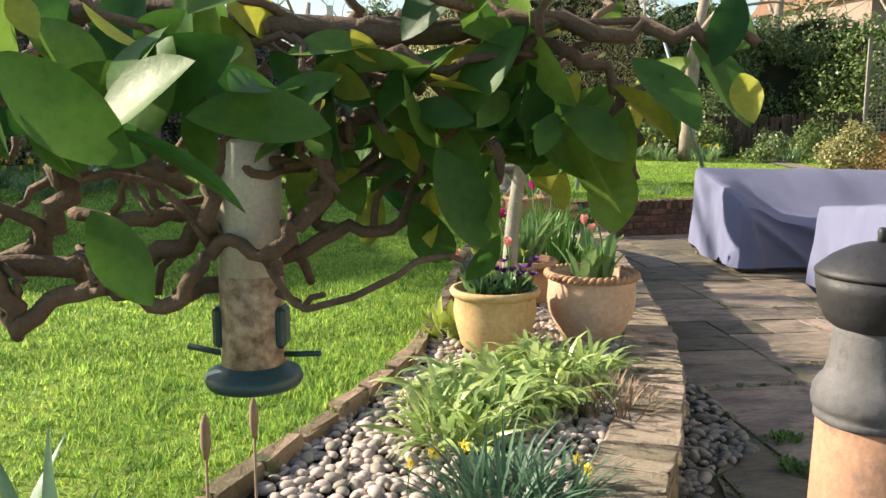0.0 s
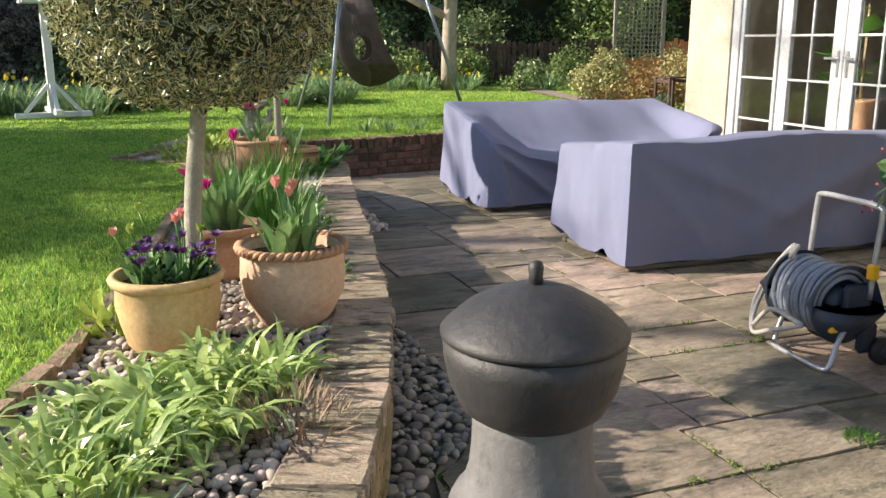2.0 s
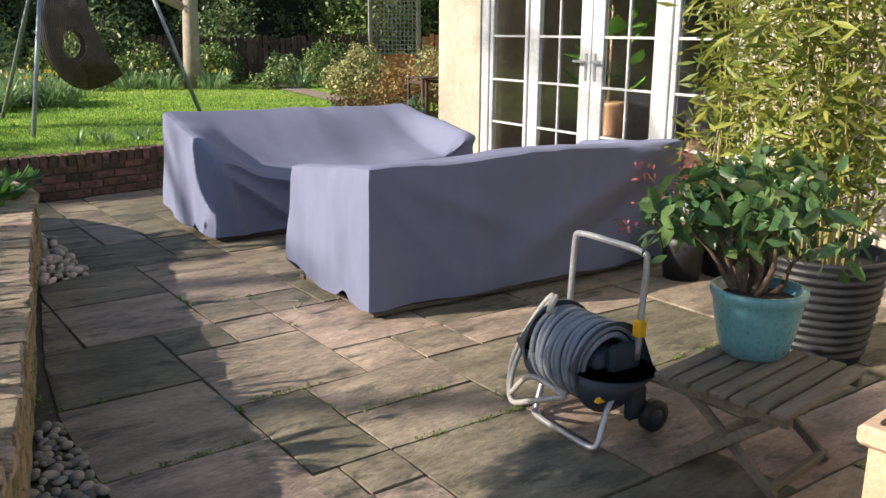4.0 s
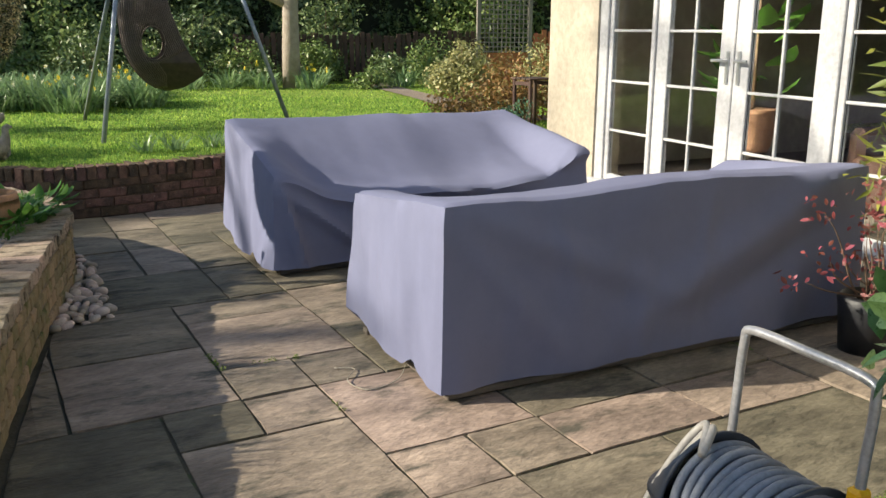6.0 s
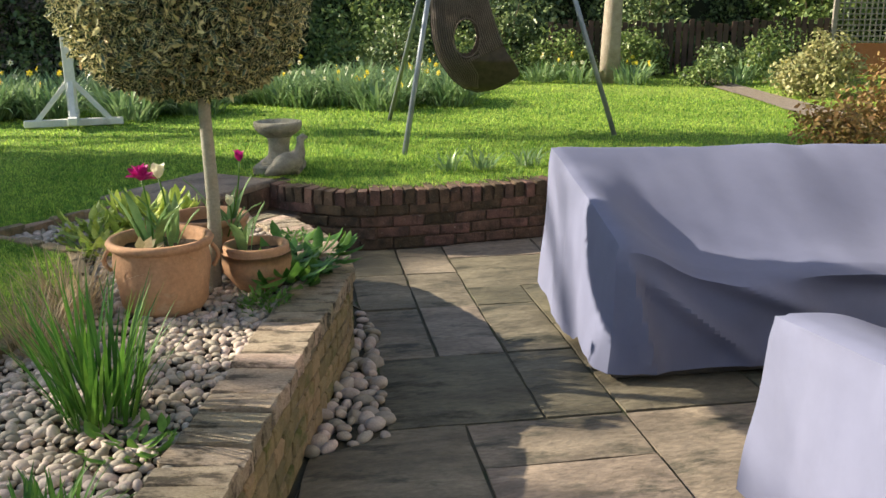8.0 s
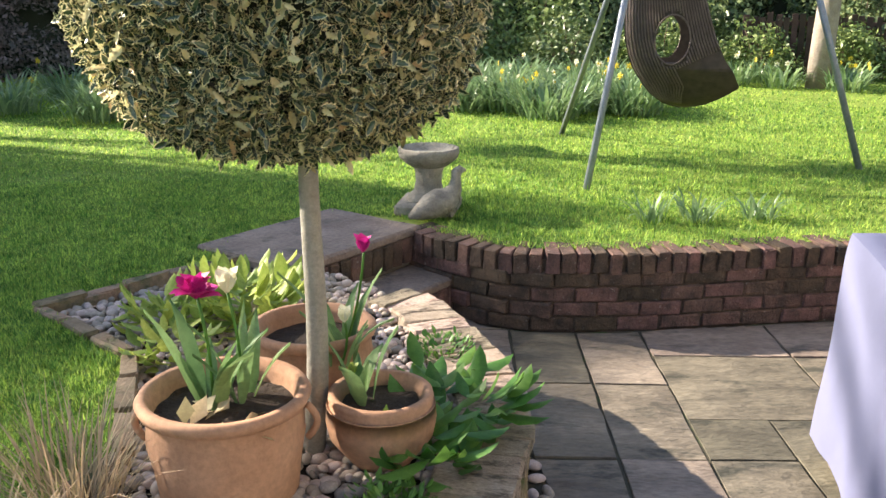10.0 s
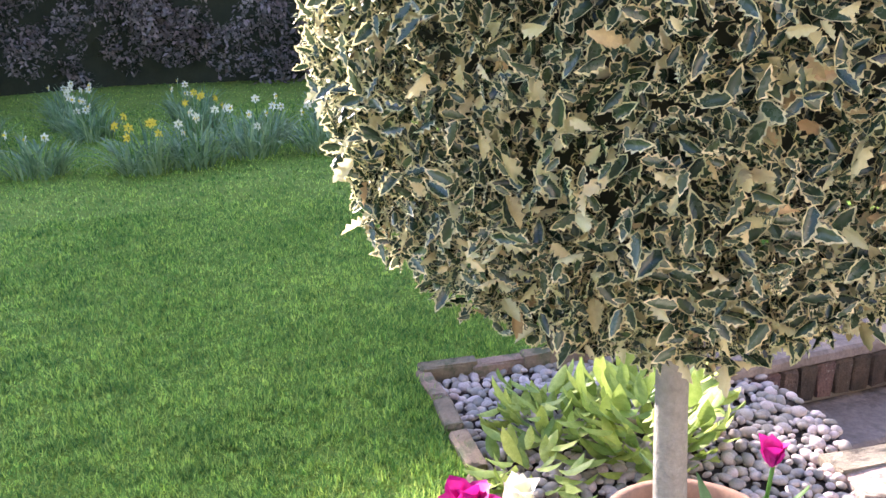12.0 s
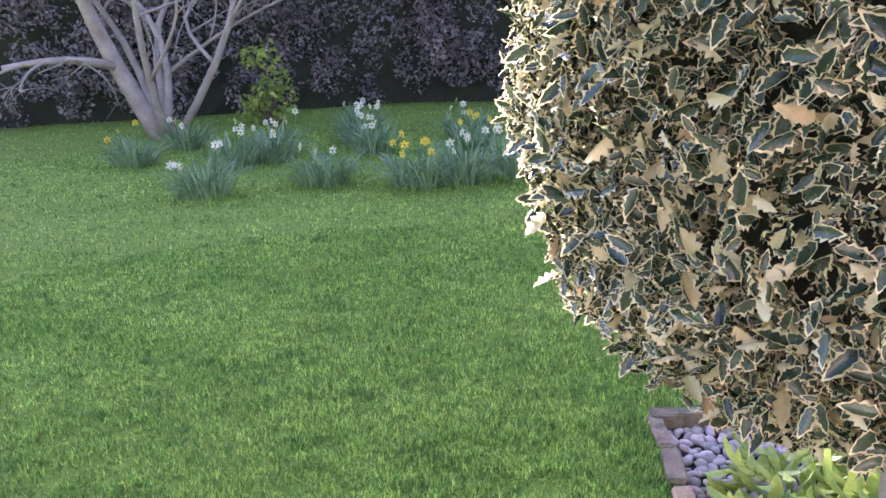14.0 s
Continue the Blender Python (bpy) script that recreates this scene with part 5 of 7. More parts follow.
birdbath()
body_line = [((-0.17, 0, 0.03), 0.012), ((-0.12, 0, 0.045), 0.04), ((-0.05, 0, 0.075), 0.07), ((0.02, 0, 0.095), 0.08), ((0.08, 0, 0.12), 0.065), ((0.105, 0, 0.17), 0.04), ((0.11, 0, 0.22), 0.027), ((0.113, 0, 0.255), 0.03), ((0.135, 0, 0.268), 0.024), ((0.17, 0, 0.262), 0.007)]
goose = new("bird_statue", tube([[(Vector(p), r) for p, r in body_line]], 16))
goose.data.materials.append(LICHEN)
goose.matrix_world = Matrix.Translation((0.80, 10.40, LAWN_Z - 0.005)) @ Matrix.Rotation(radians(35), 4, "Z")
tagged(goose, "small lichened stone bird statue beside the birdbath", "statue")

WHITEWOOD = mat("white_painted_wood", (0.62, 0.62, 0.60), (0.74, 0.74, 0.72), 4, 0.7, 0.3, 60, 0.004, stain=(0.42, 0.42, 0.38), stain_scale=5, stain_cut=0.6)
wp = empty("wooden_post", Matrix.Translation((-1.86, 13.3, LAWN_Z)) @ Matrix.Rotation(radians(20), 4, "Z"), "white painted post on a braced cross foot", "post")
part("post", box(0.1, 0.1, 2.5, 0.006, (0, 0, 1.27)), WHITEWOOD, wp)
for ang in (0, 90):
    r = Matrix.Rotation(radians(ang), 4, "Z")
    part("foot", box(0.95 - ang * 0.0002, 0.09, 0.07, 0.006, (0, 0, 0.035 + ang * 0.0006), m=r), WHITEWOOD, wp)
    for s in (-1, 1):
        part("brace", box(0.05, 0.06, 0.5, 0.005, m=r @ Matrix.Translation((s * 0.19, 0, 0.25)) @ Matrix.Rotation(-s * radians(40), 4, "Y")), WHITEWOOD, wp)
part("table_top", box(0.55, 0.5, 0.04, 0.006, (0, 0, 1.48)), WHITEWOOD, wp)

SWINGSTEEL = mat("swing_steel", (0.20, 0.23, 0.27), (0.30, 0.33, 0.37), 6, 0.45, 0.1, 60, metal=0.4)
RIB_CANE = mat("brown_cane", (0.10, 0.075, 0.066), (0.17, 0.13, 0.115), 12, 0.6, 0.2, 90, 0.004)
WICKER = mat("dark_wicker", (0.035, 0.026, 0.022), (0.07, 0.05, 0.042), 20, 0.6, 0.3, 90, 0.004)


def swing():
    ob = empty("garden_swing", Matrix.Translation((2.4, 12.5, LAWN_Z)), "steel garden swing frame", "swing frame")
    o = Vector((2.4, 12.5, LAWN_Z))
    la, ra = Vector((1.93, 12.35, 2.4)), Vector((2.92, 12.78, 2.4))
    for f, a in (((1.6, 11.38, LAWN_Z - 0.02), la), ((1.36, 13.7, LAWN_Z - 0.02), la), ((3.55, 12.45, LAWN_Z - 0.02), ra)):
        part("leg", tube([[(Vector(f) - o, 0.024), (a - o, 0.024)]], 10), SWINGSTEEL, ob)
    part("beam", tube([[(la - o + (la - ra) * 0.1, 0.026), (ra - o + (ra - la) * 0.1, 0.026)]], 10), SWINGSTEEL, ob)
    hang = (la + ra) / 2
    ch = empty("hanging_chair", Matrix.Translation((2.2, 12.56, 0.79)), "dark wicker hanging egg chair", "hanging chair")
    # the pod seen from its side: back edge, front edge and bulge at each height
    PROFILE = ((0.0, 0.06, 0.10), (0.03, -0.06, 0.22), (0.10, -0.16, 0.34), (0.17, -0.22, 0.435), (0.28, -0.295, 0.375), (0.38, -0.335, 0.30), (0.50, -0.365, 0.245), (0.65, -0.375, 0.19), (0.82, -0.378, 0.135), (0.98, -0.34, 0.10), (1.12, -0.25, 0.06), (1.22, -0.12, 0.02), (1.26, -0.03, 0.01))
    PZ, PL, PR = (np.array(q) for q in zip(*PROFILE))
    hc, hr = (-0.055, 0.50), (0.115, 0.165)
    def skin(f, z, side):
        left, right = float(np.interp(z, PZ, PL)), float(np.interp(z, PZ, PR))
        bulge = 0.34 * math.sqrt(max(0.0, 1 - (1 - min(f / 0.8, 1)) ** 2)) * min(1, math.sqrt(z / 0.3 + 0.01)) * min(1, math.sqrt(max(0.0, 1.27 - z) / 0.35))
        return Vector((left + (right - left) * f, side * bulge, z))
    def in_hole(p, grow=1.0):
        return ((p.x - hc[0]) / hr[0]) ** 2 + ((p.z - hc[1]) / hr[1]) ** 2 < grow
    for side in (-1, 1):
        bm = bmesh.new()
        g = {}
        for i in range(61):
            for k in range(71):
                g[i, k] = bm.verts.new(skin(i / 60, 1.26 * k / 70, side))
        for i in range(60):
            for k in range(70):
                q = [g[i, k], g[i + 1, k], g[i + 1, k + 1], g[i, k + 1]]
                if not in_hole(sum((v.co for v in q), Vector()) / 4):
                    bm.faces.new(q)
        bmesh.ops.delete(bm, geom=[v for v in bm.verts if not v.link_faces], context="VERTS")
        bmesh.ops.solidify(bm, geom=bm.faces[:], thickness=0.008)
        part("shell", bm, WICKER, ch, "tightly woven dark shell")
        runs = []
        for r in range(30):
            f = (r + 0.5) / 30
            run = []
            for k in range(48):
                z = (0.04 if f < 0.45 else 0.3 + 0.25 * (f - 0.45)) + 1.18 * k / 47
                if z > 1.25:
                    break
                p = skin(f, z, side) + Vector((0, side * 0.006, 0))
                if in_hole(p, 1.12):
                    if len(run) > 1:
                        runs.append(run)
                    run = []
                else:
                    run.append((p, 0.0058))
            if len(run) > 1:
                runs.append(run)
        part("ribs", tube(runs, 5), RIB_CANE, ch, "close brown cane ribs")
        rim = []
        for q in range(41):
            a = 2 * math.pi * q / 40
            x, z = hc[0] + hr[0] * 1.03 * math.cos(a), hc[1] + hr[1] * 1.03 * math.sin(a)
            f = (x - float(np.interp(z, PZ, PL))) / (float(np.interp(z, PZ, PR)) - float(np.interp(z, PZ, PL)))
            rim.append((skin(f, z, side) + Vector((0, side * 0.008, 0)), 0.006))
        part("ring", tube([rim], 6), RIB_CANE, ch, "thin round cane rim of the side opening")
    part("chain", tube([[((-0.02, 0, 1.25), 0.008), (hang - Vector((2.2, 12.56, 0.79)), 0.008)]], 6), SWINGSTEEL, ch)


swing()

# ---- path, fences, trellis ----
GRAVEL = mat("path_gravel", (0.20, 0.155, 0.12), (0.30, 0.245, 0.195), 18, 0.95, 0.8, 60, 0.02)
path_pts = [(5.95, 11.9), (5.89, 12.7), (5.95, 14.2), (6.05, 15.84), (6.1, 18.0), (6.3, 20.2), (6.75, 20.4), (6.6, 18.0), (6.53, 16.25), (6.5, 14.4), (6.5, 13.0), (6.9, 11.9)]
tagged(part("path", polygon_sheet(path_pts, LAWN_Z + 0.004), GRAVEL), "narrow brown gravel path along the lawn", "path", kind="structure")
FENCE_DARK = mat("dark_fence_wood", (0.05, 0.033, 0.025), (0.10, 0.065, 0.048), 4, 0.9, 0.4, 50, rnd=0.3)
FENCE_RED = mat("red_fence_wood", (0.36, 0.12, 0.06), (0.46, 0.17, 0.09), 4, 0.85, 0.4, 50, rnd=0.2)
GREYWOOD = mat("grey_trellis_wood", (0.20, 0.18, 0.16), (0.3, 0.27, 0.24), 4, 0.9, 0.3, 50)


def fence(name, a, b, height, pitch, mt, label, w=0.09, pointed=True):
    a, b = Vector((*a, LAWN_Z)), Vector((*b, LAWN_Z))
    d = b - a
    ob = empty(name, Matrix.Translation(a) @ Matrix.Rotation(math.atan2(d.y, d.x), 4, "Z"), label, "fence")
    meshes = []
    for k in range(3):
        bm = box(w, 0.02, height, 0.004, (0, 0, height / 2))
        if pointed:
            for v in bm.verts:
                if v.co.z > height * 0.9 and abs(v.co.x) > w * 0.3:
                    v.co.z -= 0.05
        me = bpy.data.meshes.new("board")
        bm.to_mesh(me)
        bm.free()
        me.materials.append(mt)
        meshes.append(me)
    rng = random.Random(9)
    for k in range(int(d.length / pitch)):
        q = new("board", meshes[k % 3])
        q.parent = ob
        q.matrix_local = Matrix.Translation((k * pitch, 0, rng.uniform(-0.06, 0.03))) @ Matrix.Rotation(rng.uniform(-0.02, 0.02), 4, "Y")
    for z in (0.25, height - 0.2):
        part("rail", box(d.length, 0.04, 0.07, 0.004, (d.length / 2, 0.035, z)), mt, ob)
    return ob


fence("fence", (4.0, 20.6), (7.6, 20.2), 1.0, 0.12, FENCE_DARK, "low dark weathered paling fence under shrubs")
fence("fence", (7.6, 20.2), (8.95, 20.03), 1.05, 0.12, FENCE_DARK, "dark brown paling fence behind a pale shrub")
fence("fence", (10.08, 19.95), (14.5, 19.2), 1.05, 0.11, FENCE_RED, "red-brown paling fence in sun", 0.1)
tr = empty("trellis", Matrix.Translation((8.92, 20.03, LAWN_Z)) @ Matrix.Rotation(radians(-6), 4, "Z"), "grey wooden trellis panel between fences", "trellis")
for x in (0, 1.15):
    part("post", box(0.07, 0.07, 2.6, 0.005, (x, 0, 1.3)), GREYWOOD, tr)
for k in range(21):
    part("slat", box(1.15, 0.012, 0.022, 0, (0.575, -0.01, 0.58 + k * 0.095)), GREYWOOD, tr)
for k in range(12):
    part("slat", box(0.02, 0.012, 2.0, 0, (0.05 + k * 0.095, 0.005, 1.55)), GREYWOOD, tr)
part("panel", box(1.1, 0.02, 0.55, 0.004, (0.575, 0.02, 0.275)), FENCE_RED, tr, "red-brown boards below the lattice")

def stool():
    ob = empty("side_table", Matrix.Translation((6.02, 11.35, LAWN_Z)) @ Matrix.Rotation(radians(12), 4, "Z"), "small dark slatted wooden side table by the house corner", "table")
    for k in range(4):
        part("slat", box(0.34, 0.075, 0.02, 0.004, (0, -0.13 + 0.087 * k, 0.52)), FENCE_DARK, ob)
    for x in (-0.14, 0.14):
        for y in (-0.14, 0.14):
            part("leg", box(0.035, 0.035, 0.51, 0.004, (x, y, 0.255)), FENCE_DARK, ob)
        part("rail", box(0.02, 0.26, 0.04, 0.003, (x, 0, 0.47)), FENCE_DARK, ob)


stool()

# ---- trees and shrubs ----
LIME2 = mat("yellow_green_leaf", (0.23, 0.33, 0.05), (0.33, 0.42, 0.09), 7, 0.5, 0, island=0.3, translucent=0.35)
VARIEG = mat("variegated_leaf", (0.26, 0.27, 0.10), (0.40, 0.38, 0.18), 6, 0.5, 0, island=0.4, translucent=0.25)
BRONZE = mat("bronze_leaf", (0.24, 0.15, 0.05), (0.33, 0.22, 0.08), 6, 0.55, 0, island=0.4, translucent=0.25)
HEDGE = mat("dark_hedge_leaf", (0.10, 0.16, 0.055), (0.2, 0.26, 0.105), 2, 0.4, 0, island=0.5, translucent=0.2, spec=0.5)
# Twiggy purple-brown, made paler so the colour takes in lens haze.
HEDGE_BROWN = mat("haze_toned_hedge_leaf", (0.22, 0.18, 0.165), (0.35, 0.30, 0.275), 2, 0.5, 0, island=0.6, translucent=0.45)
GARDEN = mat("mid_green_leaf", (0.13, 0.20, 0.055), (0.205, 0.28, 0.09), 3, 0.45, 0, island=0.45, translucent=0.25)
PALEBARK = mat("grey_brown_bark", (0.26, 0.21, 0.17), (0.40, 0.34, 0.28), 6, 0.9, 0.6, 30, 0.02)


def dome(centre, r, h, n, rng, low=0.0):
    """Clump centres and radii filling a rounded shrub."""
    d = rng.normal(size=(n, 3))
    d /= np.linalg.norm(d, axis=1, keepdims=True)
    d[:, 2] = np.abs(d[:, 2]) * (1 - low) + rng.uniform(0, 0.2, n)
    k = rng.uniform(0.45, 1.0, n)[:, None]
    c = d * k * np.array([r, r, h]) * 0.82
    return c, np.full(n, 0.24 * min(r, h) + 0.05) * rng.uniform(0.7, 1.3, n)


def shrub(name, label, base, r, h, clumps, count, size, mt, seed, category="shrub"):
    rng = np.random.default_rng(seed)
    ob = plant(name, label, category, base)
    c, rad = dome(base, r, h, clumps, rng)
    limbs = [[(Vector((0, 0, -0.03)).lerp(Vector(q), t) + Vector((0.04 * math.sin(t * 4 + q[0] * 5), 0, 0)), 0.018 * (1 - 0.7 * t)) for t in (k / 4 for k in range(5))] for q in c[::2]]
    part("stem", tube(limbs, 5), BARK_DARK, ob)
    part("foliage", foliage(c, rad, count, size, rng, 0.7), mt, ob)
    return ob


shrub("shrub", "rounded variegated shrub with pale yellow-edged leaves", (7.05, 16.2, LAWN_Z), 0.62, 0.95, 46, 3600, 0.07, VARIEG, 1)
shrub("shrub", "bronze-tipped deciduous shrub beside the house", (6.15, 12.15, LAWN_Z), 0.62, 0.72, 50, 3000, 0.055, BRONZE, 2)
shrub("shrub", "bronze-tipped deciduous shrub near the wall end", (5.35, 11.6, LAWN_Z), 0.42, 0.5, 34, 1500, 0.05, BRONZE, 3)
shrub("shrub", "pale variegated shrub beyond the house corner", (7.35, 13.6, LAWN_Z), 0.6, 0.95, 36, 2200, 0.06, VARIEG, 4)
shrub("shrub", "small silver-green plant against the cream wall", (5.62, 10.95, LAWN_Z), 0.22, 0.42, 16, 700, 0.035, BLUE_LEAF, 5)
shrub("shrub", "low green perennial beside the path", (6.0, 18.0, LAWN_Z), 0.4, 0.4, 24, 1200, 0.06, GARDEN, 6)
shrub("shrub", "mid-green shrub in front of the fence", (7.6, 18.6, LAWN_Z), 0.7, 1.0, 36, 2600, 0.07, GARDEN, 7)
for k, (x, y, r, h, mt, text) in enumerate(((4.1, 20.1, 0.7, 0.8, GARDEN, "mid-green shrub hiding the low fence"), (5.5, 20.0, 0.6, 0.95, GARDEN, "loose mid-green shrub before the fence"),
                                            (6.9, 19.6, 0.55, 0.7, HEDGE, "dark glossy shrub before the fence"), (8.4, 19.3, 0.5, 0.55, VARIEG, "small pale shrub before the trellis"),
                                            (2.6, 19.9, 0.8, 0.9, GARDEN, "broad green shrub beyond the swing"), (1.2, 19.6, 0.8, 1.0, HEDGE, "dark green shrub beyond the daffodils"))):
    shrub("shrub", text, (x, y, LAWN_Z), r, h, 40, 2600, 0.075, mt, 40 + k)
shrub("shrub", "dense dark green shrub behind the lawn", (5.9, 21.6, LAWN_Z), 1.3, 2.0, 60, 4600, 0.1, HEDGE, 8)
shrub("shrub", "dense dark green shrub by the tree", (3.2, 21.4, LAWN_Z), 1.4, 1.6, 60, 4600, 0.1, HEDGE, 9)
shrub("shrub", "rounded pale-leaved shrub behind the post", (-6.7, 15.2, LAWN_Z), 1.2, 1.7, 60, 4600, 0.1, VARIEG, 10)
shrub("shrub", "sunlit yellow-green shrub in front of the hedge", (-9.9, 10.35, LAWN_Z), 0.42, 1.3, 20, 650, 0.09, LIME2, 11)
shrub("shrub", "mid-green shrub beyond the daffodils", (0.6, 21.2, LAWN_Z), 1.3, 1.7, 60, 4400, 0.1, GARDEN, 12)
shrub("shrub", "mid-green shrub at the lawn's far side", (-2.6, 20.6, LAWN_Z), 1.4, 1.8, 60, 4400, 0.1, HEDGE, 13)
shrub("shrub", "broad dark evergreen at the lawn's far side", (-5.6, 19.6, LAWN_Z), 1.5, 2.0, 60, 4400, 0.1, HEDGE, 14)
shrub("shrub", "tall evergreen shrub behind the trellis", (9.6, 22.0, LAWN_Z), 1.5, 3.4, 60, 4600, 0.11, GARDEN, 15)


def hedge(name, label, a, b, thick, height, count, size, mt, seed, ragged=0.5):
    """A tall hedge: many leaves over an uneven core, coloured dark as inner shade. One stuff object with its core."""
    rng = np.random.default_rng(seed)
    a, b = np.array(a, float), np.array(b, float)
    L = np.linalg.norm(b - a)
    t = (b - a) / L
    nrm = np.array([-t[1], t[0]])
    n = int(L * height * 9)
    s, z = rng.uniform(0, L, n), rng.uniform(0.02, 1, n) * height
    top = height * (1 + ragged * 0.35 * np.array([noise.noise(Vector((q * 0.5, seed, 0))) for q in s]))
    z = np.minimum(z, top) + LAWN_Z
    lump = np.array([noise.noise(Vector((p * 1.1, q * 1.1, seed + 4))) for p, q in zip(s, z)])
    off = np.where(rng.uniform(size=n) < 0.8, -1, 1) * thick * (rng.uniform(0.26, 0.44, n) + 0.16 * lump)
    C = np.stack([a[0] + t[0] * s + nrm[0] * off, a[1] + t[1] * s + nrm[1] * off, z], 1)
    R = rng.uniform(0.14, 0.42, n)
    ob = part(name, foliage(C, R, count, size, rng, 0.5), mt)
    tagged(ob, label, "hedge", kind="stuff")
    # Added core sheet, near black in place of the shade behind the leaves.
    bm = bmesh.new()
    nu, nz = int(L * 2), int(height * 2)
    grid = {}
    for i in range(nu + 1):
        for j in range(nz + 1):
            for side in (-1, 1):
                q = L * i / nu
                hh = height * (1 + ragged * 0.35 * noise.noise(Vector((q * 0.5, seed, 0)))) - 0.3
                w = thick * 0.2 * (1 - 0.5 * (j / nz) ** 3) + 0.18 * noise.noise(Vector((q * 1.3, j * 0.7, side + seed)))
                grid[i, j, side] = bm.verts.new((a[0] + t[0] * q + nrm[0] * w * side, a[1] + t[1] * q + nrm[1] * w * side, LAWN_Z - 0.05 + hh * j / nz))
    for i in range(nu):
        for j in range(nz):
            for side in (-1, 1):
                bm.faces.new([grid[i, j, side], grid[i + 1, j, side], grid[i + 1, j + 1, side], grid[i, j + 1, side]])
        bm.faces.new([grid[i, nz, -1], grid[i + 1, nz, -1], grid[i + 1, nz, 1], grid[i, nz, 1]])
    core = part("hedge_core", bm, LEAF_SHADE, ob)
    return ob


hedge("hedge", "tall dark clipped hedge along the shaded lawn", (-12.8, 7.0), (-11.4, 13.6), 1.7, 6.5, 70000, 0.075, HEDGE_BROWN, 1, 0.15)
hedge("hedge", "tall dark evergreen hedge at the garden's end", (-11.6, 13.2), (-2.5, 23.2), 2.0, 3.2, 60000, 0.08, HEDGE_BROWN, 2, 0.8)
hedge("hedge", "tall mixed evergreen screen behind the far lawn", (-3.2, 23.2), (9.5, 24.0), 2.2, 3.7, 50000, 0.095, HEDGE, 3, 0.9)
hedge("hedge", "tall mixed evergreen screen behind the fences", (9.0, 24.4), (20, 20.5), 2.2, 3.4, 14000, 0.14, GARDEN, 4, 0.9)
hedge("hedge", "low clipped hedge beyond the sunny lawn", (-14.5, -9), (-13.0, 7.2), 1.4, 1.6, 6000, 0.12, HEDGE, 5, 0.3)


def limbs_of(base, tip, r, depth, rng, out, spread):
    """A limb with side limbs, bending as it goes."""
    n = 6
    bend = Vector((rng.normal(), rng.normal(), abs(rng.normal()) * 0.5)) * (tip - base).length * (0.02 if r > 0.16 else 0.11)
    pts = [(base.lerp(tip, k / n) + bend * math.sin(k / n * math.pi), float(r * (1 - 0.55 * k / n))) for k in range(n + 1)]
    out.append(pts)
    if depth:
        for k in range(rng.integers(3, 5)):
            q = rng.integers(2, n + 1)
            p, rr = pts[q]
            d = (tip - base).normalized()
            side = Vector((rng.normal(), rng.normal(), rng.normal() * 0.55))
            v = (d * 0.75 + side.normalized() * spread).normalized() * (tip - base).length * rng.uniform(0.45, 0.75)
            limbs_of(p, p + v, rr * 0.62, depth - 1, rng, out, spread)


def bare_tree(name, label, base, stems, r, height, depth, seed, mt, spread=0.75, lean=None):
    rng = np.random.default_rng(seed)
    ob = plant(name, label, "tree", base)
    out = []
    for k in range(stems):
        a = k * 2.4 + seed
        tip = Vector((math.cos(a) * height * 0.33, math.sin(a) * height * 0.33, height * rng.uniform(0.6, 0.8))) if stems > 1 else Vector(lean or (0.3, 0.1, height))
        limbs_of(Vector((math.cos(a) * r * 0.7, math.sin(a) * r * 0.7, -0.05)) if stems > 1 else Vector((0, 0, -0.05)), tip, r * (1 if k == 0 else 0.45), depth, rng, out, spread)
    part("trunk", tube([out[0]], 14), mt, ob)
    rest = sorted(out[1:], key=lambda q: -q[0][1])
    for q in rest[:10]:
        part("branch", tube([q], 8), mt, ob)
    tagged(part("twigs", tube(rest[10:], 5), mt, ob), kind="stuff")
    return ob


bare_tree("tree", "bare spreading multi-stemmed tree with grey bark", (-9.41, 8.95, LAWN_Z), 6, 0.12, 3.3, 4, 5, PALEBARK, 1.05)
bare_tree("tree", "bare tree with a pale leaning trunk", (4.72, 18.7, LAWN_Z), 1, 0.17, 6.0, 3, 8, PALEBARK, 0.8, (0.42, 0.1, 4.2))
bare_tree("tree", "bare tree rising behind the fence", (8.6, 25.5, LAWN_Z), 1, 0.2, 8.0, 3, 9, PALEBARK, 0.8, (0.3, 0.2, 5.0))
for k, (x, y, h, sd) in enumerate(((1.5, 26, 6.5, 21), (-2.5, 25.5, 6.0, 22), (5.5, 27, 7.0, 23), (11.5, 26, 6.5, 24), (14.5, 24.5, 6.0, 25), (-7, 24, 6.0, 26))):
    tagged(bare_tree("tree", "bare twiggy tree behind the garden hedge", (x, y, LAWN_Z), 3, 0.14, h, 3, sd, PALEBARK, 0.85), group="bare trees behind the hedge")
bare_tree("tree", "bare tree rising behind the hedge", (-13.5, 13.8, LAWN_Z), 1, 0.2, 9.0, 3, 10, PALEBARK, 0.8, (0.3, 0.4, 6.0))
bare_tree("tree", "tall bare tree whose twigs dapple the patio", (-14.3, 9.9, LAWN_Z), 1, 0.26, 9.0, 4, 14, PALEBARK, 0.85, (0.3, 0.1, 8.2))
trunk = empty("tree", Matrix.Translation((-4.72, 13.7, LAWN_Z)), "tree with a straight dark brown trunk on the lawn", "tree")
part("trunk", tube([[((0.02 * math.sin(k), 0, k * 0.5 - 0.05), 0.11 - 0.007 * k) for k in range(11)]], 14), BARK_DARK, trunk)
_tr = np.random.default_rng(77)
cc, rr_ = dome((0, 0, 0), 1.5, 1.5, 40, _tr)
part("crown", foliage(cc + np.array([0, 0, 4.2]), rr_, 1500, 0.12, _tr, 0.5), GARDEN, trunk, "thin green crown")

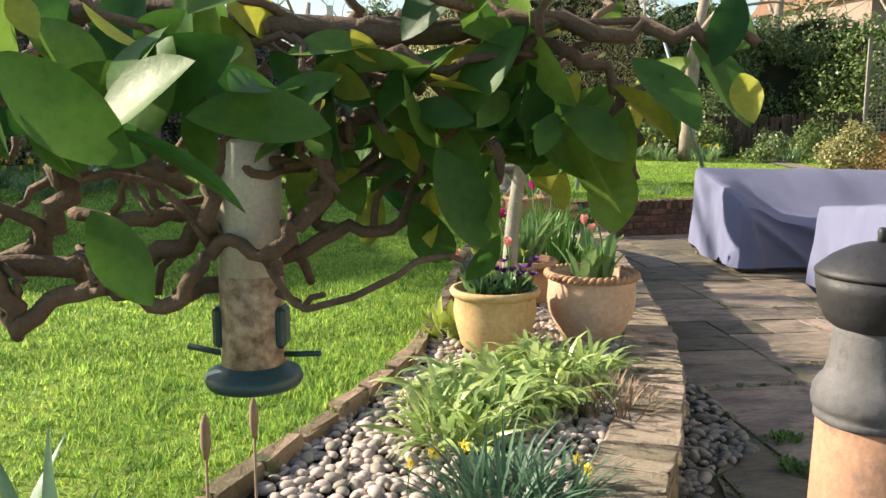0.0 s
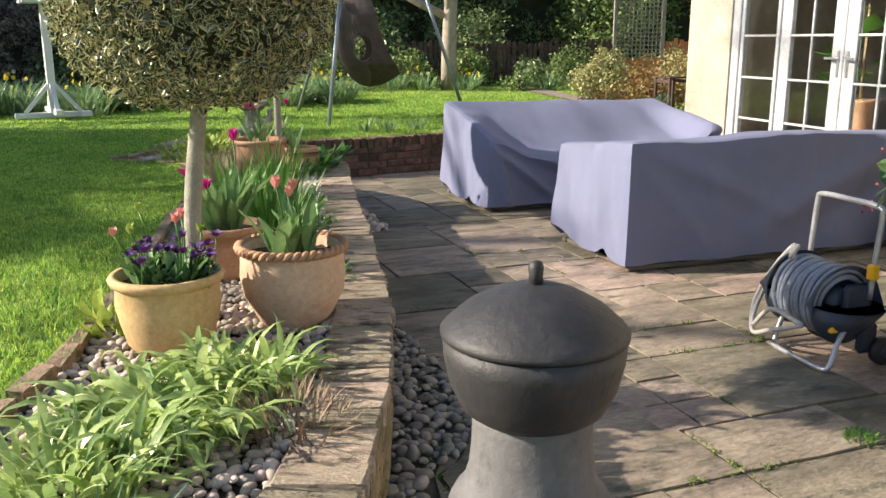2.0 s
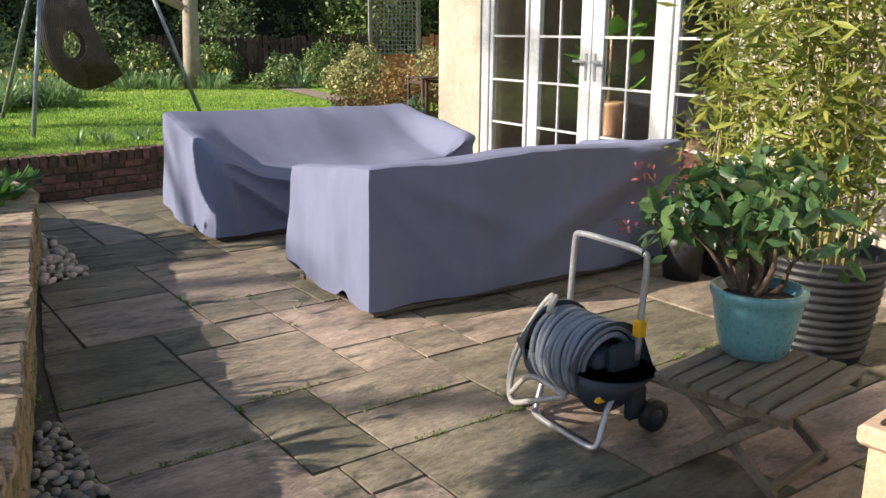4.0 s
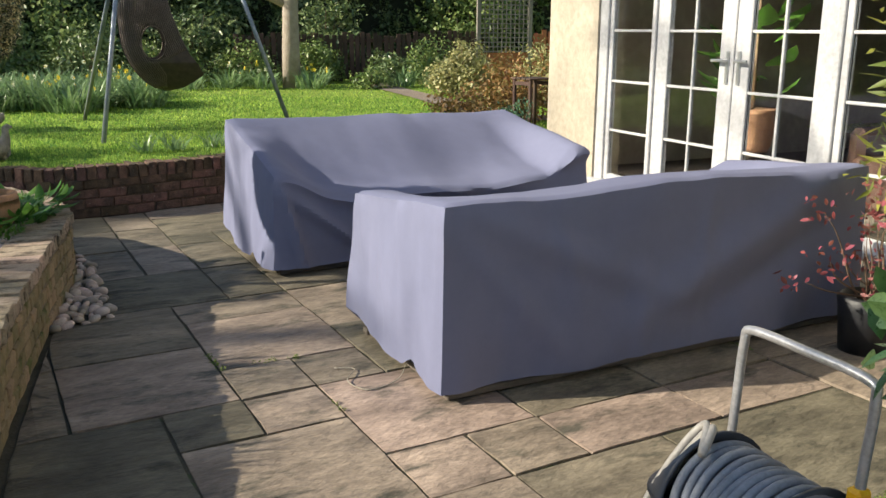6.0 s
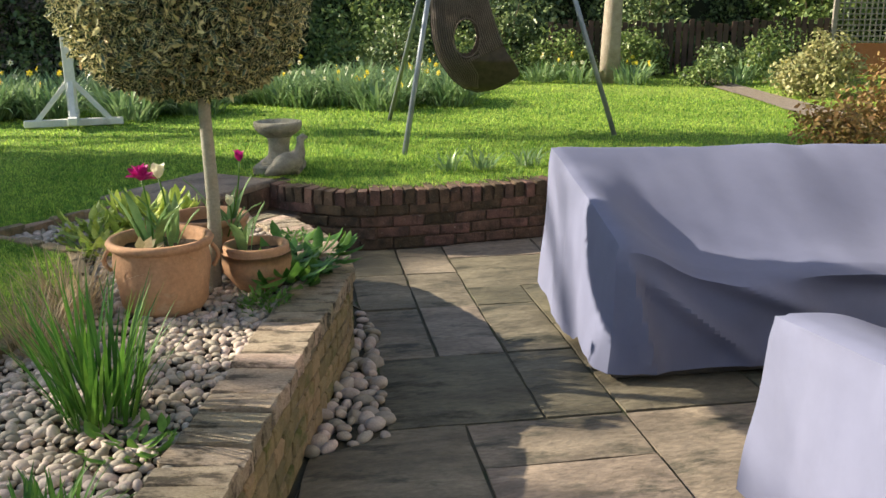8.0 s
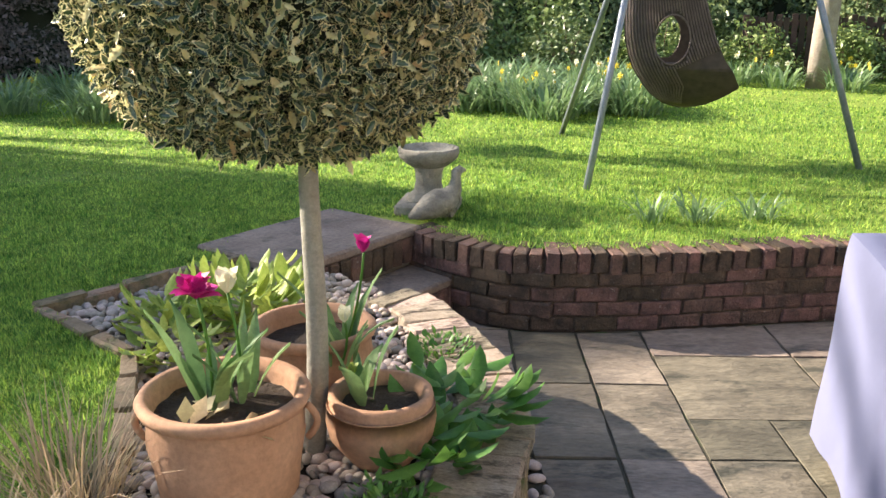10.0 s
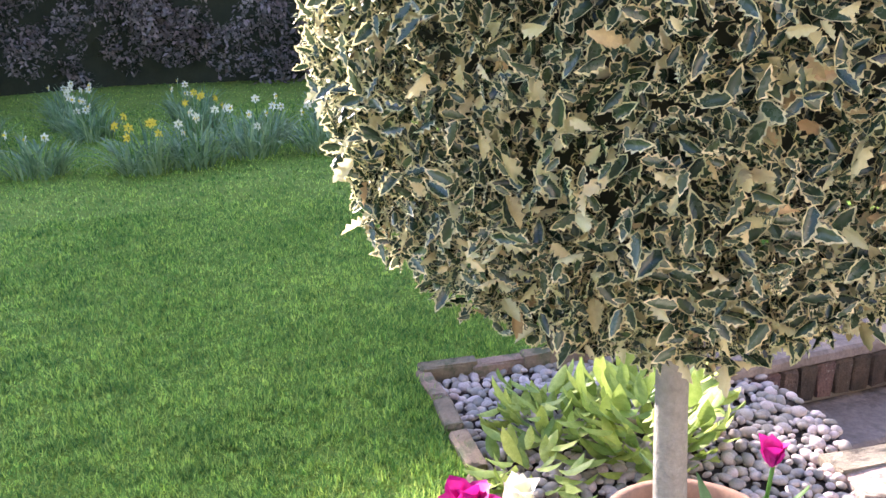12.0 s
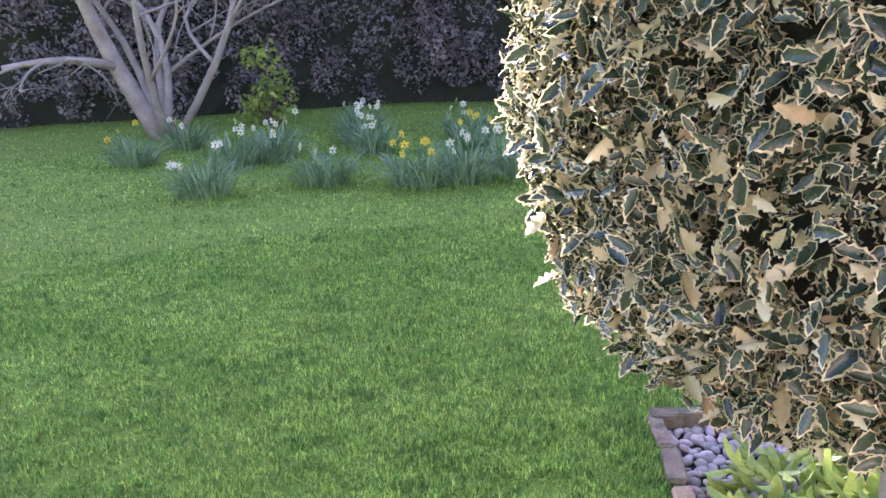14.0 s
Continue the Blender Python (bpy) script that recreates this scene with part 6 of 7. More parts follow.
# shed and a neighbour's house beyond the hedges
shed = empty("shed", Matrix.Translation((-14.6, 7.6, LAWN_Z)) @ Matrix.Rotation(radians(12), 4, "Z"), "red-brown timber shed behind the bare tree", "shed")
SHED = mat("red_shed_boards", (0.16, 0.055, 0.035), (0.22, 0.08, 0.05), 4, 0.9, 0.3, 40, stretch=(1, 1, 6))
part("wall", box(1.6, 2.6, 1.9, 0.01, (0, 0, 0.95)), SHED, shed)
part("roof", box(1.9, 2.9, 0.08, 0.01, (0, 0, 1.95)), FENCE_DARK, shed)
nb = empty("neighbour_house", Matrix.Translation((16.5, 33, 0)) @ Matrix.Rotation(radians(10), 4, "Z"), "neighbouring brick house with a tiled gable roof", "house")
part("wall", box(9, 7, 5.2, 0, (0, 0, 2.6)), HOUSE_BRICK, nb)
bm = bmesh.new()
vv = [bm.verts.new(p) for p in ((-4.8, -3.9, 5.1), (4.8, -3.9, 5.1), (4.8, 3.9, 5.1), (-4.8, 3.9, 5.1), (-4.8, 0, 8.0), (4.8, 0, 8.0))]
for f in ((0, 1, 5, 4), (2, 3, 4, 5), (0, 4, 3), (1, 2, 5), (0, 3, 2, 1)):
    bm.faces.new([vv[k] for k in f])
part("roof", bm, TILE_ROOF, nb)
for x in (-2.6, 0, 2.6):
    w = part("window", box(1.1, 0.06, 1.2, 0.01, (x, -3.52, 3.6)), WHITE, nb)
    part("pane", box(0.95, 0.04, 1.05, 0, (x, -3.55, 3.6)), GLASS, w)


# ---- daffodils ----
DAFF_LEAF = mat("daffodil_leaf", (0.16, 0.27, 0.105), (0.29, 0.40, 0.2), 4, 0.32, 0, island=0.35, translucent=0.3)


def bloom_mesh(petal, cup):
    """Six pointed petals spread flat from one ring, with a short trumpet."""
    vs, fs, slots = [(0.008 * math.cos(k * math.pi / 6), 0.008 * math.sin(k * math.pi / 6), 0) for k in range(12)], [], []
    for k in range(6):
        a = (2 * k + 1) * math.pi / 6
        d, w = Vector((math.cos(a), math.sin(a), 0)), Vector((-math.sin(a), math.cos(a), 0))
        n = len(vs)
        vs += [tuple(d * 0.024 + w * 0.0115 + Vector((0, 0, 0.002))), tuple(d * 0.042 + Vector((0, 0, -0.005))), tuple(d * 0.024 - w * 0.0115 + Vector((0, 0, 0.002)))]
        fs += [(2 * k, n + 2, n + 1, n), (2 * k, n, (2 * k + 1) % 12), ((2 * k + 1) % 12, n, (2 * k + 2) % 12)]
        slots += [0, 0, 0]
    n = len(vs)
    vs += [(0.011 * math.cos(k * math.pi / 6), 0.011 * math.sin(k * math.pi / 6), 0.016) for k in range(12)]
    fs += [(k, (k + 1) % 12, n + (k + 1) % 12, n + k) for k in range(12)]
    slots += [1] * 12
    me = bpy.data.meshes.new("bloom")
    me.from_pydata(vs, [], fs)
    me.materials.append(petal)
    me.materials.append(cup)
    me.polygons.foreach_set("material_index", slots)
    return me


BLOOMS = {"cream": bloom_mesh(CREAM_P, YELLOW_P), "yellow": bloom_mesh(YELLOW_P, YELLOW_P)}


def daffodils(x, y, spread, n, flowers, petal, seed, label, length=0.38, width=0.009):
    rng = np.random.default_rng(seed)
    ob = plant("daffodils", label, "flowers", (x, y, LAWN_Z - 0.01), "daffodil clumps on the lawn")
    part("leaves", clump((0, 0, 0), spread, n, length, width, 0.6, 1.7, seed, 0.1, 5), DAFF_LEAF, ob)
    for k in range(flowers):
        a, r = rng.uniform(0, 6.28), spread * 1.25 * math.sqrt(rng.uniform())
        q = Vector((math.cos(a) * r, math.sin(a) * r, length * rng.uniform(0.6, 1.08)))
        part("stem", tube([[(Vector((q.x * 0.75, q.y * 0.75, 0)), 0.0035), (q, 0.003)]], 4), TUFT, ob)
        f = rng.uniform(0, 6.28)
        fwd = Vector((math.cos(f), math.sin(f), 0.15))
        o = part("bloom", BLOOMS["yellow" if petal == YELLOW_P else "cream"], petal, ob)
        o.matrix_local = Matrix.Translation(q) @ fwd.to_track_quat("Z", "Y").to_matrix().to_4x4()
    return ob


WEST = [(-4.65, 9.95, 6), (-4.5, 10.3, 6), (-4.5, 10.8, 5), (-5.2, 9.35, 2), (-5.35, 8.4, 3), (-7.4, 8.2, 2), (-6.7, 9.4, 3), (-8.3, 11.0, 3), (-6.6, 9.0, 4), (-6.5, 10.4, 6), (-5.9, 11.2, 6), (-5.0, 11.3, 6), (-7.4, 10.6, 4), (-4.7, 12.0, 5), (-8.2, 8.9, 2), (-5.6, 12.6, 3), (-7.3, 9.6, 5), (-4.2, 11.3, 5), (-6.9, 11.7, 4)]
for k, (x, y, f) in enumerate(WEST):
    daffodils(x, y, 0.21, 130, f + 1, CREAM_P if k % 5 else YELLOW_P, 100 + k, "clump of white daffodils on the shaded lawn" if k % 5 else "clump of yellow daffodils on the shaded lawn", 0.4)
rgn = np.random.default_rng(12)
for k in range(52):
    x = rgn.uniform(-4.4, 2.3)
    y = 15.1 - 0.8 * min(max(0.5 - x, 0.0), 1.9) + rgn.uniform(0.1, 3.0)
    daffodils(x, y, 0.3, 120, int(rgn.integers(0, 4)), YELLOW_P if k % 3 else CREAM_P, 200 + k, "clump of yellow daffodils at the lawn's far side" if k % 3 else "clump of cream daffodils at the lawn's far side", 0.5, 0.013)
for k, (x, y) in enumerate(((-1.5, 13.85), (-1.05, 14.6), (-0.1, 15.5), (0.7, 15.4), (1.2, 14.75), (2.05, 15.25))):
    daffodils(x, y, 0.3, 170, 3, YELLOW_P, 260 + k, "large arching clump of yellow daffodils at the lawn's edge", 0.5, 0.013)
for k, (x, y) in enumerate(((4.2, 18.6), (5.2, 19.0), (3.6, 18.9), (5.0, 18.3), (2.9, 18.6), (4.0, 19.4), (6.7, 18.3), (7.2, 17.6))):
    daffodils(x, y, 0.25, 80, 3, YELLOW_P if k % 2 else CREAM_P, 300 + k, "clump of daffodils round the leaning tree", 0.42, 0.014)
for k, (x, y) in enumerate(((1.95, 10.6), (2.55, 10.75), (2.2, 10.65))):
    daffodils(x, y, 0.09, 45, 0, YELLOW_P, 400 + k, "low tuft of bulb leaves along the wall top", 0.2, 0.006)


# ---- the shrub and bird feeder near the camera ----
RHODO = mat("evergreen_leaf", (0.045, 0.125, 0.02), (0.11, 0.22, 0.04), 8, 0.5, 0.1, 40, island=0.6, translucent=0.4, spec=0.3)
RHODO_Y = mat("yellowing_leaf", (0.30, 0.34, 0.04), (0.40, 0.40, 0.06), 8, 0.4, 0.1, 40, island=0.3, translucent=0.4)


def near_shrub():
    base = Vector((-0.80, 1.0, BED_Z))
    ob = plant("shrub", "evergreen shrub with bare crooked branches overhanging the bed", "shrub", base)
    rng = np.random.default_rng(31)
    def limb(points, r0, r1, n=18, jag=0.008):
        c = spline(points, n)
        return [(p + Vector((rng.normal(), rng.normal(), rng.normal())) * jag - base, r0 + (r1 - r0) * k / (n - 1)) for k, p in enumerate(c)]
    L = []
    L.append(limb([(-0.8, 1.0, 0.32), (-0.75, 1.0, 0.8), (-0.62, 1.0, 1.15), (-0.42, 1.02, 1.33)], 0.032, 0.024))
    L.append(limb([(-0.62, 1.0, 1.15), (-0.35, 0.99, 1.2), (-0.152, 1.0, 1.208), (-0.066, 1.02, 1.213), (-0.016, 1.03, 1.214), (0.039, 1.03, 1.226), (0.056, 1.03, 1.245), (0.031, 1.04, 1.257), (-0.033, 1.05, 1.251), (-0.079, 1.06, 1.254)], 0.0125, 0.007, 34, 0.003))
    L.append(limb([(-0.5, 1.0, 1.2), (-0.2, 0.98, 1.27), (-0.128, 0.98, 1.232), (-0.105, 0.98, 1.191), (-0.092, 0.98, 1.159), (-0.053, 1.0, 1.19), (-0.003, 1.0, 1.188), (0.036, 1.0, 1.175), (0.061, 1.0, 1.205), (0.083, 1.0, 1.239), (0.127, 0.98, 1.225), (0.142, 0.98, 1.212)], 0.0115, 0.0055, 44, 0.003))
    L.append(limb([(0.132, 0.98, 1.223), (0.16, 0.99, 1.256), (0.185, 1.0, 1.283), (0.175, 1.0, 1.318), (0.191, 1.0, 1.363)], 0.0085, 0.006, 16, 0.003))
    L.append(limb([(0.035, 1.02, 1.182), (0.081, 1.03, 1.199), (0.135, 1.03, 1.215), (0.189, 1.03, 1.243), (0.236, 1.04, 1.247), (0.273, 1.05, 1.284)], 0.009, 0.005, 20, 0.003))
    L.append(limb([(-0.35, 1.03, 1.15), (-0.131, 1.04, 1.212), (-0.099, 1.04, 1.234), (-0.072, 1.04, 1.273), (-0.083, 1.04, 1.299), (-0.047, 1.04, 1.318), (-0.003, 1.05, 1.31), (0.04, 1.05, 1.278)], 0.013, 0.008, 24, 0.003))
    L.append(limb([(0.083, 1.0, 1.239), (0.077, 1.0, 1.287), (0.09, 1.0, 1.353), (0.091, 1.0, 1.45)], 0.009, 0.006, 14, 0.004))
    L.append(limb([(0.171, 1.02, 1.307), (0.234, 1.02, 1.363), (0.32, 1.02, 1.417), (0.395, 1.02, 1.407), (0.447, 1.03, 1.378), (0.506, 1.04, 1.366)], 0.009, 0.004, 22, 0.004))
    L.append(limb([(0.447, 1.03, 1.378), (0.443, 1.03, 1.338), (0.467, 1.04, 1.291)], 0.006, 0.003, 10, 0.002))
    L.append(limb([(0.189, 1.03, 1.243), (0.165, 1.05, 1.257), (0.207, 1.06, 1.299), (0.251, 1.06, 1.278), (0.31, 1.06, 1.256)], 0.006, 0.003, 18, 0.003))
    L.append(limb([(-0.42, 1.02, 1.33), (-0.1, 1.0, 1.43), (0.246, 1.0, 1.421), (0.344, 1.0, 1.43), (0.465, 1.0, 1.42), (0.557, 1.02, 1.422)], 0.014, 0.005, 26, 0.005))
    for src in list(L):
        for k in range(5):
            i = int(rng.integers(3, len(src) - 1))
            p = src[i][0] + base
            if p.x > 0.42 or p.z < 1.1:
                continue
            e = p + Vector((rng.normal() * 0.08 + 0.03, rng.normal() * 0.06 + 0.02, rng.uniform(-0.03, 0.13)))
            m1, m2 = p.lerp(e, 0.35) + Vector((rng.normal(), rng.normal(), rng.normal())) * 0.015, p.lerp(e, 0.7) + Vector((rng.normal(), rng.normal(), rng.normal())) * 0.015
            L.append(limb([p, m1, m2, e], src[i][1] * 0.65, 0.0028, 10, 0.003))
    for k in range(40):
        x0 = rng.uniform(-0.25, 0.36)
        p = Vector((x0, 1.02 + rng.normal() * 0.05, 1.40 + rng.normal() * 0.03))
        e = p + Vector((rng.normal() * 0.09, rng.normal() * 0.08, rng.uniform(-0.12, 0.08)))
        L.append(limb([p, p.lerp(e, 0.5) + Vector((0.015 * rng.normal(), 0, 0.012 * rng.normal())), e], 0.006, 0.003, 8, 0.003))
    part("branch", tube(L, 8), BARK_DARK, ob, "crooked brown branches")
    ends, dirs = [], []
    spots = [((-0.2, 0.78, 1.37), 7), ((-0.1, 0.7, 1.39), 6), ((-0.16, 0.72, 1.36), 6), ((-0.02, 0.72, 1.36), 7), ((0.06, 0.8, 1.35), 7), ((0.12, 0.78, 1.39), 8), ((-0.12, 0.95, 1.40), 8), ((0.20, 0.95, 1.385), 9), ((0.27, 1.0, 1.36), 9), ((0.32, 1.04, 1.34), 9),
             ((0.37, 1.0, 1.33), 9), ((0.41, 1.0, 1.36), 6), ((0.3, 0.98, 1.44), 9), ((0.1, 0.95, 1.45), 9), ((0.22, 1.08, 1.30), 6), ((-0.2, 1.05, 1.32), 6), ((0.02, 1.0, 1.44), 9), ((0.36, 1.02, 1.44), 8), ((0.0, 0.9, 1.42), 8), ((0.18, 1.03, 1.33), 7), ((0.24, 1.02, 1.34), 8), ((0.29, 1.03, 1.30), 7), ((-0.17, 0.64, 1.4), 5), ((0.35, 1.04, 1.30), 6), ((0.40, 1.02, 1.42), 6), ((0.46, 1.02, 1.395), 5), ((0.52, 1.02, 1.40), 4)]
    for c, n in spots:
        for k in range(int(n * 1.1)):
            ends.append(np.array(c) + rng.normal(size=3) * 0.027)
            d = rng.normal(size=3) * np.array([0.85, 0.45, 0.7]) + np.array([0.1, -0.1, -0.5])
            dirs.append(d / np.linalg.norm(d))
    P, Y = np.array(ends) - np.array(base), np.array(dirs)
    face = np.array([-0.2, -0.8, 0.45]) + rng.normal(size=P.shape) * 0.5
    X = np.cross(Y, face)
    X /= np.linalg.norm(X, axis=1, keepdims=True)
    Z = np.cross(X, Y)
    half = [(0.0, 0.0), (0.07, 0.07), (0.15, 0.2), (0.215, 0.36), (0.24, 0.52), (0.225, 0.67), (0.17, 0.81), (0.09, 0.92), (0.0, 1.0)]
    tv = [(x, y, 0.35 * x - 0.12 * y * y) for x, y in half] + [(0, y, -0.12 * y * y) for _, y in half[1:-1]] + [(-x, y, 0.35 * x - 0.12 * y * y) for x, y in half[1:-1]]
    tf = [(0, 1, 9), (0, 9, 16)] + [(k, k + 1, 9 + k, 8 + k) for k in range(1, 7)] + [(8 + k, 9 + k, 16 + k, 15 + k) for k in range(1, 7)] + [(7, 8, 15), (15, 8, 22)]
    yel = rng.uniform(size=len(P)) < 0.22
    sz = 0.075 * rng.uniform(0.6, 1.35, len(P))
    part("leaves", smooth(scatter(tv, tf, P[~yel], X[~yel], Y[~yel], Z[~yel], sz[~yel])), RHODO, ob)
    part("leaves", smooth(scatter(tv, tf, P[yel], X[yel], Y[yel], Z[yel], sz[yel] * 0.8)), RHODO_Y, ob, "yellowing leaves at the twig ends")
    return ob


near_shrub()

FEED_TUBE = mat("cloudy_feeder_tube", (0.50, 0.46, 0.40), (0.62, 0.58, 0.52), 25, 0.35, 0.1, 60)
SEED = mat("bird_seed", (0.17, 0.105, 0.06), (0.62, 0.48, 0.36), 75, 0.8, 0.6, 160, 0.004)
FEED_GREEN = mat("dark_green_plastic", (0.02, 0.05, 0.055), (0.035, 0.075, 0.08), 10, 0.4, 0.05, 60)
fd = empty("bird_feeder", Matrix.Translation((0.105, 1.03, 1.098)), "hanging tube bird feeder half full of seed, dark green base", "bird feeder")
part("seed", lathe([(0.0285, 0.012), (0.0288, 0.02), (0.0288, 0.10), (0.022, 0.112), (0.0, 0.118)], 24), SEED, fd, "brown bird seed")
part("tube", lathe([(0.0305, 0.105), (0.0305, 0.235), (0.0295, 0.236)], 28), FEED_TUBE, fd, "cloudy clear plastic tube")
part("lower_tube", lathe([(0.0302, 0.012), (0.0302, 0.107), (0.029, 0.108)], 28), SEED, fd)
part("base", lathe([(0.02, -0.004), (0.044, -0.003), (0.047, 0.003), (0.044, 0.01), (0.033, 0.014), (0.031, 0.018)], 32), FEED_GREEN, fd, "dark green dished base")
part("cap", lathe([(0.034, 0.232), (0.034, 0.246), (0.026, 0.258), (0.01, 0.262)], 28), FEED_GREEN, fd)
for s in (-1, 1):
    part("perch", tube([[((s * 0.028, 0, 0.026), 0.003), ((s * 0.066, s * -0.01, 0.03), 0.003)]], 8), FEED_GREEN, fd)
    part("port", box(0.012, 0.026, 0.04, 0.004, (s * 0.029, -0.004, 0.055)), FEED_GREEN, fd)
part("wire", tube([[((-0.02, 0, 0.25), 0.0012), ((0, 0, 0.3), 0.0012), ((0.02, 0, 0.25), 0.0012)], [((0, 0, 0.298), 0.0012), ((0, -0.03, 0.385), 0.0012)]], 5), METAL, fd)

for k, (x, y, z) in enumerate(((-0.055, 1.62, 0.865), (-0.08, 1.44, 0.90))):
    sh = plant("seed_head", "brown seed head on a thin upright stem", "plant", (x, y, BED_Z), "seed heads in the bed")
    part("stem", tube([[((0, 0, -0.02), 0.003), ((0, 0, z - BED_Z - 0.05), 0.0025)]], 6), TWIG, sh)
    part("head", tube([[((0, 0, z - BED_Z - 0.055), 0.004), ((0, 0, z - BED_Z - 0.03), 0.008), ((0, 0, z - BED_Z), 0.007), ((0, 0, z - BED_Z + 0.015), 0.002)]], 8), TWIG, sh)
strap_plant("short stiff green leaves round brown seed heads", (-0.06, 1.55), 0.06, 24, 0.3, 0.012, 0.6, 0.2, TUFT, 51, "bulb_plant")
for k, (x, y) in enumerate(((0.2, 2.45), (0.14, 2.38), (0.28, 2.5), (0.58, 2.42), (0.6, 2.36))):
    f = plant("daffodil", "small yellow dwarf daffodil among pebbles", "flower", (x, y, BED_Z), "dwarf daffodils in the bed")
    part("stem", tube([[((0, 0, -0.02), 0.002), ((0.01, 0, 0.09), 0.002)]], 5), TUFT, f)
    b = part("bloom", BLOOMS["yellow"], YELLOW_P, f)
    b.matrix_local = Matrix.Translation((0.01, 0, 0.09)) @ Matrix.Rotation(1.2, 4, "X") @ Matrix.Rotation(k * 1.3, 4, "Y") @ Matrix.Scale(0.55, 4)


# ---- things seen through the doors ----
ip = empty("house_plant", HOUSE @ Matrix.Translation((0.75, 0.55, 0.11)), "large-leaved house plant in an orange pot indoors", "house plant")
part("pot", lathe([(0.15, 0.35), (0.17, 0.4), (0.2, 0.66), (0.21, 0.7), (0.18, 0.7)], 28), TERRA, ip, "orange pot")
part("stand", lathe([(0.16, 0), (0.17, 0.02), (0.06, 0.06), (0.06, 0.3), (0.16, 0.35)], 20), WOOD, ip)
rg = np.random.default_rng(8)
a = rg.uniform(0, 6.28, 26)
lift = rg.uniform(-0.2, 1.1, 26)
Yd = np.stack([np.cos(a) * np.cos(lift), np.sin(a) * np.cos(lift), np.sin(lift)], 1)
Xd = np.stack([-np.sin(a), np.cos(a), np.zeros(26)], 1)
part("leaves", smooth(scatter(np.array(BROAD_V) * np.array([1.5, 1, 1]), BROAD_F, np.stack([0.12 * np.cos(a), 0.12 * np.sin(a), rg.uniform(0.7, 1.7, 26)], 1), Xd, Yd, np.cross(Xd, Yd), 0.34 * rg.uniform(0.7, 1.2, 26))), BROAD, ip)
part("stem", tube([[((0, 0, 0.66), 0.02), ((0.02, 0.03, 1.7), 0.012)]], 8), TWIG, ip)
SOFA_BROWN = mat("brown_leather", (0.06, 0.03, 0.022), (0.09, 0.05, 0.035), 6, 0.45, 0.2, 40)
isf = empty("armchair", HOUSE @ Matrix.Translation((1.3, -0.75, 0.11)), "dark leather armchair inside the room", "armchair")
part("seat", box(0.8, 0.9, 0.42, 0.05, (0, 0, 0.21)), SOFA_BROWN, isf)
part("backrest", box(0.22, 0.9, 0.85, 0.06, (0.34, 0, 0.43)), SOFA_BROWN, isf)
for y in (-0.42, 0.42):
    part("arm", box(0.75, 0.16, 0.62, 0.05, (0, y, 0.31)), SOFA_BROWN, isf)
part("cushion", box(0.14, 0.45, 0.36, 0.06, (0.16, 0.05, 0.58)), COVER, isf, "pale grey cushion")


# ---- grass ----
def grass():
    rng = np.random.default_rng(99)
    xs, ys = [], []
    for n, cx, cy, reach, power in ((330000, 0.2, 3.0, 6.0, 1.0), (480000, 0.2, 8.6, 9.0, 1.0), (260000, -0.6, 8.0, 3.2, 0.7), (330000, 1.0, 11.0, 17.0, 0.85)):
        a, r = rng.uniform(0, 2 * math.pi, n), reach * rng.uniform(0, 1, n) ** power
        xs.append(cx + r * np.cos(a))
        ys.append(cy + r * np.sin(a))
    x, y = np.concatenate(xs), np.concatenate(ys)
    keep = ~inside(x, y, lawn_rim) & ~inside(x, y, path_pts) & ~((x < -11.6) & (y > 8.5))
    top_flag = [(-0.05, 9.45), (-0.12, 9.85), (0.1, 10.25), (0.45, 10.45), (0.78, 10.35), (0.6, 9.6)]
    keep &= ~inside(x, y, top_flag)
    x, y = x[keep], y[keep]
    n = len(x)
    d = np.minimum(np.hypot(x - 0.5, y - 1.0), np.hypot(x - 1.5, y - 6.8))
    big = 1 + np.clip(d - 1.8, 0, 14) * 0.3
    tuft = np.sin(x * 61 + 3 * np.sin(y * 23)) * np.sin(y * 57 + 2.4 * np.sin(x * 19)) + 0.8 * np.sin(x * 17 + 2 * np.sin(y * 9)) * np.sin(y * 15 + 2 * np.sin(x * 7))
    hgt = (0.03 + 0.014 * tuft) * rng.uniform(0.6, 1.3, n)
    hgt = np.maximum(hgt, 0.009)
    hgt *= np.where((y > 5.5) & (x < 0.6), 0.8, 1.0)
    h = rng.uniform(0, 6.28, n)
    lean = rng.uniform(0.25, 1.4, n)
    Y = np.stack([np.cos(h) * np.sin(lean), np.sin(h) * np.sin(lean), np.cos(lean)], 1)
    X = np.stack([-np.sin(h), np.cos(h), np.zeros(n)], 1)
    P = np.stack([x, y, np.full(n, LAWN_Z - 0.016)], 1)
    w = 0.0025 * big
    V = np.empty((n, 3, 3), np.float32)
    V[:, 0] = P - X * w[:, None]
    V[:, 1] = P + X * w[:, None]
    V[:, 2] = P + Y * hgt[:, None]
    me = bpy.data.meshes.new("grass")
    me.vertices.add(n * 3)
    me.vertices.foreach_set("co", V.ravel())
    me.loops.add(n * 3)
    me.loops.foreach_set("vertex_index", np.arange(n * 3, dtype=np.int32))
    me.polygons.add(n)
    me.polygons.foreach_set("loop_start", np.arange(0, n * 3, 3, dtype=np.int32))
    me.update(calc_edges=True)
    tagged(part("grass", me, GRASSMAT), "short green lawn grass", "grass", kind="stuff")


grass()


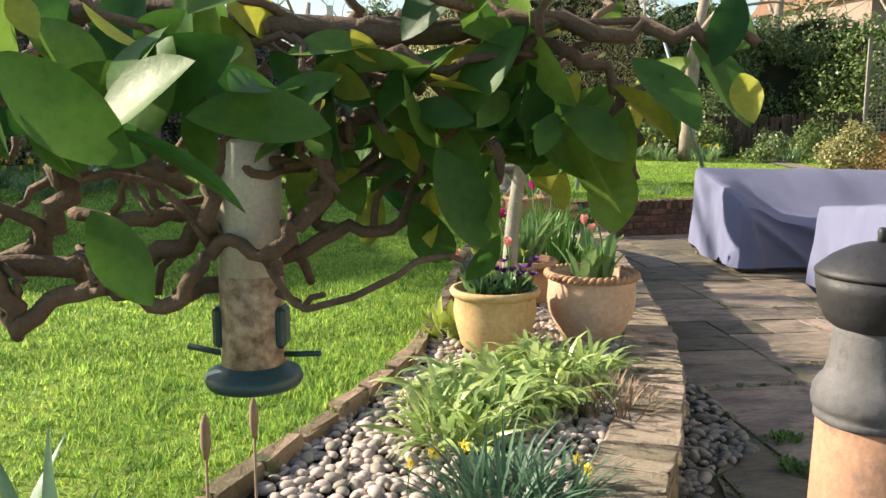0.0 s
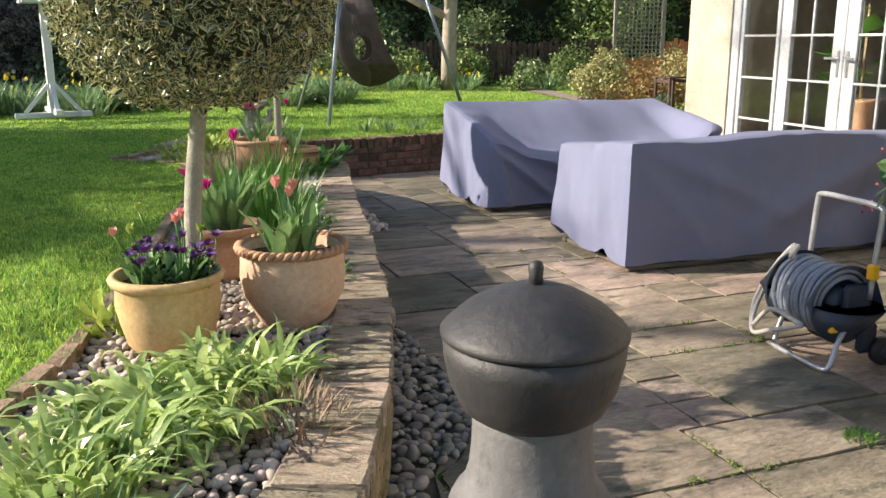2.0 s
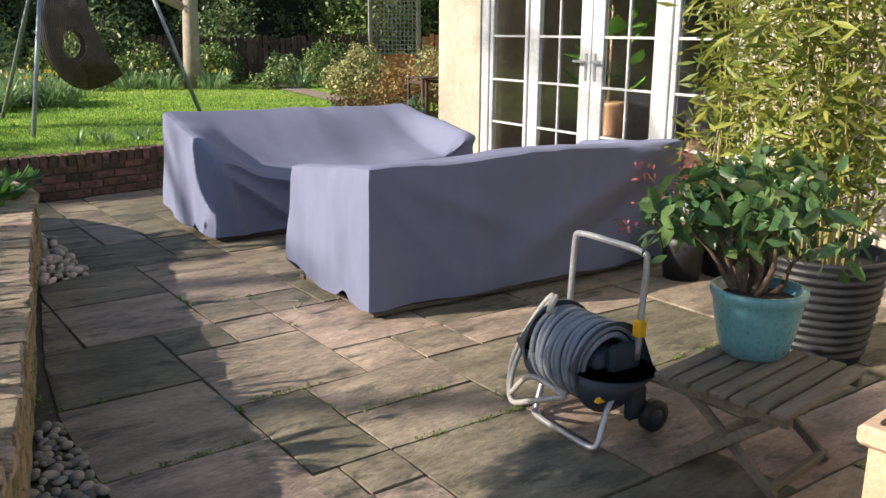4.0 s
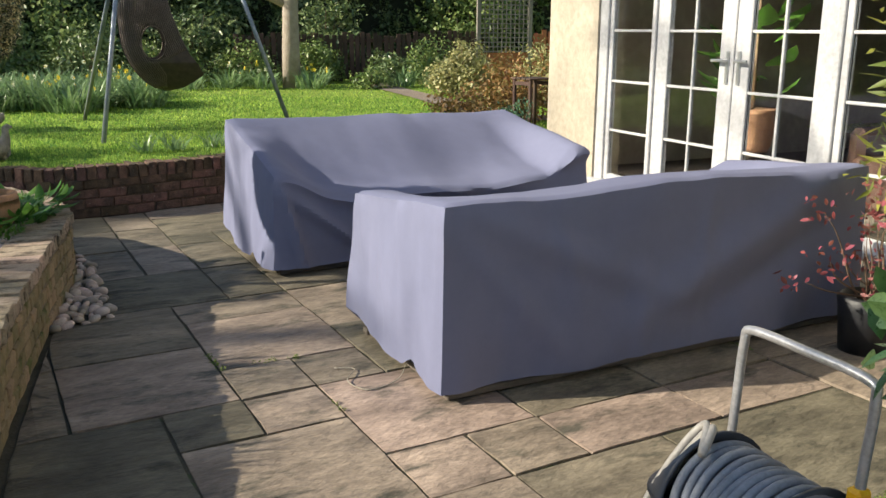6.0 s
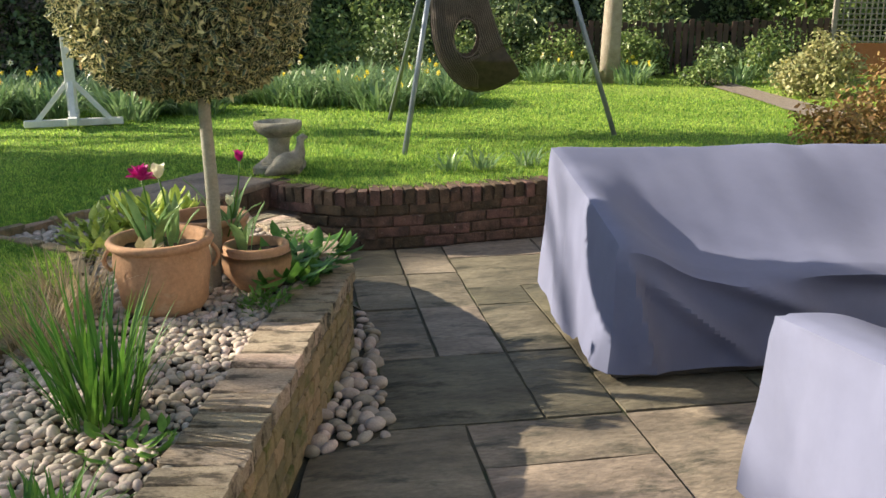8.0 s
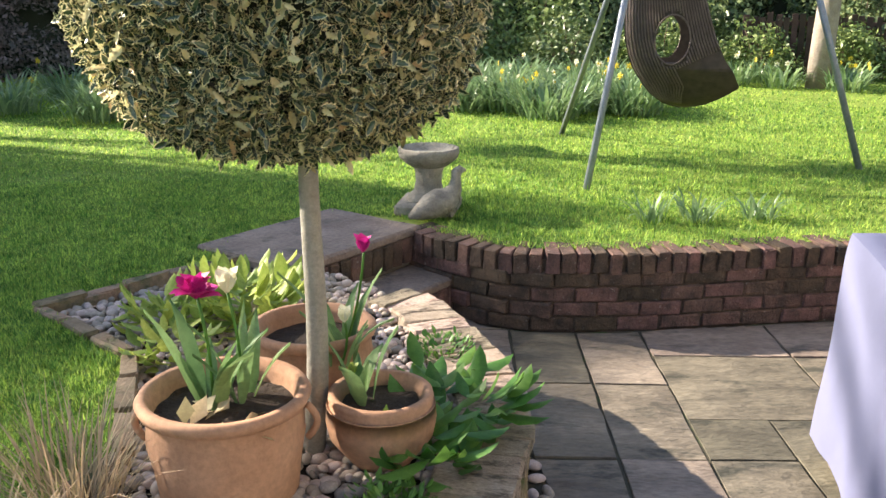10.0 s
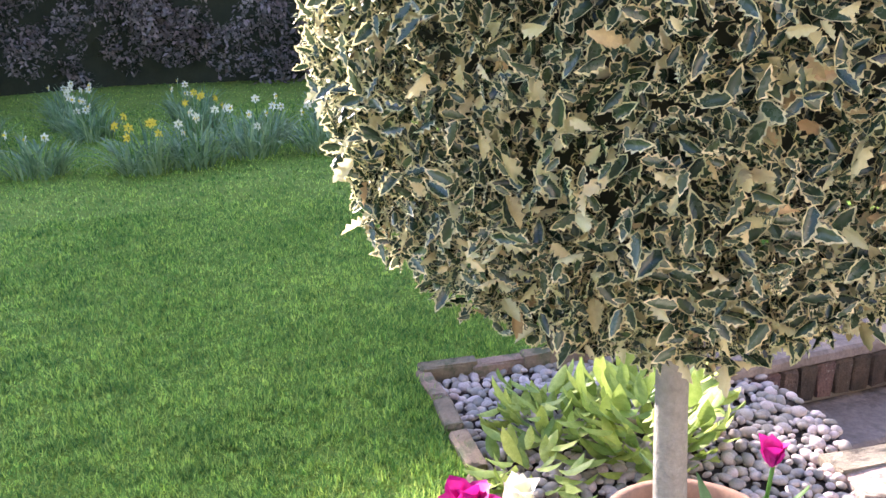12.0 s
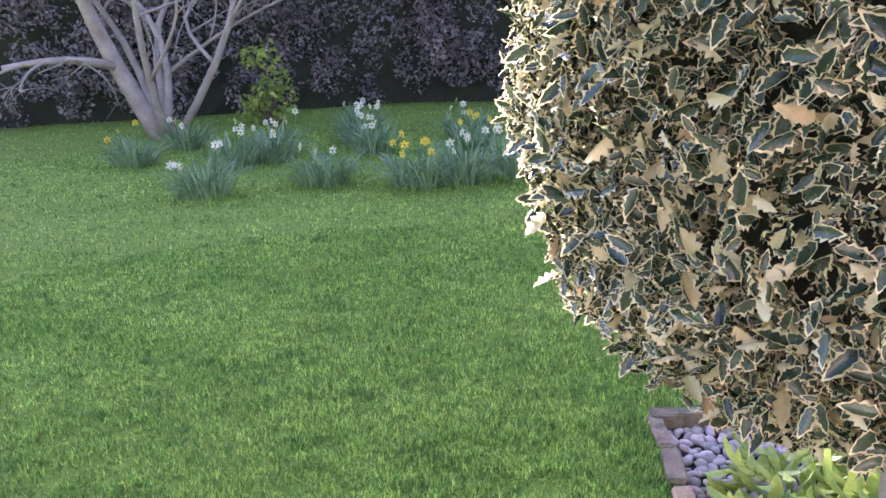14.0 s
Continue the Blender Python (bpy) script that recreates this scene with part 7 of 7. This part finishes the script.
# ---- low table between the sofas ----
lt = empty("low_table", plan_pose(3.35, 6.68, 8.0), "low grey garden table between the covered sofas", "table")
part("tabletop", box(0.9, 0.5, 0.04, 0.008, (0.45, 0.25, 0.36)), GREYWOOD, lt)
for x in (0.06, 0.84):
    for y in (0.06, 0.44):
        part("leg", box(0.06, 0.06, 0.34, 0.005, (x, y, 0.17)), GREYWOOD, lt)
ring = empty("stone_bowl", Matrix.Translation((3.72, 6.98, 0.38)) @ Matrix.Scale(0.8, 4), "small round pale stone bowl on the low table", "bowl")
part("body", lathe([(0.13, 0), (0.165, 0.02), (0.175, 0.06), (0.165, 0.1), (0.13, 0.115), (0.105, 0.105), (0.1, 0.05), (0.05, 0.03)], 32), LICHEN, ring)

# ---- pieces of walls and paving ----
lay_bricks()
step("step", Vector((0.80, 9.69, 0)), 0.2, 0.42, -0.5, 0.62, "stone garden step with brick riser, scattered dry leaves")
step("step", Vector((0.46, 9.61, 0)), 0.41, 0.65, -0.3, 0.66, "stone top step with brick riser, level with the lawn")


MOSS = mat("joint_moss", (0.10, 0.16, 0.03), (0.19, 0.25, 0.06), 9, 0.7, 0, island=0.4, translucent=0.25)


# the laid pattern, north at the top: each letter's block of cells is one slab, the first cell at (-4, 4)
SLAB_PLAN = """
zzAABBCCDD
zzEFBBCCDD
zzEFGGHHII
zzJKGGHHII
zzJKLMMNNN
zzOPQMMNNN
zzOPQRRSSS
zzTTURRSSS
zzTTURRSSS
zWWVVaabbb
zWWXXaabbb
zccXXddeee
zccYfddeee
ggmhiijjkk
gglliijjkk
nnllopqqrr
nnsttvvwww
xxsuuvvwww
xxyAABBCCC
DDyAABBCCC
DDEEFFGGGG
""".split()


def pave():
    """Rectangular slabs, by the plan where it is known and at random beyond it, each an object of its own."""
    nx, ny = 22, 46
    i0, j0 = -6, -30
    taken = np.zeros((nx, ny), bool)
    rng = random.Random(11)
    org = Vector((2.07, 8.71, 0))

    def gx_at(i):
        return 0.319 * i

    def gy_at(j):
        return (0.311 if j > 0 else 0.342) * j

    def plan(i, j):
        row, col = 4 - j, i + 4
        return SLAB_PLAN[row][col] if 0 <= row < len(SLAB_PLAN) and 0 <= col < len(SLAB_PLAN[0]) else "z"
    edge = [(-0.7, -4), (-0.1, -0.4), (0.45, 0.95), (0.84, 2.15), (1.0, 2.3), (1.2, 2.95), (1.24, 3.4), (1.47, 3.6), (1.47, 4.3), (1.36, 5.05), (1.345, 5.7), (1.36, 6.2), (1.4, 7.05),
            (1.67, 7.22), (1.63, 7.6), (1.53, 8.4), (1.45, 8.65), (1.2, 8.95), (0.95, 9.25), (0.72, 9.6), (0.9, 10.15)] + offset(FAR_LINE, -0.02) + [(5.8, 10.9), (6.0, 7.9), (6.3, 4), (6.7, -4)]
    ring = [(Vector((*p, 0)), Vector((*q, 0))) for p, q in zip(edge, edge[1:] + edge[:1])]

    def pulled(p):
        best = None
        for p0, p1 in ring:
            d = p1 - p0
            t = min(1, max(0, (p - p0).dot(d) / d.length_squared))
            q = p0 + d * t
            if best is None or (q - p).length < (best - p).length:
                best = q
        return best
    back_turn = GRID.to_3x3().transposed()
    sizes = [(2, 2), (3, 2), (2, 3), (3, 2), (2, 2), (1, 2), (2, 1), (1, 1), (3, 3)]
    joints = []
    def lay_slab(i, j, a, b, x0, y0, x1, y1):
        w, h = x1 - x0 - 0.014, y1 - y0 - 0.014
        c = org + GRID.to_3x3() @ Vector(((x0 + x1) / 2, (y0 + y1) / 2, 0))
        if c.y < -3.5 or c.y > 10.6:
            return
        bm = bmesh.new()
        gx, gy = max(2, a * 3), max(2, b * 3)
        bmesh.ops.create_grid(bm, x_segments=gx, y_segments=gy, size=0.5)
        for v in bm.verts:
            v.co.x *= w
            v.co.y *= h
        # keep what lies on the patio side of the walls
        P = [c + GRID.to_3x3() @ v.co for v in bm.verts]
        ins = inside(np.array([p.x for p in P]), np.array([p.y for p in P]), edge)
        if not ins.any():
            bm.free()
            return
        bm.verts.ensure_lookup_table()
        for k in range(len(P)):
            if not ins[k]:
                bm.verts[k].co = back_turn @ (pulled(P[k]) - c)
        bmesh.ops.dissolve_degenerate(bm, dist=0.004, edges=bm.edges[:])
        if not bm.faces:
            bm.free()
            return
        seed = Vector((i * 3.1, j * 1.7, 0))
        for v in bm.verts:
            e = v.is_boundary
            v.co.z = 0.004 * noise.noise(v.co * 3 + seed) + 0.002 * noise.noise(v.co * 9 + seed) - (0.006 if e else 0)
            if e:
                v.co.x += 0.007 * noise.noise(v.co * 8 + seed)
                v.co.y += 0.007 * noise.noise(v.co * 8 - seed)
        es = [e for e in bm.edges if e.is_boundary]
        r = bmesh.ops.extrude_edge_only(bm, edges=es)
        for v in r["geom"]:
            if isinstance(v, bmesh.types.BMVert):
                v.co.z -= 0.035
        bmesh.ops.recalc_face_normals(bm, faces=bm.faces)
        me = bpy.data.meshes.new("slab")
        bm.to_mesh(me)
        bm.free()
        me.materials.append(STONE)
        tilt = Matrix.Rotation(rng.uniform(-0.006, 0.006), 4, "X") @ Matrix.Rotation(rng.uniform(-0.006, 0.006), 4, "Y")
        for ex, ey, fx, fy in ((-w / 2, -h / 2, w, 0), (-w / 2, -h / 2, 0, h)):
            q0 = c + GRID.to_3x3() @ Vector((ex - 0.008, ey - 0.008, 0))
            joints.append((q0, GRID.to_3x3() @ Vector((fx, fy, 0))))
        piece("slab", me, patio, Matrix.Translation(c + Vector((0, 0, rng.uniform(-0.003, 0.003)))) @ GRID @ tilt)

    for j in range(ny):
        for i in range(nx):
            if taken[i, j]:
                continue
            opts = sizes[:]
            rng.shuffle(opts)
            mark = plan(i + i0, j + j0)
            if mark == "z":
                opts = [(p, q) for p, q in opts if all(plan(i + i0 + e, j + j0 + f) == "z" for e in range(p) for f in range(q))]
            else:
                p = q = 1
                while plan(i + i0 + p, j + j0) == mark:
                    p += 1
                while plan(i + i0, j + j0 + q) == mark:
                    q += 1
                opts = [(p, q)]
            for a, b in opts + [(1, 1)]:
                if i + a <= nx and j + b <= ny and not taken[i:i + a, j:j + b].any():
                    break
            taken[i:i + a, j:j + b] = True
            cuts = [(gx_at(i + i0), gy_at(j + j0), gx_at(i + i0 + a), gy_at(j + j0 + b))]
            if mark == "y":       # a small square of six setts
                x0, y0, x1, y1 = cuts[0]
                x0 -= 0.12
                cuts = [(x0 + (x1 - x0) * e / 2, y0 + (y1 - y0) * f / 3, x0 + (x1 - x0) * (e + 1) / 2, y0 + (y1 - y0) * (f + 1) / 3) for e in (0, 1) for f in (0, 1, 2)]
            for x0, y0, x1, y1 in cuts:
                lay_slab(i, j, a, b, x0, y0, x1, y1)
    # moss and small weeds along the damp joints
    mr = np.random.default_rng(8)
    C, R = [], []
    for q0, d in joints:
        for t in mr.uniform(0, 1, int(d.length * 45)):
            p = q0 + d * t
            if p.y < 6.5 and noise.noise(Vector((p.x * 1.6, p.y * 1.6, 4))) + 0.35 * noise.noise(p * 7) > 0.18:
                C.append((p.x + mr.normal() * 0.004, p.y + mr.normal() * 0.004, 0.001))
                R.append(mr.uniform(0.008, 0.02))
    tagged(part("moss", foliage(C, R, len(C) * 9, 0.011, mr, 0.6, 0.5), MOSS), "green moss and tiny weeds in the paving joints", "moss", kind="stuff")


pave()
lay_edging()
